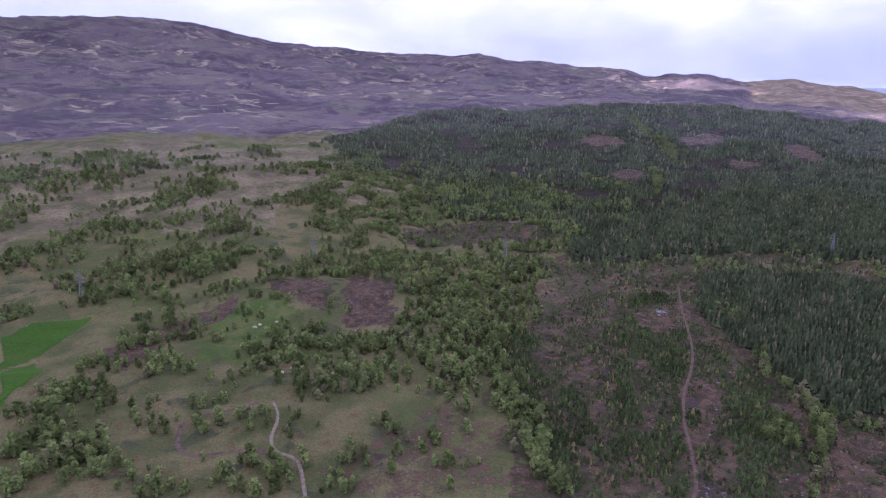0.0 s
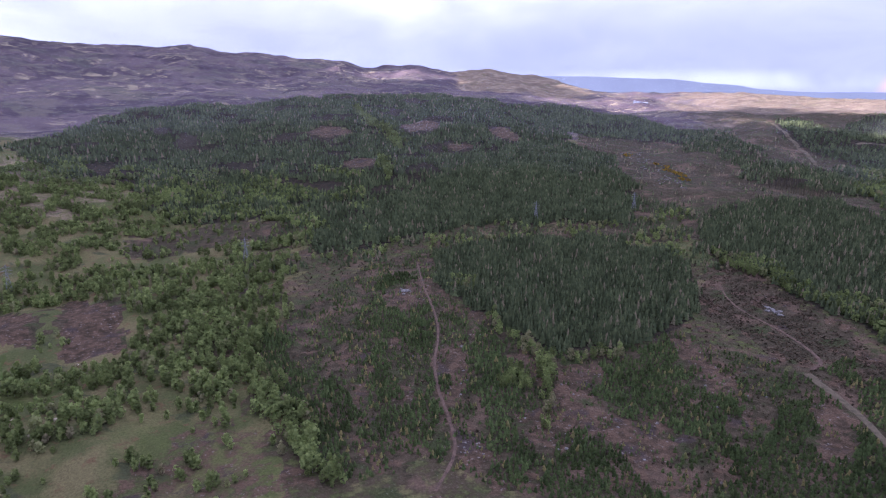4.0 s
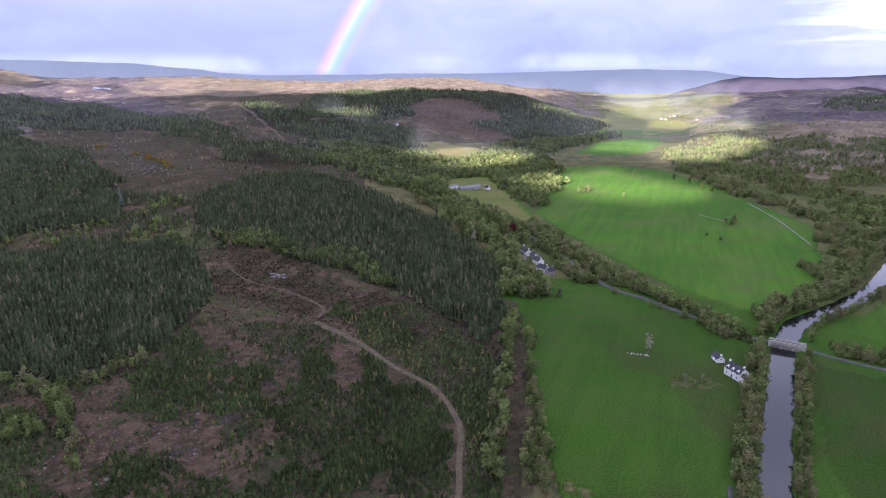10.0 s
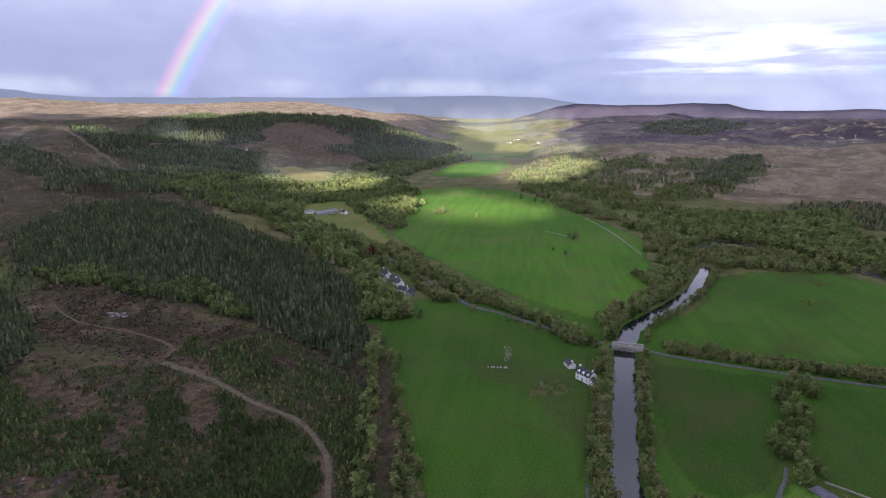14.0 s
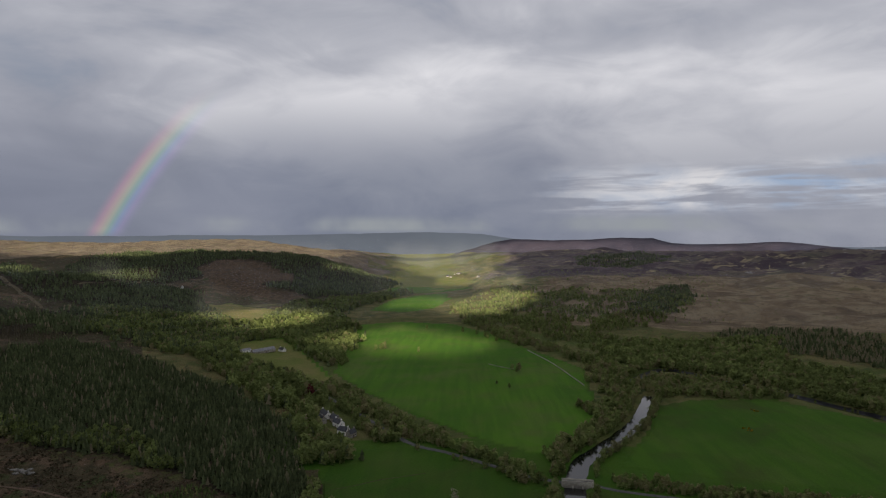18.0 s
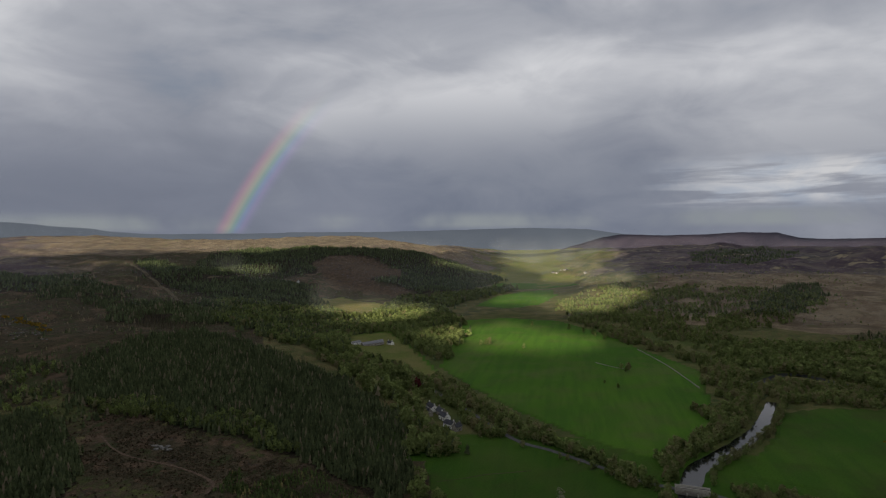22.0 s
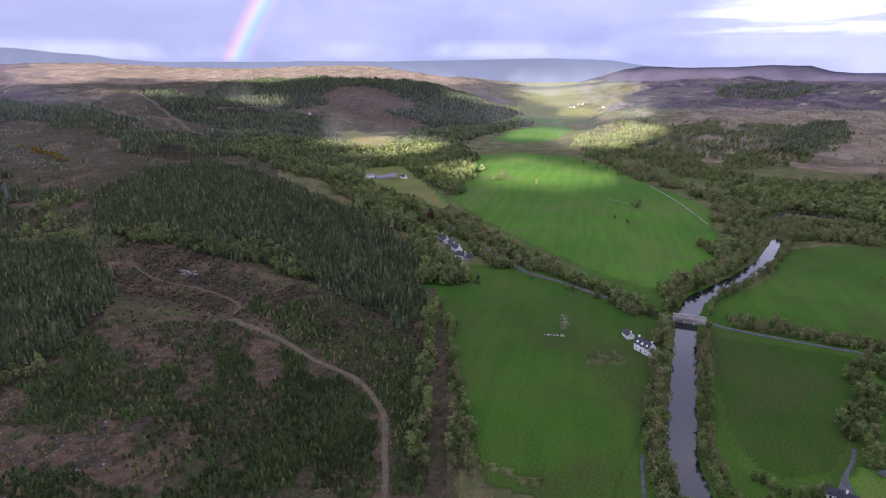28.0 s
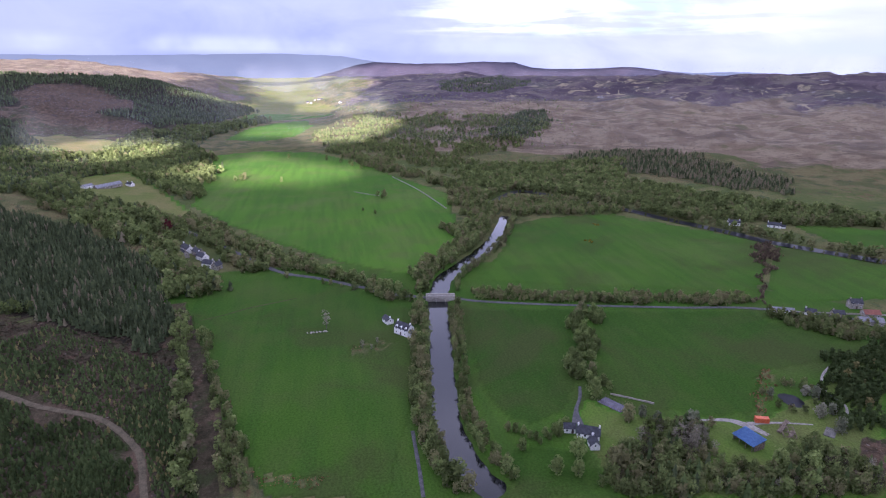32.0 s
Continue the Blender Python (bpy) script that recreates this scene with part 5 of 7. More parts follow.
plant("bare_garden_trees", MANOR_WOOD, 7.0, (5.0, 8.5), TWIGS, [BARE, BARK], "brown leafless trees in a garden wood", (43, 45, 0.1), 0.3)
plant("east_wood", EAST_WOOD, 3.4, (3.8, 6.5), SLIM_BIRCHES, [YOUNG, BARK], "dense dark green young wood beside the farm", dry=0.04)
plant("strip_trees_west", STRIP_WOOD_WEST, 3.5, (4.3, 7.9), BIRCHES, [BIRCH, BARK], "row of birches beside a brown ride", dry=0.15)
plant("hamlet_trees", EAST_HAMLET_WOOD, 3.6, (3.0, 6.5), MID_OAKS, [BROADLEAF], "garden trees round a row of houses", (27, 60, -0.7), 0.4)
plant("far_bank_trees", FAR_BANK_WOOD, 6.0, (4.9, 8.4), MID_OAKS, [BROADLEAF], "trees along the far river bank", dry=0.3)
plant("hedge_trees", HEDGE_LINE, 2.4, (1.4, 3.2), MID_OAKS, [HEDGE], "reddish brown leafless hedge between two fields", dry=0.2)


def sector(b0, b1, r0, r1, n=8):
    """A plan polygon between two bearings and two distances."""
    out = [(r0 * math.sin(radians(b)), r0 * math.cos(radians(b))) for b in np.linspace(b0, b1, n)]
    return out + [(r1 * math.sin(radians(b)), r1 * math.cos(radians(b))) for b in np.linspace(b1, b0, n)]


plant("ride_birches", sector(6, 46, 560, 760), 7.6, (4.3, 7.2), BIRCHES, [BIRCH, BARK], "loose birches along the power line ride", (53, 90, 0.05), 0.15, CONIFERS)
plant("ride_spruces", sector(6, 50, 540, 820), 5.8, (3.3, 7.3), FAR_SPRUCES, [SPRUCE], "self-sown spruces round the forest edge", (54, 110, 0.0), 0.1, CONIFERS)
plant("moor_pines", sector(34, 62, 640, 1500), 14.4, (2.6, 5.9), FAR_SPRUCES, [SPRUCE], "thin pines scattered over the felled hill", (55, 160, 0.05), 0.4, CONIFERS)
plant("pasture_birches", sector(-42, -7, 470, 1080), 6.4, (4.2, 7.0), FAR_OAKS, [BIRCH], "clumps of birch on the hill pasture", (56, 150, 0.42), 0.06, [BIRCH_MID])
plant("slope_birches", sector(-5, 17, 640, 960), 6.0, (4.9, 7.7), FAR_OAKS, [BIRCH], "pale birches on the lower forest slope", (57, 150, 0.15), 0.1, [BIRCH_MID])
x, y = sow(LINE_CUT_B, 8.0, patch=(99, 40, 0.0), glades=False)
stand("cut_birches", x, y, G.uniform(3.0, 6.0, len(x)), FAR_OAKS, [BIRCH], "young birches regrowing under a power line")
plant("ride_broadleaves", BRIGHT_RIDES, 6.4, (4.9, 7.7), FAR_OAKS, [BROADLEAF], "bright strip of birch along a forest ride")
plant("ride_birch_strip", BRIGHT_RIDE_LOW, 5.0, (5, 8), FAR_OAKS, [BIRCH], "bright green strip of birch down a dark forest")
plant("far_slope_conifers", FAR_SLOPE_CONIFERS, 11.0, (7, 10), FAR_SPRUCES, [SPRUCE], "blue-green conifers on a far hillside")
plant("hill_top_conifers", HILL_TOP_CONIFERS, 6.5, (5.9, 8.6), FAR_SPRUCES, [SPRUCE], "dark conifer shelter wood on the southern hill")
plant("larch_wood", BROWN_WOOD, 5.8, (5.3, 8.6), FAR_SPRUCES, [SPRUCE], "dark, partly brown conifers along the moor edge", dry=0.45)
plant("strip_conifers", WEST_STRIP_CONIFERS, 6.5, (5.9, 8.6), FAR_SPRUCES, [SPRUCE], "dark strip of conifers across the felled hill", (58, 150, -0.4), 0.1)
plant("north_conifers_far", sector(18, 32, 1250, 1420), 7.2, (5.9, 8.6), FAR_SPRUCES, [SPRUCE], "dark conifers on the crest of the northern forest", (68, 150, -0.2), 0.05, CONIFERS)
plant("dead_stems", DEAD_WOOD, 6.5, (8.0, 12.0), [conifer_form(90 + k, 5, 5, True, 0.07) for k in range(3)], [BARE], "bleached dead conifer stems left after felling")
plant("ground_scrub", sector(8, 74, 255, 640), 5.0, (0.5, 1.3), HEATHER, [HEATH], "low heather and brash over the felled ground", (59, 25, -0.2), 0.35, [SPRUCE_BLOCK, KNOLL_WOOD], category="scrub")
plant("moor_foot_trees", MOOR_FOOT_EAST, 5.6, (5.6, 9.1), FAR_OAKS, [BROADLEAF], "dark green mixed wood along the foot of the moor", dry=0.12)


def beside(way, offset):
    """A line shifted sideways."""
    p = np.array(way, float)
    d = np.gradient(p, axis=0)
    d /= np.hypot(d[:, 0], d[:, 1])[:, None]
    return [(float(a), float(b)) for a, b in p + np.stack([-d[:, 1], d[:, 0]], 1) * offset]


for off, lab in ((11.0, "trees crowding the bank of the far river"), (-11.0, "bushes along the near bank of the far river")):
    w = np.array(smooth_line(beside(RIVER_FAR, off), 4.5))
    w += G.uniform(-1.5, 1.5, w.shape)
    keep = G.uniform(0, 1, len(w)) < (0.9 if off > 0 else 0.4)
    stand("far_river_trees", w[keep, 0], w[keep, 1], G.uniform(5, 10, keep.sum()) * (1.0 if off > 0 else 0.5), FAR_OAKS, [BROADLEAF], lab, np.where(G.uniform(0, 1, keep.sum()) < 0.35, 0.9, 0.35))


for off, lab in ((11.5, "alders and oaks coming into leaf along the river"), (-11.5, "bare and budding trees along the river bank")):
    w = np.array(smooth_line(beside(RIVER_WAY[::6], off), 4.2))
    w += G.uniform(-2.2, 2.2, w.shape)
    keep = (G.uniform(0, 1, len(w)) < 0.85) & (np.hypot(w[:, 0], w[:, 1]) > 345) & (np.hypot(w[:, 0] - 393, w[:, 1] + 72) > 16)
    for line in (ROAD_WEST, ROAD_EAST):
        keep &= off_line(w[:, 0], w[:, 1], line) > 6
    stand("riverside_trees", w[keep, 0], w[keep, 1], G.uniform(4, 9, keep.sum()), FINE_OAKS, [BROADLEAF, BARK], lab, np.where(G.uniform(0, 1, keep.sum()) < 0.4, 0.9, G.uniform(0.2, 0.6, keep.sum())))
w = np.array(smooth_line(beside(smooth_line(ROAD_WEST, 8.0), -6.0), 7.0))
w += G.uniform(-1.5, 1.5, w.shape)
keep = (G.uniform(0, 1, len(w)) < 0.5) & (off_line(w[:, 0], w[:, 1], ROAD_WEST) > 4.5) & (off_line(w[:, 0], w[:, 1], RIVER_WAY) > 9)
stand("roadside_bushes", w[keep, 0], w[keep, 1], G.uniform(2.5, 6, keep.sum()), FINE_OAKS, [BROADLEAF, BARK], "loose bushes along a field road", np.where(G.uniform(0, 1, keep.sum()) < 0.3, 0.9, 0.4))


# ---- distant hills on the skyline
def far_hills(name, r, b0, b1, peaks, mat, label):
    """A range far beyond the rest: a bank of land whose crest rises in a few broad hills."""
    b = np.linspace(b0, b1, 300)
    crest = np.interp(b, [p[0] for p in peaks], [p[1] for p in peaks]) + 2.2 * waves(b * 40, b * 0, 91, 120, 4)
    verts, faces = [], []
    for k, a in enumerate(np.radians(b)):
        for rr, z in ((r - 260, -30), (r - 120, crest[k] * 0.7), (r, crest[k]), (r + 40, crest[k] * 0.6), (r + 45, -30)):
            verts.append((rr * math.sin(a), rr * math.cos(a), z))
    for k in range(len(b) - 1):
        faces += [(5 * k + q, 5 * k + q + 1, 5 * k + q + 6, 5 * k + q + 5) for q in range(4)]
    me = bpy.data.meshes.new(name)
    me.from_pydata(verts, [], faces)
    me.polygons.foreach_set("use_smooth", np.ones(len(faces), bool))
    me.materials.append(mat)
    tagged(new(name, me), label, "backdrop", kind="structure")



def rain_veil(r, b0, b1, top, cover):
    """An added translucent sheet that pales the land behind it as haze, thinning upward."""
    m = bpy.data.materials.new("haze_sheet")
    m.use_nodes = True
    n = Nodes(m.node_tree)
    at = n.add("ShaderNodeNewGeometry").outputs["Position"]
    up = n.add("ShaderNodeSeparateXYZ", at).outputs[2]
    drift = n.span(n.noise(n.add("ShaderNodeVectorMath", at, (1.0, 1.0, 0.3), operation="MULTIPLY"), 0.0022, 3.0), 0.3, 0.7, 0.8, 1.15)
    ends = n.add("ShaderNodeAttribute", attribute_name="haze_cover").outputs["Fac"]
    thick = n.math("MULTIPLY", n.math("MULTIPLY", n.math("MULTIPLY", drift, cover), ends), n.span(up, top, top * 0.3))
    pale_scatter = n.add("ShaderNodeMixShader", 0.5, n.add("ShaderNodeBsdfDiffuse", (0.76, 0.80, 0.88, 1)), n.add("ShaderNodeBsdfTranslucent", (0.76, 0.80, 0.88, 1)))
    n.add("ShaderNodeOutputMaterial", n.add("ShaderNodeMixShader", thick, n.add("ShaderNodeBsdfTransparent"), pale_scatter))
    b = np.linspace(b0, b1, 160)
    rr = r * (1 + 0.05 * waves(b * 30, b * 0, int(r), 300, 3))
    x, y = rr * np.sin(np.radians(b)), rr * np.cos(np.radians(b))
    verts = [(float(p), float(q), z) for p, q in zip(x, y) for z in (-20.0, top * 0.5, top)]
    faces = [(3 * k + j, 3 * k + j + 1, 3 * k + j + 4, 3 * k + j + 3) for k in range(len(b) - 1) for j in (0, 1)]
    me = bpy.data.meshes.new("rain_veil")
    me.from_pydata(verts, [], faces)
    density = np.clip(np.minimum(b - b0, b1 - b) / 14, 0, 1)
    me.attributes.new("haze_cover", "FLOAT", "POINT").data.foreach_set("value", np.repeat(density * density * (3 - 2 * density), 3).astype(np.float32))
    me.polygons.foreach_set("use_smooth", np.ones(len(faces), bool))
    me.materials.append(m)
    tagged(new("rain_veil", me), "thin pale translucent sheet added as haze before the distant land", "rain", kind="structure")


# sheets added at growing distances to lighten the far land like haze
for veil in ((930, -54, 56, 330, 0.022), (1300, -54, 56, 420, 0.032), (1160, 44, 150, 120, 0.030), (1560, 34, 150, 140, 0.04), (2150, 40, 142, 150, 0.05), (3000, 40, 142, 158, 0.06)):
    rain_veil(*veil)


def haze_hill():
    """Hills so far off that only rain and air are seen: that haze is put in as emission, a plain glowing blue backdrop.
    """
    m = bpy.data.materials.new("far_haze_glow_hill")
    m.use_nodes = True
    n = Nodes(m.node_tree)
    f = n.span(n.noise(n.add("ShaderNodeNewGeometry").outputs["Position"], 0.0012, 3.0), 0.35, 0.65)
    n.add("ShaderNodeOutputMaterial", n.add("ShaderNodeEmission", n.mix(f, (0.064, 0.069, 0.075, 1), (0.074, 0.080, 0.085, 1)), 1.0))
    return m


HAZE_GLOW_HILL = haze_hill()
PURPLE_HILL = plain("far_purple_hill", (0.022, 0.022, 0.036), (0.040, 0.034, 0.046), 0.002, fine=2.0)
far_hills("far_hills", 4900, 26, 142, [(26, 240), (33, 261), (37, 260), (41, 246), (44, 238), (46.5, 212), (48.9, 196), (50.4, 171), (53.6, 152), (62, 150), (66, 156), (72, 151), (78, 158), (81.6, 164), (86.7, 172), (91.6, 157), (95, 115), (105, 83), (115, 66), (122, 60), (125, 70), (130, 52), (142, 40)], HAZE_GLOW_HILL, "far hills along the horizon, their blue haze put in as a glow")
far_hills("far_ridge", 4450, 89, 124, [(89, 10), (91.2, 58), (93, 100), (94.6, 120), (98, 110), (101, 113), (104.2, 128), (107, 121), (108.5, 89), (110, 83), (113.8, 87), (116.6, 102), (118.4, 91), (122, 56), (124, 30)], PURPLE_HILL, "far purple moorland ridge on the horizon")
plant("hollow_wood", HOLLOW_WOOD, 7.2, (5.6, 9.8), FAR_OAKS, [BROADLEAF], "light green broadleaved wood in a hollow", (64, 120, -0.4), 0.12)
plant("hollow_conifers", HOLLOW_WOOD, 9.4, (6.6, 9.9), FAR_SPRUCES, [SPRUCE], "dark conifers among broadleaves in a hollow", (65, 120, 0.0))
plant("hillside_birches", sector(91, 113, 1120, 1800), 20.8, (2.1, 4.2), FAR_OAKS, [BROADLEAF], "thin birches over the southern hillside", (66, 160, -0.1), 0.4)

# ---- single trees, each with trunk and crown
def part(name, bm, mat, parent, label=""):
    """One bmesh as one mesh object under a thing or a part."""
    me = bpy.data.meshes.new(name)
    bm.to_mesh(me)
    bm.free()
    for m in (mat if isinstance(mat, (list, tuple)) else (mat,)):
        me.materials.append(m)
    ob = new(name, me)
    ob.parent = parent
    if label:
        ob["label"] = label
    return ob


def tree_model(name, form, leaf, tall, tint, label, category="tree", group=""):
    """A tree as a thing: an empty at its foot with a trunk and a crown."""
    v, f, wood = form
    root = tagged(new(name), label, category, group)
    for piece, faces, mat in (("trunk", f[:wood], BARK), ("crown", f[wood:], leaf)):
        used = sorted({i for q in faces for i in q})
        back = {i: k for k, i in enumerate(used)}
        me = bpy.data.meshes.new(piece)
        me.from_pydata([tuple(v[i] * tall) for i in used], [], [tuple(back[i] for i in q) for q in faces])
        me.attributes.new("tint", "FLOAT", "POINT").data.foreach_set("value", np.full(len(used), tint, np.float32))
        me.materials.append(mat)
        ob = new(piece, me)
        ob.parent = root
    return root


def seat(x, y, sink=0.1):
    return float(height(x, y)) - sink


def row_of_trees(name, polygon, gap, tall, forms, leaf, label, group, dry=0.0, patch=None, glades=True):
    """Trees on a shaken grid inside a plan polygon."""
    x, y = sow(polygon, gap, patch=patch, glades=glades)
    single_trees(name, x, y, tall, forms, leaf, label, group, dry)


def single_trees(name, x, y, tall, forms, leaf, label, group, dry=0.0):
    """Trees that one could count, each a thing of its own, copied from a few models."""
    models = []
    for k, form in enumerate(forms):
        for tint in (0.22, 0.5, 0.92):
            models.append((tint, tree_model(name, form, leaf, 1.0, tint, label, group=group)))
    fresh, brown = [m for t, m in models if t < 0.7], [m for t, m in models if t > 0.7]
    used = set()
    for px, py in zip(x, y):
        m = (brown if G.uniform() < dry else fresh)
        k = G.randint(len(m))
        s = G.uniform(*tall)
        at = pose(px, py, seat(px, py), 0, 0, G.uniform(0, 360)) @ Matrix.Scale(s, 4)
        if m[k] in used:
            c = copy_thing(m[k], Matrix())
        else:
            c = m[k]
            used.add(c)
        c.matrix_basis = at
    for _, m in models:
        if m not in used:
            for o in [*m.children_recursive, m]:
                bpy.data.objects.remove(o)


NEAR_OAKS = [broad_form(140 + k, 10, 15, 0.42, 0.14, 0.075) for k in range(4)]
NEAR_BIRCHES = [broad_form(160 + k, 8, 13, 0.32, 0.16, 0.075) for k in range(4)]
for name, offs, label, group in (("bank_tree", (8.6, 12.0), "riverside tree coming into leaf on the bank", "trees along the river bank"), ("river_tree", (-8.4, -11.4, -15.0), "riverside tree leaning over the dark water", "trees along the far bank")):
    w = np.concatenate([np.array(smooth_line(beside(RIVER_WAY[::6], off), 4.0)) for off in offs])
    w += G.uniform(-1.1, 1.1, w.shape)
    keep = (G.uniform(0, 1, len(w)) < 0.92) & (np.hypot(w[:, 0], w[:, 1]) < 372) & (off_line(w[:, 0], w[:, 1], RIVER_WAY) > 7.4) & (off_line(w[:, 0], w[:, 1], LANE) > 3)
    keep &= (np.hypot(w[:, 0] - 340, w[:, 1] + 41) > 13)
    single_trees(name, w[keep, 0], w[keep, 1], (5.0, 9.4) if name == "river_tree" else (3.6, 7.2), NEAR_OAKS, BROADLEAF, label, group, 0.35)
row_of_trees("ride_birch", STRIP_WOOD_EAST, 3.9, (4.4, 8), NEAR_BIRCHES, BROADLEAF, "slender birch between a brown ride and a field", "birches along the ride", 0.2)

for clump, gap in ((EDGE_BIRCH_A, 4.5), (EDGE_BIRCH_B, 4.4), (EDGE_BIRCH_C, 5.0), (EDGE_BIRCH_D, 5.0)):
    row_of_trees("edge_birch", clump, gap, (5, 9), NEAR_BIRCHES, BIRCH, "slender pale-stemmed birch at the edge of a spruce block", "birches along the spruce block", 0.25, glades=False)
for clump in (BRIGHT_BUSH, BRIGHT_BUSH_B):
    row_of_trees("sallow_bush", clump, 3.4, (3.5, 6), NEAR_OAKS, BIRCH, "bright green leafy sallow bush among young spruces", "sallow bushes", glades=False)


def lone(name, x, y, tall, form, leaf, tint, label, category="tree", group=""):
    t = tree_model(name, form, leaf, tall, tint, label, category, group)
    t.matrix_basis = pose(x, y, seat(x, y), 0, 0, G.uniform(0, 360))
    return t


for x, y, tall, k, tint in ((854, 109, 11, 0, 0.9), (845, 120, 8, 1, 0.4), (848, 113, 9, 2, 0.3), (833, 60, 7, 3, 0.5), (719, -65, 10, 0, 0.95), (712, -62, 6, 1, 0.3), (725, -58, 7, 2, 0.8),
                            (917, -50, 10, 3, 0.4), (972, -22, 9, 0, 0.5), (940, -38, 8, 1, 0.4), (955, -35, 9, 2, 0.3), (1000, 0, 9, 3, 0.4), (1030, 60, 8, 0, 0.4), (640, -48, 5, 1, 0.3), (655, -36, 4, 2, 0.3)):
    lone("field_tree", x, y, tall, NEAR_OAKS[k], BROADLEAF, tint, "lone hawthorn or oak standing in a green field" if tint < 0.7 else "lone brown-twigged tree standing in a green field", group="lone trees in the long field")
lone("copper_beech", 589, 147, 13, NEAR_OAKS[1], plain("copper_leaf", (0.05, 0.012, 0.014), (0.10, 0.025, 0.025), 0.8), 0.4, "dark red copper beech beside a hamlet")
ROUND_OAKS = [broad_form(210 + k, 16, 17, 0.42, 0.10, 0.068) for k in range(4)]
row_of_trees("avenue_tree", AVENUE, 5.0, (4.6, 7.6), ROUND_OAKS, BIRCH, "bright green leafy tree in a line between fields", "trees between two fields", 0.04)
for x, y, tall, tint in ((251, -124, 11, 0.45), (208, -98, 9.5, 0.6), (196, -93, 7.5, 0.5), (199, -85, 8, 0.4), (223, -95, 6, 0.3), (228, -100, 6, 0.3), (216, -76, 6.0, 0.3),
                         (185, -175, 10, 0.5), (181, -187, 10, 0.6), (169, -176, 10, 0.66), (184, -199, 8, 0.5), (180, -202, 6, 0.3), (179, -208, 7, 0.2), (171, -167, 8, 0.5), (180, -176, 7, 0.35)):
    lone("garden_tree", x, y, tall, ROUND_OAKS[int(x) % 4], BIRCH, tint, "round leafy tree in fresh green near the farm" if y < -150 else "round bright green garden tree near a country house", group="garden trees")
for x, y, tall, tint in ((227, -80, 4.6, 0.5), (224, -82, 4.0, 0.3), (222, -84, 4.4, 0.2), (224, -89, 4.8, 0.55), (226, -94, 5.0, 0.6), (229, -98, 4.4, 0.65), (221, -90, 3.6, 0.3), (219, -85, 3.4, 0.4), (231, -74, 4.6, 0.85), (229, -77, 5.0, 0.3)):
    lone("hedge_tree", x, y, tall, ROUND_OAKS[int(x) % 4], BROADLEAF, tint, "bushy green tree along the edge of a garden", group="trees along the garden edge")
WILLOW = leaf_build("willow", (0.11, 0.12, 0.075), (0.21, 0.215, 0.14), (0.21, 0.19, 0.15))
for x, y, tall in ((216, -221, 7.5), (217, -228, 6.5), (203, -220, 8), (234, -228, 6), (231, -231, 7), (237, -211, 5), (219, -157, 9), (231, -139, 6), (225, -143, 6)):
    lone("willow", x, y, tall, ROUND_OAKS[int(x + tall) % 4], WILLOW, 0.4 if int(x) % 2 else 0.85, "grey-green willow not yet in full leaf", group="willows")
for x, y, tall in ((229, -131, 9), (195, -110, 12), (202, -110, 7), (200, -130, 7)):
    lone("brown_tree", x, y, tall, ROUND_OAKS[int(x) % 4], BROADLEAF, 0.92, "brown-twigged garden tree opening its leaves", group="brown garden trees")
plant("pale_bare_trees", PALE_GROVE, 2.8, (5.5, 8.5), TWIGS, [BARE, BARK], "pale bleached leafless trees crowded in a garden wood", dry=0.75)
for x, y, tall in ((355, 5, 12.5), (324, -15, 6), (321, -20, 4), (330, -24, 4)):
    lone("bare_tree", x, y, tall, broad_form(int(x), 9, 14, 0.26, 0.25, 0.085, True, 0.15), BARE, 0.95, "grey leafless tree in the sheep field", group="bare trees in the field")
for x, y, tall in ((201, -126, 11), (203, -137, 8), (182, -126, 12), (178, -133, 10), (190, -146, 9)):
    t = tagged(new("garden_conifer"), "dark tall garden conifer behind the house", "tree", "garden conifers")
    v, f = conifer_form(int(x + tall), 6, 9, True, 0.22)
    for piece, fs, mat in (("trunk", f[:3], BARK), ("crown", f[3:], SPRUCE)):
        me = bpy.data.meshes.new(piece)
        me.from_pydata([tuple(q * tall) for q in v], [], fs)
        me.attributes.new("tint", "FLOAT", "POINT").data.foreach_set("value", np.full(len(v), 0.4, np.float32))
        me.materials.append(mat)
        new(piece, me).parent = t
    t.matrix_basis = pose(x, y, seat(x, y))

# ---- building materials
HARL = plain("white_render", (0.70, 0.69, 0.66), (0.80, 0.79, 0.77), 0.5)
SLATE = plain("slate", (0.026, 0.027, 0.033), (0.055, 0.056, 0.066), 0.8, 0.7)
BRIDGE_STONE = plain("pale_bridge_stone", (0.34, 0.31, 0.27), (0.50, 0.47, 0.42), 1.2, relief=0.05)
STONE = plain("stone", (0.22, 0.20, 0.17), (0.34, 0.31, 0.27), 1.2, relief=0.05)
PALE_ROCK = plain("pale_rock", (0.10, 0.095, 0.088), (0.21, 0.20, 0.185), 0.5, relief=0.2)
TAN_ROCK = plain("lichened_boulder", (0.28, 0.24, 0.16), (0.42, 0.38, 0.28), 0.7, relief=0.15)
PANE = plain("window_pane", (0.015, 0.017, 0.02), (0.03, 0.033, 0.04), 1.0, 0.12)
FRAME = plain("white_paint", (0.72, 0.72, 0.72), (0.8, 0.8, 0.8), 2.0, 0.5)
DOOR = plain("dark_door", (0.05, 0.035, 0.03), (0.09, 0.06, 0.05), 2.0, 0.5)
BLUE = plain("blue_sheet", (0.075, 0.155, 0.33), (0.11, 0.21, 0.42), 0.6, 0.5)
RED = plain("red_oxide", (0.15, 0.055, 0.040), (0.23, 0.085, 0.055), 0.8, 0.6)
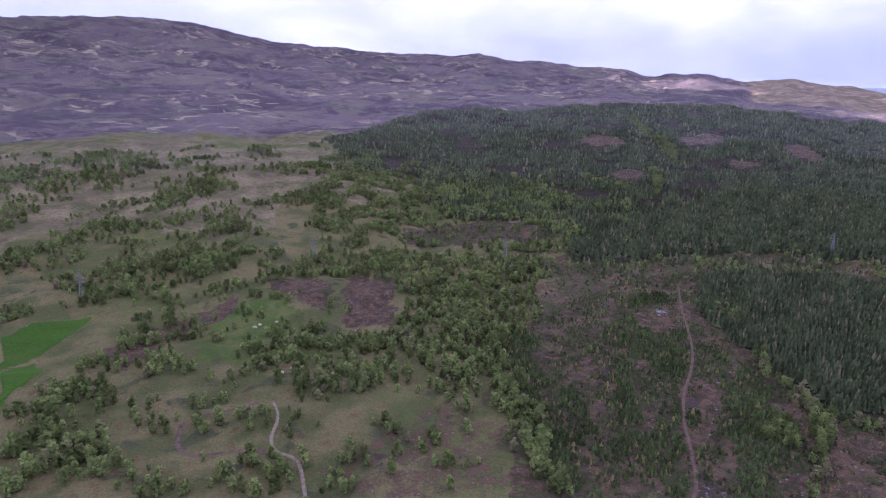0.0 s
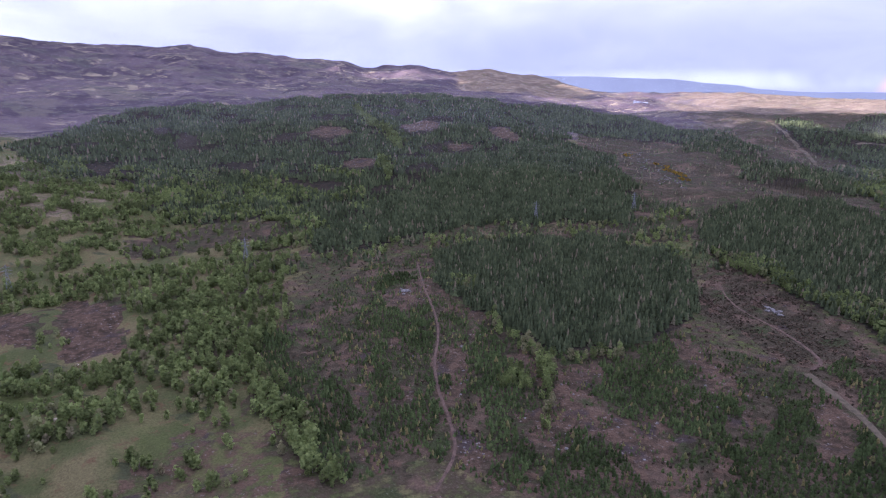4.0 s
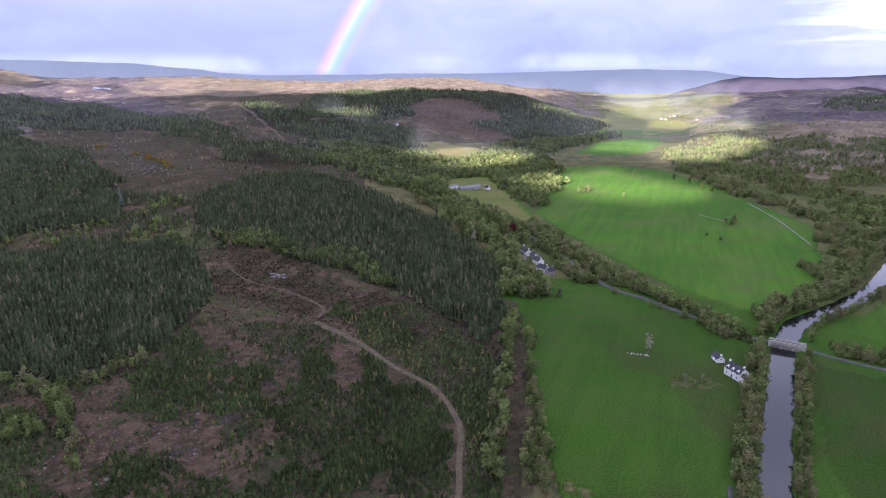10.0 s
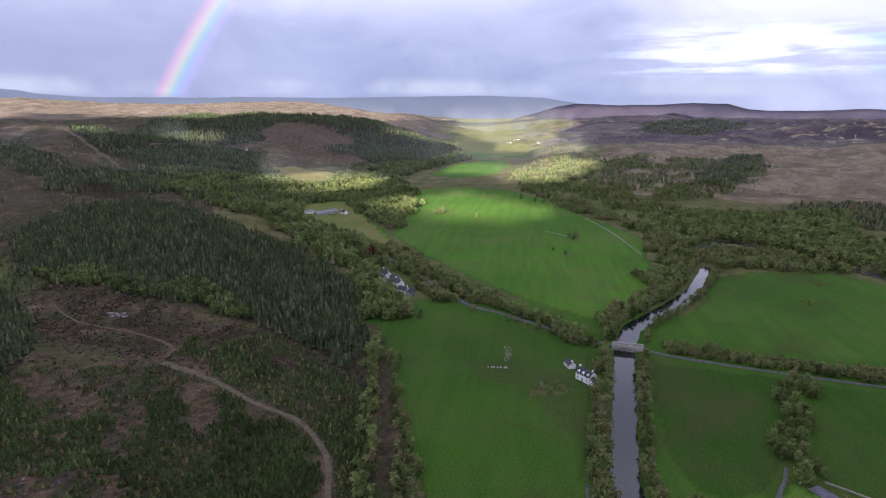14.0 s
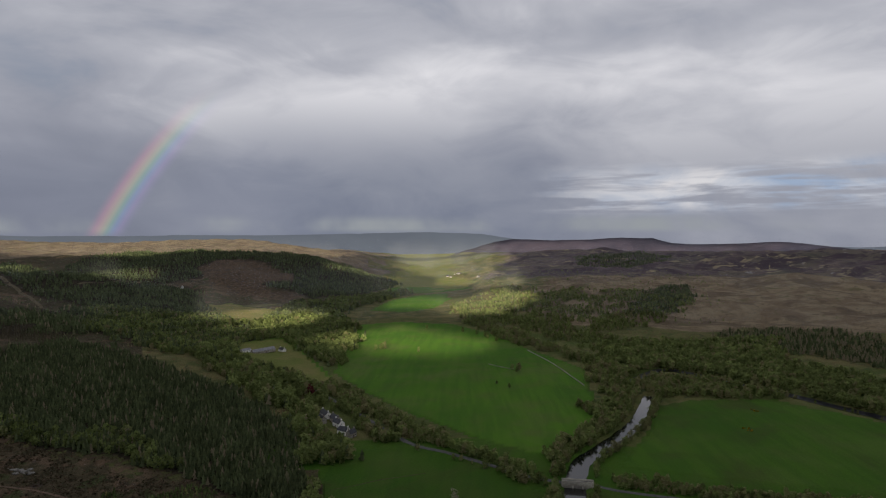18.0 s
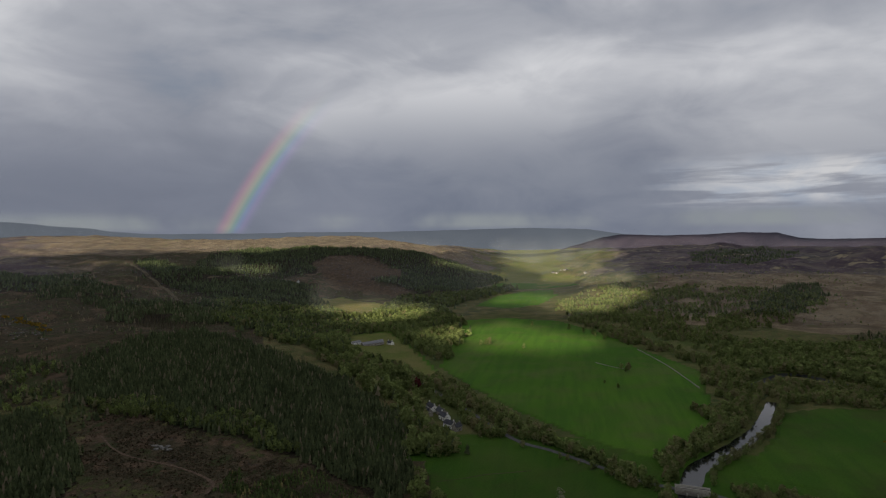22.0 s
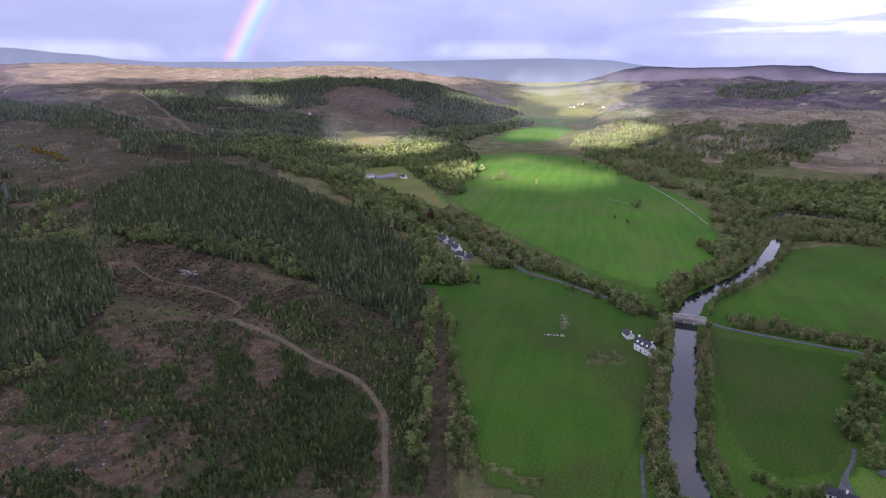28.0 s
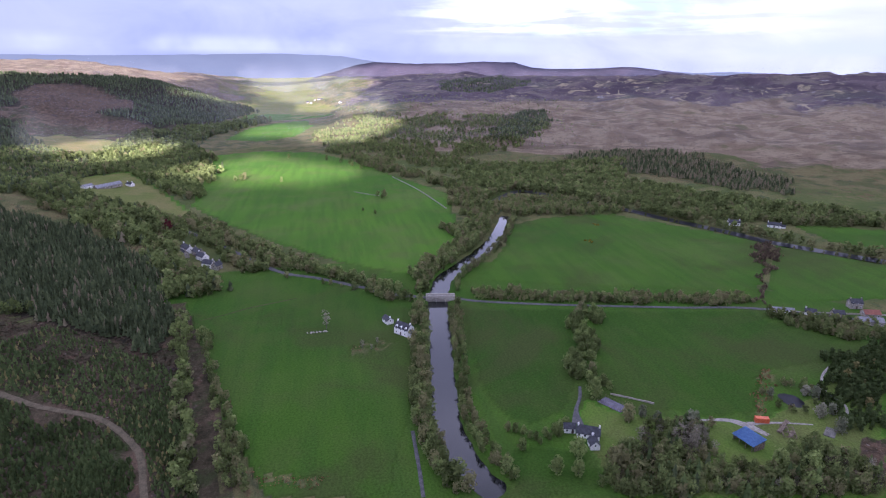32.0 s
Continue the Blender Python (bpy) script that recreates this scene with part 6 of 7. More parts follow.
ORANGE = plain("orange_steel", (0.42, 0.09, 0.035), (0.55, 0.14, 0.06), 0.9, 0.5)
GREY_SHEET = plain("grey_sheet", (0.13, 0.13, 0.145), (0.21, 0.21, 0.225), 0.6, 0.5)
TIMBER = plain("old_timber", (0.11, 0.085, 0.065), (0.21, 0.17, 0.13), 1.2)
STEEL = plain("galvanised_steel", (0.15, 0.155, 0.165), (0.23, 0.235, 0.245), 2.0, 0.6)
GLASS_GREY = plain("insulator", (0.10, 0.06, 0.05), (0.16, 0.10, 0.08), 2.0, 0.3)


def box(bm, x0, x1, y0, y1, z0, z1, bevel=0.0):
    v = [bm.verts.new(p) for p in ((x0, y0, z0), (x1, y0, z0), (x1, y1, z0), (x0, y1, z0), (x0, y0, z1), (x1, y0, z1), (x1, y1, z1), (x0, y1, z1))]
    fs = [bm.faces.new([v[k] for k in q]) for q in ((3, 2, 1, 0), (4, 5, 6, 7), (0, 1, 5, 4), (1, 2, 6, 5), (2, 3, 7, 6), (3, 0, 4, 7))]
    if bevel:
        bmesh.ops.bevel(bm, geom=list({e for f in fs for e in f.edges}), offset=bevel, segments=1, affect="EDGES")
    return v


def boxed(*boxes, bevel=0.0):
    bm = bmesh.new()
    for b in boxes:
        box(bm, *b, bevel=bevel)
    return bm


def gable_walls(length, width, eave, ridge, thick=0.0):
    """Four walls with pointed gables at the ends of x."""
    bm = bmesh.new()
    rows = []
    for x in (-length / 2, length / 2):
        rows.append([bm.verts.new(p) for p in ((x, -width / 2, -0.4), (x, width / 2, -0.4), (x, width / 2, eave), (x, 0, ridge), (x, -width / 2, eave))])
    a, b = rows
    bm.faces.new(a[::-1]), bm.faces.new(b)
    for k in range(5):
        bm.faces.new((a[k], a[(k + 1) % 5], b[(k + 1) % 5], b[k]))
    return bm


def gable_roof(length, width, eave, ridge, over=0.3, thick=0.14):
    """Two sloping slabs that meet at the ridge, with an overhang."""
    bm = bmesh.new()
    slope = (ridge - eave) / (width / 2)
    x0, x1 = -length / 2 - over, length / 2 + over
    for s in (-1, 1):
        lo_y, lo_z = s * (width / 2 + over), eave - over * slope
        p = [(x0, lo_y, lo_z + 0.02), (x1, lo_y, lo_z + 0.02), (x1, 0, ridge + 0.02), (x0, 0, ridge + 0.02)]
        low = [bm.verts.new(q) for q in p]
        top = [bm.verts.new((q[0], q[1], q[2] + thick)) for q in p]
        bm.faces.new(low), bm.faces.new(top)
        for k in range(4):
            bm.faces.new((low[k], low[(k + 1) % 4], top[(k + 1) % 4], top[k]))
    bmesh.ops.recalc_face_normals(bm, faces=bm.faces)
    return bm


def window(parent, x, y, z, w, h, out):
    """A window on a wall that faces out (+1 or -1 along y, +2 or -2 along x): frame with its pane."""
    d = 0.05
    if abs(out) == 1:
        f = part("window", boxed((x - w / 2, x + w / 2, *sorted((y, y + out * d)), z, z + h)), FRAME, parent)
        part("pane", boxed((x - w / 2 + 0.1, x + w / 2 - 0.1, *sorted((y + out * d, y + out * (d + 0.02))), z + 0.1, z + h - 0.1)), PANE, f, "dark glass pane")
    else:
        s = 1 if out > 0 else -1
        f = part("window", boxed((*sorted((x, x + s * d)), y - w / 2, y + w / 2, z, z + h)), FRAME, parent)
        part("pane", boxed((*sorted((x + s * d, x + s * (d + 0.02))), y - w / 2 + 0.1, y + w / 2 - 0.1, z + 0.1, z + h - 0.1)), PANE, f, "dark glass pane")


def cottage(name, x, y, turn, length, width, eave, ridge, label, walls=None, roof=None, chimneys=2, windows=3, dormers=0, wing=0.0, category="house", group=""):
    walls, roof = walls or HARL, roof or SLATE
    root = tagged(new(name), label, category, group)
    part("wall", gable_walls(length, width, eave, ridge), walls, root)
    part("roof", gable_roof(length, width, eave, ridge), roof, root)
    for k in range(chimneys):
        cx = (-length / 2 + 0.4) if k == 0 else (length / 2 - 0.4 if k == 1 else 0.0)
        c = part("chimney", boxed((cx - 0.35, cx + 0.35, -0.45, 0.45, ridge - 0.5, ridge + 1.0)), walls, root)
        part("chimney_pot", boxed((cx - 0.12, cx + 0.12, -0.12, 0.12, ridge + 1.0, ridge + 1.3)), RED, c)
    for side in (-1, 1):
        for k in range(windows):
            wx = -length / 2 + length * (k + 0.5) / windows
            if side < 0 and k == windows // 2:
                part("door", boxed((wx - 0.5, wx + 0.5, -width / 2 - 0.06, -width / 2, 0, 2.05)), DOOR, root)
            else:
                window(root, wx, side * width / 2, 0.9, 1.0, 1.2, side)
            if eave > 4:
                window(root, wx, side * width / 2, 3.2, 1.0, 1.2, side)
    for out in (-2, 2):
        window(root, (length / 2) * (1 if out > 0 else -1), 0, eave * 0.65 + 0.2, 0.8, 1.0, out)
    for k in range(dormers):
        dx = -length / 2 + length * (k + 0.5) / dormers
        bm = bmesh.new()
        y0 = -width / 2 + 0.1
        top, low = eave + 1.5, eave - 0.1
        pts = [(dx - 0.75, low), (dx + 0.75, low), (dx + 0.75, top - 0.5), (dx, top + 0.15), (dx - 0.75, top - 0.5)]
        a = [bm.verts.new((px, y0, pz)) for px, pz in pts]
        b = [bm.verts.new((px, y0 + width * 0.36, pz)) for px, pz in pts]
        bm.faces.new(a), bm.faces.new(b[::-1])
        for q in range(5):
            bm.faces.new((a[q], b[q], b[(q + 1) % 5], a[(q + 1) % 5]))
        bmesh.ops.recalc_face_normals(bm, faces=bm.faces)
        d = part("dormer", bm, walls, root)
        part("pane", boxed((dx - 0.4, dx + 0.4, y0 - 0.04, y0, low + 0.3, top - 0.55)), PANE, d, "dark dormer pane")
    if wing:
        bm = gable_walls(wing, width * 0.62, eave * 0.62, eave * 0.62 + 1.5)
        bmesh.ops.translate(bm, verts=bm.verts, vec=(length / 2 + wing / 2 + 0.003, -0.2, 0))
        w = part("wing", bm, walls, root)
        bm = gable_roof(wing, width * 0.62, eave * 0.62, eave * 0.62 + 1.5, 0.2)
        bmesh.ops.translate(bm, verts=bm.verts, vec=(length / 2 + wing / 2 + 0.2, -0.2, 0))
        part("wing_roof", bm, roof, w)
    root.matrix_basis = pose(x, y, seat(x, y, 0.0), 0, 0, turn)
    return root


cottage("white_house", 340, -41, -139, 10.5, 6.4, 4.3, 7.2, "white rendered farmhouse with slate roof and dormers", chimneys=2, dormers=3, wing=3.2)
cottage("white_outbuilding", 358, -33, 21, 7.0, 4.6, 2.4, 4.2, "small white outbuilding with slate roof beside the farmhouse", chimneys=1, windows=2, category="building")
cottage("country_house", 221, -108, -117, 10.0, 5.6, 2.4, 5.0, "white country house with dark slate roof among trees", chimneys=2, windows=4)
cottage("country_house_wing", 213, -107, 171, 5.5, 4.0, 2.3, 4.2, "white gabled annex with dark slate roof", chimneys=1, windows=2, category="building")
cottage("coach_house", 226, -101, -104, 5.0, 4.0, 2.5, 4.2, "low dark-roofed coach house by the drive", chimneys=0, windows=2, category="building")
cottage("river_cottage", 537, -399, -110, 11.0, 6.0, 2.9, 5.4, "white cottage with dark roof above the river", group="cottages over the river")
cottage("river_cottage", 523, -434, -126, 12.0, 6.0, 2.7, 5.0, "long white cottage with dark roof above the river", wing=4.0, group="cottages over the river")
cottage("steading", 800, 262, -36, 34, 8, 3.2, 6.0, "long low farm steading with pale grey roof", STONE, GREY_SHEET, 0, 8, category="farm building")
cottage("farm_shed", 786, 280, -36, 12, 7, 3.0, 4.8, "pale farm shed beside the steading", HARL, GREY_SHEET, 0, 3, category="farm building")
cottage("farm_cottage", 822, 243, 54, 9, 6, 2.8, 5.2, "white farm cottage at the end of the steading", chimneys=2)
for x, y, turn, length, wide, tone in ((529, 119, -146, 13, 6.5, HARL), (518, 108, -146, 12, 6.5, STONE), (506, 103, -140, 10, 6, HARL), (514, 119, 34, 9, 5.5, STONE), (487, 95, -120, 9, 6, HARL), (481, 88, -30, 7, 5, STONE)):
    cottage("hamlet_house", x, y, turn, length, wide, 3.6, 6.2, "house with dark slate roof in a wooded hamlet" if tone is STONE else "pale rendered house with slate roof in a wooded hamlet", tone, SLATE, 2, 3, group="hamlet houses")
cottage("long_shed", 331, -291, -112, 15, 4.0, 2.2, 3.2, "long low white roadside building", HARL, GREY_SHEET, 0, 5, category="building")
cottage("roadside_house", 323, -306, -129, 6.5, 5.0, 2.6, 4.6, "small white house beside the road", chimneys=1, windows=2)
cottage("roadside_house", 329, -345, -104, 8.0, 5.5, 4.2, 6.4, "grey two-storey house behind dark trees", STONE, SLATE, 2, 3)
cottage("red_roofed_barn", 314, -343, -104, 10, 6, 2.8, 4.8, "stone barn with rusty red roof", STONE, RED, 0, 3, category="barn")
cottage("grey_barn", 304, -333, -110, 14, 7, 2.8, 4.6, "low grey sheet-roofed farm barn", STONE, GREY_SHEET, 0, 4, category="barn")
cottage("roadside_house", 318, -322, -108, 7, 5, 2.6, 4.4, "low stone cottage with slate roof by the road", STONE, SLATE, 1, 2)
for k, (x, y) in enumerate(((2090, 40), (2130, 15), (2175, 5), (2120, 52), (1975, -50), (2250, 30), (2320, 10))):
    cottage("village_house", x, y, k * 37, 9, 6, 3.2, 6, "far stone village house on the valley floor", STONE, SLATE, 0, 2, group="far village houses")


# ---- the blue-roofed barn and the yard
def barn():
    root = tagged(new("blue_barn"), "open-sided farm shed with bright blue sheet roof", "barn")
    length, width = 10.5, 7.2
    bm = bmesh.new()
    n = 34
    for s in (0, 1):
        for k in range(n + 1):
            x = -length / 2 - 0.4 + (length + 0.8) * k / n
            zz = 0.05 * (k % 2)
            bm.verts.new((x, -width / 2 - 0.4 if s == 0 else width / 2 + 0.4, (3.0 if s == 0 else 4.6) + zz))
    bm.verts.ensure_lookup_table()
    for k in range(n):
        bm.faces.new((bm.verts[k], bm.verts[k + 1], bm.verts[n + 2 + k], bm.verts[n + 1 + k]))
    bmesh.ops.solidify(bm, geom=bm.faces[:], thickness=0.05)
    part("roof", bm, BLUE, root, "ribbed blue sheet roof")
    part("back_wall", boxed((-length / 2, length / 2, width / 2 - 0.1, width / 2, -0.3, 4.4)), GREY_SHEET, root)
    for x in (-length / 2, length / 2 - 0.1):
        part("side_wall", boxed((x, x + 0.1, -width / 2 + 1.0, width / 2 - 0.1, -0.3, 3.2)), TIMBER, root)
    for k in range(4):
        x = -length / 2 + 0.3 + (length - 0.6) * k / 3
        part("post", boxed((x - 0.1, x + 0.1, -width / 2, -width / 2 + 0.2, -0.3, 3.0)), TIMBER, root)
    root.matrix_basis = pose(203, -174, seat(203, -174, 0), 0, 0, 13 + 180)


def container():
    root = tagged(new("shipping_container"), "orange-red steel shipping container in a farm yard", "container")
    part("shell", boxed((-3.0, 3.0, -1.2, 1.2, 0.15, 2.6), bevel=0.05), ORANGE, root)
    for k in range(20):
        x = -2.8 + 5.6 * k / 19
        for y in (-1.23, 1.2):
            part("rib", boxed((x - 0.07, x + 0.07, y, y + 0.03, 0.3, 2.45)), ORANGE, root)
    for y in (-0.62, 0.62):
        d = part("door", boxed((3.0, 3.04, y - 0.56, y + 0.56, 0.25, 2.5)), ORANGE, root)
        part("lock_bar", boxed((3.04, 3.08, y - 0.03, y + 0.03, 0.3, 2.45)), STEEL, d)
    for x in (-2.85, 2.85):
        part("foot", boxed((x - 0.1, x + 0.1, -1.15, 1.15, 0.0, 0.15)), STEEL, root)
    root.matrix_basis = pose(217, -191, seat(217, -191, 0), 0, 0, -108)


def lumber(x, y, turn, length, n, label):
    root = tagged(new("timber_stack"), label, "timber", "timber stacks")
    for k in range(n):
        bm = boxed((-length / 2 + G.uniform(-0.3, 0.3), length / 2 + G.uniform(-0.3, 0.3), k % 4 * 0.45 - 0.9, k % 4 * 0.45 - 0.5, k // 4 * 0.32, k // 4 * 0.32 + 0.28))
        part("beam", bm, TIMBER, root)
    root.matrix_basis = pose(x, y, seat(x, y, 0.02), 0, 0, turn)


barn()
container()
lumber(210, -196, -57, 7.0, 12, "long stack of grey sawn timber in the yard")
lumber(214, -201, -57, 6.0, 8, "low stack of weathered timber in the yard")
lumber(206, -198, -50, 5.0, 8, "stack of grey boards beside the farm track")


def yard_stone(x, y, size, mat, label, name="boulder", group="", flat=0.7, seed=0):
    """A worn stone: a bevelled lump with uneven faces, part sunk in the ground."""
    g = np.random.RandomState(seed + int(abs(x * 7 + y * 13)))
    bm = bmesh.new()
    bmesh.ops.create_icosphere(bm, subdivisions=2, radius=1.0)
    for v in bm.verts:
        d = Vector(v.co)
        k = 1 + 0.22 * noise.noise(d * 1.3 + Vector((x, y, seed))) + 0.12 * noise.noise(d * 3.1 + Vector((y, x, seed)))
        v.co = Vector((d.x * k * size * g.uniform(0.97, 1.03), d.y * k * size * 0.85, d.z * k * size * flat))
    me = bpy.data.meshes.new(name)
    bm.to_mesh(me)
    bm.free()
    me.materials.append(mat)
    ob = tagged(new(name, me), label, "rock", group)
    ob.matrix_basis = pose(x, y, seat(x, y, 0) + size * flat * 0.35, 0, 0, g.uniform(0, 360))
    return ob


for x, y, s in ((-90, 324, 1.5), (-85, 329, 1.7), (-80, 332, 1.5), (-78, 328, 0.9), (-65, 315, 1.4), (-61, 324, 1.3), (-58, 323, 0.7), (-70, 311, 0.8), (-83, 325, 0.6),
                (-129, 402, 1.6), (-121, 401, 1.4), (-127, 407, 1.5), (-116, 410, 1.4), (-60, 401, 1.1), (-112, 404, 1.2), (-108, 409, 1.0)):
    yard_stone(x, y, s, TAN_ROCK, "pale tan rounded boulder in rough grass", group="boulders on the slope")
for k in range(16):
    a, r = G.uniform(0, 6.28), G.uniform(0, 1)
    yard_stone(383 + 4.0 * r * math.cos(a), 282 + 8.5 * r * math.sin(a), G.uniform(0.7, 2.2), PALE_ROCK, "pale grey slab of bare rock in heather", "rock_slab", "rocks of an outcrop", 0.4, k)
for k in range(22):
    a, r = G.uniform(0, 6.28), G.uniform(0, 1)
    yard_stone(162 + 9 * r * math.cos(a), 438 + 7 * r * math.sin(a), G.uniform(0.5, 1.6), PALE_ROCK, "grey rock among felled branches", "felled_rock", "rocks on felled ground", 0.5, k)
for spot, n in ((OPEN_3, 26), (OPEN_10, 18), (OPEN_5, 12), (OPEN_9, 8), (OPEN_11, 8), (OPEN_13, 8), (LINE_CUT_B, 16)):
    p = np.array(spot, float)
    for k in range(n * 3):
        x, y = G.uniform(p[:, 0].min(), p[:, 0].max()), G.uniform(p[:, 1].min(), p[:, 1].max())
        if k < n * 2 and inside(x, y, spot):
            yard_stone(x, y, G.uniform(0.25, 0.8), PALE_ROCK, "grey lichened stone on brown felled ground", "stone", "stones on open felled ground", 0.5, k)
for k in range(60):
    t = G.uniform()
    x, y = 640 + 130 * t + G.uniform(-16, 16), 640 + 240 * t + G.uniform(-30, 30)
    yard_stone(x, y, G.uniform(0.8, 2.4), PALE_ROCK, "grey rock on a felled hilltop", "hill_rock", "rocks on the felled hill", 0.5, k)
for k in range(40):
    x, y = G.uniform(120, 330), G.uniform(190, 420)
    if inside(x, y, YOUNG_MIDDLE) or inside(x, y, YOUNG_WEST):
        yard_stone(x, y, G.uniform(0.4, 1.1), PALE_ROCK, "small grey stone on brown felled ground", "stone", "scattered stones", 0.6, k)
for k in range(24):
    t = k / 23
    yard_stone(350 + t + G.uniform(-0.8, 0.8), 16 - 11 * t + G.uniform(-0.8, 0.8), G.uniform(0.3, 0.7), STONE, "brown stone of a low cairn in the field", "cairn_stone", "stones of a field heap", 0.7, k)


# ---- the bridge
def bridge():
    root = tagged(new("stone_bridge"), "old stone road bridge of three arches over the river", "bridge")
    span, wide, deck = 20.0, 4.4, 2.7
    pts = [(-span / 2, deck), (-span / 2, -2.4)]
    for k in range(3):
        c = (k - 1) * 6.2
        pts.append((c - 2.6, -2.4))
        for q in range(11):
            a = math.pi - math.pi * q / 10
            pts.append((c + 2.6 * math.cos(a), -0.6 + 2.6 * math.sin(a)))
        pts.append((c + 2.6, -2.4))
    pts += [(span / 2, -2.4), (span / 2, deck)]
    bm = bmesh.new()
    rows = [[bm.verts.new((x, y, z)) for x, z in pts] for y in (-wide / 2, wide / 2)]
    bm.faces.new(rows[0]), bm.faces.new(rows[1][::-1])
    m = len(pts)
    for k in range(m):
        bm.faces.new((rows[0][k], rows[1][k], rows[1][(k + 1) % m], rows[0][(k + 1) % m]))
    bmesh.ops.triangulate(bm, faces=bm.faces[:])
    bmesh.ops.recalc_face_normals(bm, faces=bm.faces)
    part("arches", bm, BRIDGE_STONE, root)
    part("roadway", boxed((-span / 2, span / 2, -1.9, 1.9, deck + 0.004, deck + 0.1)), TARMAC, root)
    for s in (-1, 1):
        y = s * (wide / 2 - 0.2)
        p = part("parapet", boxed((-span / 2, span / 2, y - 0.18, y + 0.18, deck, deck + 0.95)), BRIDGE_STONE, root)
        part("coping", boxed((-span / 2, span / 2, y - 0.24, y + 0.24, deck + 0.95, deck + 1.1)), BRIDGE_STONE, p)
    for k in range(3):
        c = (k - 1) * 6.2
        for y in (-wide / 2 - 0.05, wide / 2):
            bm = bmesh.new()
            ring = []
            for rad in (2.62, 3.05):
                ring.append([[bm.verts.new((c + rad * math.cos(math.pi * q / 10), yy, -0.6 + rad * math.sin(math.pi * q / 10))) for q in range(11)] for yy in (y, y + 0.05)])
            for q in range(10):
                a, b = ring
                bm.faces.new((a[0][q], a[0][q + 1], b[0][q + 1], b[0][q]))
                bm.faces.new((a[1][q], b[1][q], b[1][q + 1], a[1][q + 1]))
                bm.faces.new((b[0][q], b[0][q + 1], b[1][q + 1], b[1][q]))
                bm.faces.new((a[0][q], a[1][q], a[1][q + 1], a[0][q + 1]))
            part("arch_ring", bm, BRIDGE_STONE, root, "pale ring of arch stones")
    for c in (-3.1, 3.1):
        foot = [(c - 0.6, -wide / 2), (c + 0.6, -wide / 2), (c, -wide / 2 - 1.2)]
        for sgn in (1, -1):
            bm = bmesh.new()
            lo = [bm.verts.new((x, y * sgn, -2.4)) for x, y in foot]
            hi = [bm.verts.new((x, y * sgn, 0.8)) for x, y in foot]
            bm.faces.new(hi)
            for k in range(3):
                bm.faces.new((lo[k], lo[(k + 1) % 3], hi[(k + 1) % 3], hi[k]))
            part("cutwater", bm, BRIDGE_STONE, root)
    root.matrix_basis = pose(391, -72.5, -0.4, 0, 0, -99)


bridge()


# ---- pylons of the power line
def bar(bm, a, b, w):
    a, b = Vector(a), Vector(b)
    d = (b - a).normalized()
    u = d.orthogonal().normalized() * w / 2
    v = d.cross(u)
    lo = [bm.verts.new(a + q) for q in (u, v, -u, -v)]
    hi = [bm.verts.new(b + q) for q in (u, v, -u, -v)]
    for k in range(4):
        bm.faces.new((lo[k], lo[(k + 1) % 4], hi[(k + 1) % 4], hi[k]))


def pylon_model():
    root = tagged(new("pylon"), "grey lattice steel pylon of a power line", "pylon", "pylons of one line")
    top = 23.0
    at = lambda z: 2.3 * (1 - z / 15.0) + 0.62 * (z / 15.0) if z < 15 else 0.62 - 0.5 * (z - 15) / 8
    corners = ((-1, -1), (1, -1), (1, 1), (-1, 1))
    levels = [0, 4.5, 8.2, 11.2, 13.4, 15, 17, 19, 21, top]
    for cx, cy in corners:
        bm = bmesh.new()
        for z0, z1 in ((0, 15), (15, top)):
            bar(bm, (cx * at(z0), cy * at(z0), z0), (cx * at(z1), cy * at(z1), z1), 0.24)
        part("leg", bm, STEEL, root)
    for k in range(4):
        (ax, ay), (bx, by) = corners[k], corners[(k + 1) % 4]
        bm = bmesh.new()
        for z0, z1 in zip(levels, levels[1:]):
            bar(bm, (ax * at(z0), ay * at(z0), z0), (bx * at(z1), by * at(z1), z1), 0.12)
            bar(bm, (bx * at(z0), by * at(z0), z0), (ax * at(z1), ay * at(z1), z1), 0.12)
            bar(bm, (ax * at(z1), ay * at(z1), z1), (bx * at(z1), by * at(z1), z1), 0.10)
        part("bracing", bm, STEEL, root)
    for z, reach in ((14.8, 3.6), (17.6, 4.2), (20.4, 3.2)):
        bm = bmesh.new()
        for s in (-1, 1):
            for y in (-0.5, 0.5):
                bar(bm, (0, y, z), (s * reach, 0, z + 0.1), 0.14)
                bar(bm, (0, y, z + 1.2), (s * reach, 0, z + 0.1), 0.12)
        arm = part("cross_arm", bm, STEEL, root)
        for s in (-1, 1):
            bm = bmesh.new()
            for k in range(6):
                bmesh.ops.create_cone(bm, cap_ends=True, segments=6, radius1=0.13, radius2=0.05, depth=0.2, matrix=pose(s * reach, 0, z - 0.15 - 0.22 * k))
            part("insulator", bm, GLASS_GREY, arm, "brown disc insulator string")
    return root


first = pylon_model()
SPOTS = ((-268, 437, 35), (-121, 560, 15), (59, 571, -20), (375, 581, -10), (503, 568, -10))
for k, (x, y, turn) in enumerate(SPOTS):
    m = pose(x, y, seat(x, y, 0.2), 0, 0, turn)
    if k:
        copy_thing(first, m)
    else:
        first.matrix_basis = m

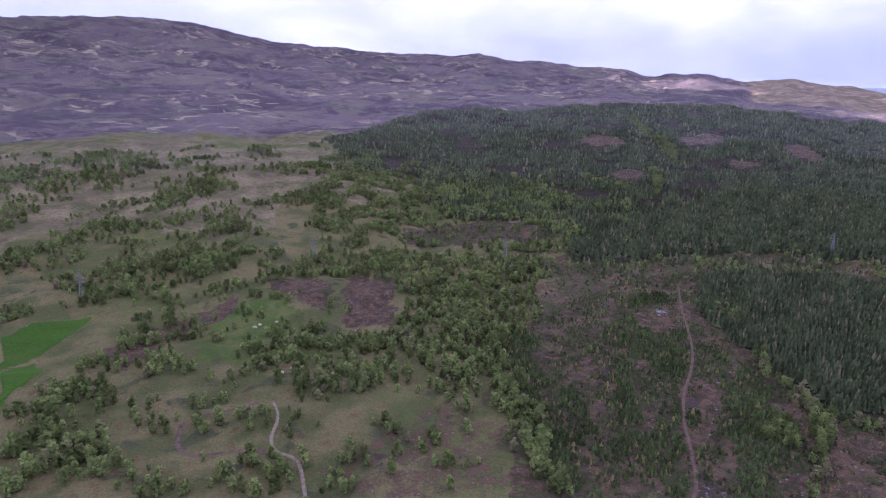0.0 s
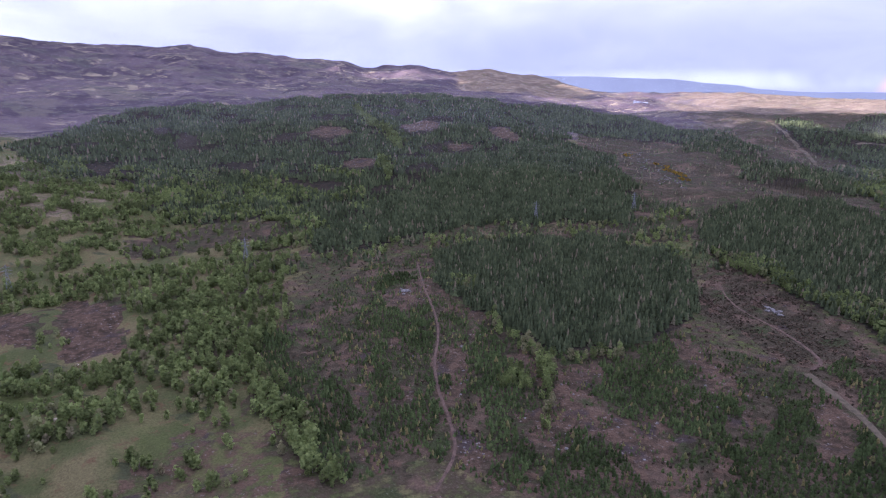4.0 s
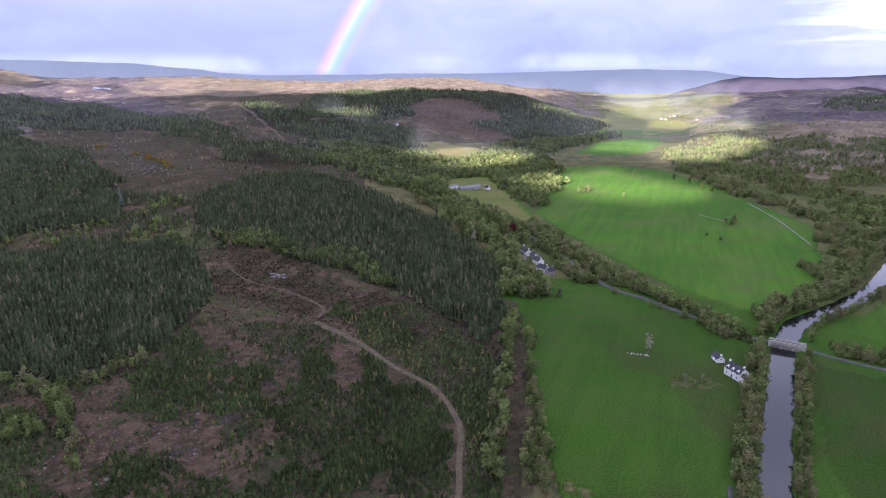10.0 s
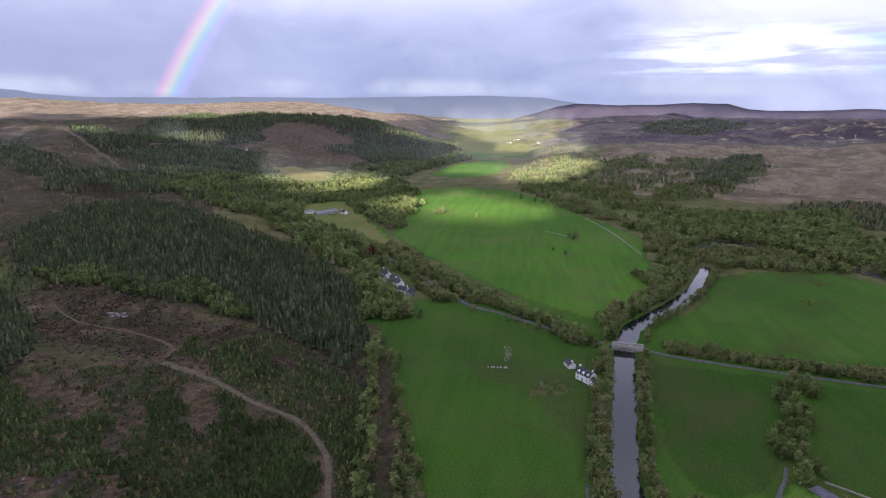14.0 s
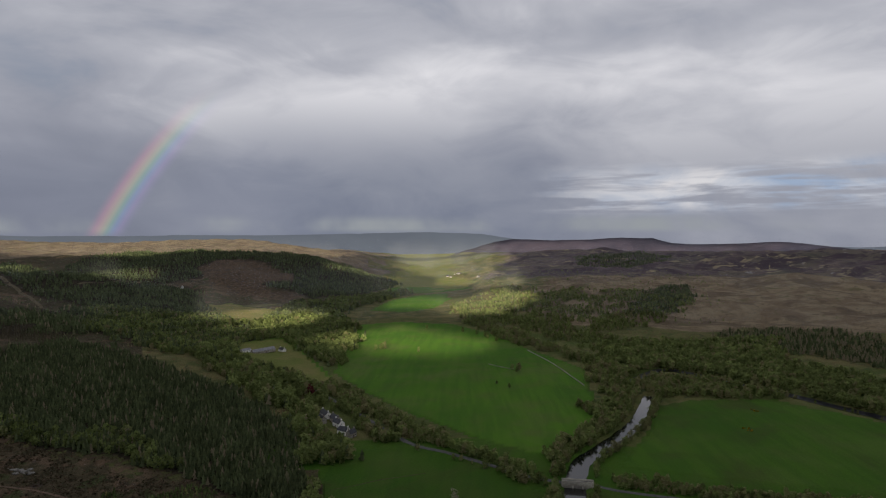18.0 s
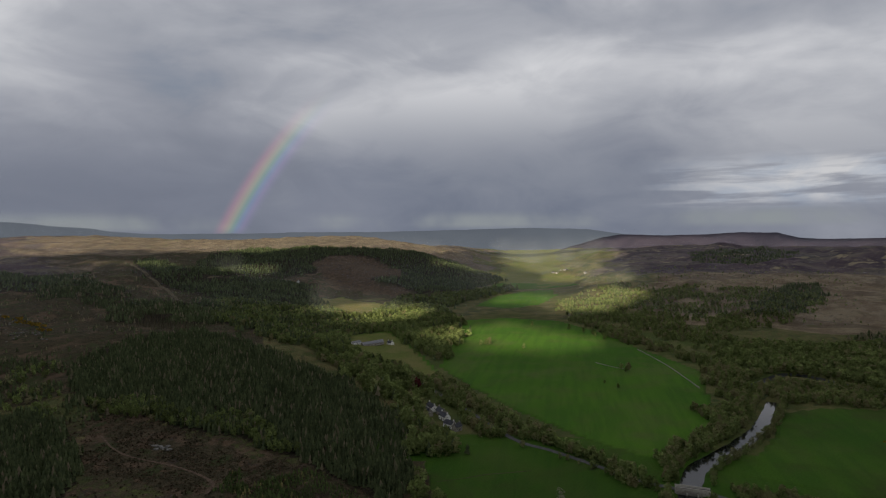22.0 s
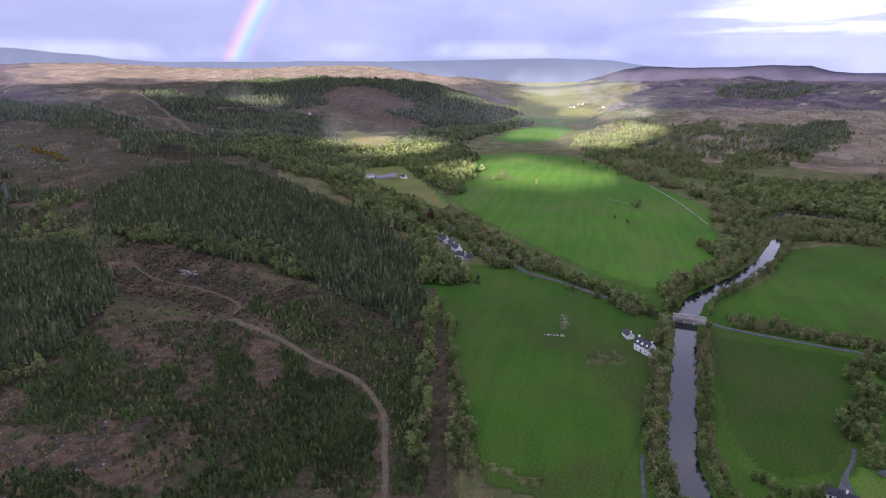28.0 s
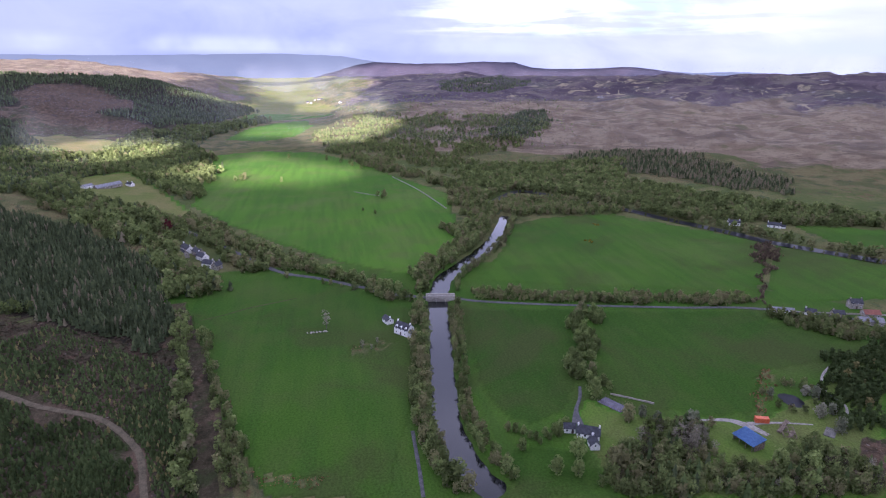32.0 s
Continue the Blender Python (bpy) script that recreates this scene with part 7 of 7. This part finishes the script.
# ---- gorse, scrub, the court, the pond and walls
for cx, cy, rx, ry, n, nm in ((720, 728, 7, 26, 40, "gorse on the hill"), (733, 770, 7, 18, 18, "gorse on the hill"), (704, 690, 5, 12, 16, "gorse on the hill"), (745, 866, 9, 9, 12, "gorse on the hill"),
                              (506, -231, 5, 4, 9, "gorse in the field"), (560, -262, 9, 2, 6, "gorse by the river")):
    for k in range(n):
        a, r = G.uniform(0, 6.28), math.sqrt(G.uniform())
        x, y = cx + rx * r * math.cos(a), cy + ry * r * math.sin(a)
        b = tree_model("gorse_bush", (BUSHES[k % 4][0], BUSHES[k % 4][1], 0), GORSE, G.uniform(2.2, 3.6) if cx > 600 else G.uniform(0.9, 1.6), 0.3, "gorse bush covered in yellow flowers", "bush", nm)
        for o in list(b.children):
            if o.name.startswith("trunk"):
                bpy.data.objects.remove(o)
        b.matrix_basis = pose(x, y, seat(x, y, 0.2), 0, 0, G.uniform(0, 360))

ORANGE_SCRUB = leaf_build("dead_bracken", (0.15, 0.08, 0.04), (0.34, 0.20, 0.11), (0.30, 0.24, 0.15))
OLIVE_SCRUB = leaf_build("olive_scrub", (0.07, 0.08, 0.03), (0.14, 0.13, 0.05), (0.2, 0.15, 0.09))
plant("dead_bracken", RUBBLE, 1.6, (0.3, 0.7), BUSHES, [ORANGE_SCRUB], "orange-brown dead bracken on a bank in the field", category="bracken", sink=0.1)
plant("field_scrub", SCRUB, 2.4, (0.5, 1.2), BUSHES, [OLIVE_SCRUB], "olive scrub and nettles on a rough patch in the field", (41, 16, 0.1), 0.3, category="scrub", sink=0.1)
plant("pond_scrub", POND_SCRUB, 2.4, (0.5, 1.2), BUSHES, [ORANGE_SCRUB], "pale brown brash along the field edge", category="scrub", sink=0.1)
plant("pond_bushes", [(222, -206), (240, -206), (246, -232), (232, -238), (220, -230)], 5.0, (2.5, 5), OAKS, [BROADLEAF, BARK], "grey-green willows round a dark pond", dry=0.4, category="bushes")


def court():
    root = tagged(new("tennis_court"), "grey-purple hard court with white lines and wire fence", "court")
    part("surface", boxed((-6.4, 6.4, -3.3, 3.3, -0.2, 0.12)), plain("court_surface", (0.10, 0.095, 0.12), (0.15, 0.14, 0.17), 0.4), root)
    for x0, x1, y0, y1 in ((-5.2, 5.2, -2.5, -2.45), (-5.2, 5.2, 2.45, 2.5), (-5.2, -5.15, -2.5, 2.5), (5.15, 5.2, -2.5, 2.5)):
        part("line", boxed((x0, x1, y0, y1, 0.124, 0.13)), GREY_SHEET, root)
    for k in range(9):
        for y in (-3.3, 3.3):
            x = -6.4 + 12.8 * k / 8
            part("fence_post", boxed((x - 0.04, x + 0.04, y - 0.04, y + 0.04, 0, 1.6)), TIMBER, root)
    for y in (-3.3, 3.3):
        part("fence_rail", boxed((-6.4, 6.4, y - 0.02, y + 0.02, 1.5, 1.56)), TIMBER, root)
    root.matrix_basis = pose(243, -130, seat(243, -130, 0), 0, 0, -149)


court()
bm = bmesh.new()
ring = [bm.verts.new((232 + 7.5 * math.cos(a) * (1 + 0.2 * math.sin(3 * a)), -219 + 5.0 * math.sin(a), -0.35)) for a in np.linspace(0, 6.1, 26)]
bm.faces.new(ring)
me = bpy.data.meshes.new("pond")
bm.to_mesh(me)
bm.free()
me.materials.append(DARK_WATER)
tagged(new("pond", me), "small dark pond among willows", "water", kind="structure")


def dyke(name, way, tall, label):
    """A low dry-stone wall along a line: each length of it a part."""
    root = tagged(new(name), label, "wall")
    p = smooth_line(way, 6.0)
    for (x0, y0), (x1, y1) in zip(p, p[1:]):
        bm = boxed((0, math.hypot(x1 - x0, y1 - y0), -0.25, 0.25, -0.3, tall * G.uniform(0.85, 1.1)))
        w = part("stone_course", bm, STONE, root)
        w.matrix_basis = pose(x0, y0, float(height(x0, y0)), 0, 0, math.degrees(math.atan2(y1 - y0, x1 - x0)))


dyke("field_dyke", STONE_WALL, 1.0, "tan dry-stone dyke along the edge of the long field")
dyke("road_dyke", [(334, -284), (327, -305), (313, -354)], 1.0, "pale dry-stone wall along the road")
dyke("garden_dyke", [(252, -133), (246, -142), (240, -150)], 0.8, "pale garden wall behind the court")
dyke("ruined_dyke", [(755, -31), (740, -44), (726, -60)], 0.7, "broken line of stones across the long field")

bm = bmesh.new()
for k in range(9):
    a = (G.uniform(-1, 1), G.uniform(-1, 1), 0.4)
    bar(bm, (0, 0, 0), (G.uniform(-7, 7), G.uniform(-5, 5), G.uniform(2, 9)), 0.28)
me = bpy.data.meshes.new("dead_tree")
bm.to_mesh(me)
bm.free()
me.materials.append(PALE_ROCK)
tagged(new("dead_tree", me), "bleached dead tree standing on the moor edge", "tree").matrix_basis = pose(-16, 705, seat(-16, 705, 0.2))


# ---- a far loch under the moor and the house on the hillside lane
def loch():
    edge = smooth_line(FAR_LOCH + FAR_LOCH[:1], 12.0)[:-1]
    mx, my = sum(x for x, y in edge) / len(edge), sum(y for x, y in edge) / len(edge)
    bm = bmesh.new()
    rings = [[bm.verts.new((mx + (x - mx) * s, my + (y - my) * s, float(height(mx + (x - mx) * s, my + (y - my) * s)) + 1.5)) for x, y in edge] for s in (0.62, 0.5, 0.35, 0.2, 0.02)]
    m = len(edge)
    for a, b in zip(rings, rings[1:]):
        for k in range(m):
            bm.faces.new((a[k], a[(k + 1) % m], b[(k + 1) % m], b[k]))
    bm.normal_update()
    if sum(f.normal.z for f in bm.faces) < 0:
        bmesh.ops.reverse_faces(bm, faces=bm.faces[:])
    me = bpy.data.meshes.new("loch")
    bm.to_mesh(me)
    bm.free()
    me.materials.append(WATER)
    tagged(new("loch", me), "pale far loch shining under the moor", "water", kind="structure")


loch()
cottage("lane_house", 1404, 646, 30, 12, 7, 3.2, 5.6, "white house beside a lane on the wooded hill", chimneys=2)


# ---- the farm yard: a timber pen, a concrete slab and loose timber
def pen():
    root = tagged(new("sheep_pen"), "weathered open timber pen with low rails in a farm yard", "pen")
    for k in range(5):
        for x in (-2.6, 2.6):
            y = -4.4 + 2.2 * k
            part("post", boxed((x - 0.09, x + 0.09, y - 0.09, y + 0.09, -0.2, 1.35)), TIMBER, root)
    for x in (-2.6, 0.0, 2.6):
        for z in (0.45, 0.85, 1.2):
            part("rail", boxed((x - 0.05, x + 0.05, -4.5, 4.5, z, z + 0.14)), TIMBER, root)
    for y in (-4.5, 0.4, 4.5):
        for z in (0.5, 0.95):
            part("rail", boxed((-2.6, 2.6, y - 0.05, y + 0.05, z, z + 0.14)), TIMBER, root)
    root.matrix_basis = pose(207, -197, seat(207, -197, 0), 0, 0, 62)


pen()
CONCRETE = plain("old_concrete", (0.10, 0.095, 0.085), (0.17, 0.16, 0.145), 0.5, relief=0.04)
bm = boxed((-2.2, 2.2, -4.0, 4.0, -0.3, 0.35))
me = bpy.data.meshes.new("concrete_slab")
bm.to_mesh(me)
bm.free()
me.materials.append(CONCRETE)
tagged(new("concrete_slab", me), "grey weathered concrete slab beside willows", "slab").matrix_basis = pose(204, -216, seat(204, -216, 0), 0, 0, 40)
for k in range(14):
    x, y = 210 + G.uniform(-4, 4), -183 + G.uniform(-5, 5)
    bm = boxed((-G.uniform(0.5, 1.4), G.uniform(0.5, 1.4), -0.15, 0.15, 0.0, G.uniform(0.15, 0.4)))
    me = bpy.data.meshes.new("timber_offcut")
    bm.to_mesh(me)
    bm.free()
    me.materials.append(TIMBER if k % 3 else CONCRETE)
    tagged(new("timber_offcut", me), "pale timber offcut lying in the yard", "timber", "offcuts in the yard").matrix_basis = pose(x, y, seat(x, y, 0.02), 0, 0, G.uniform(0, 180))
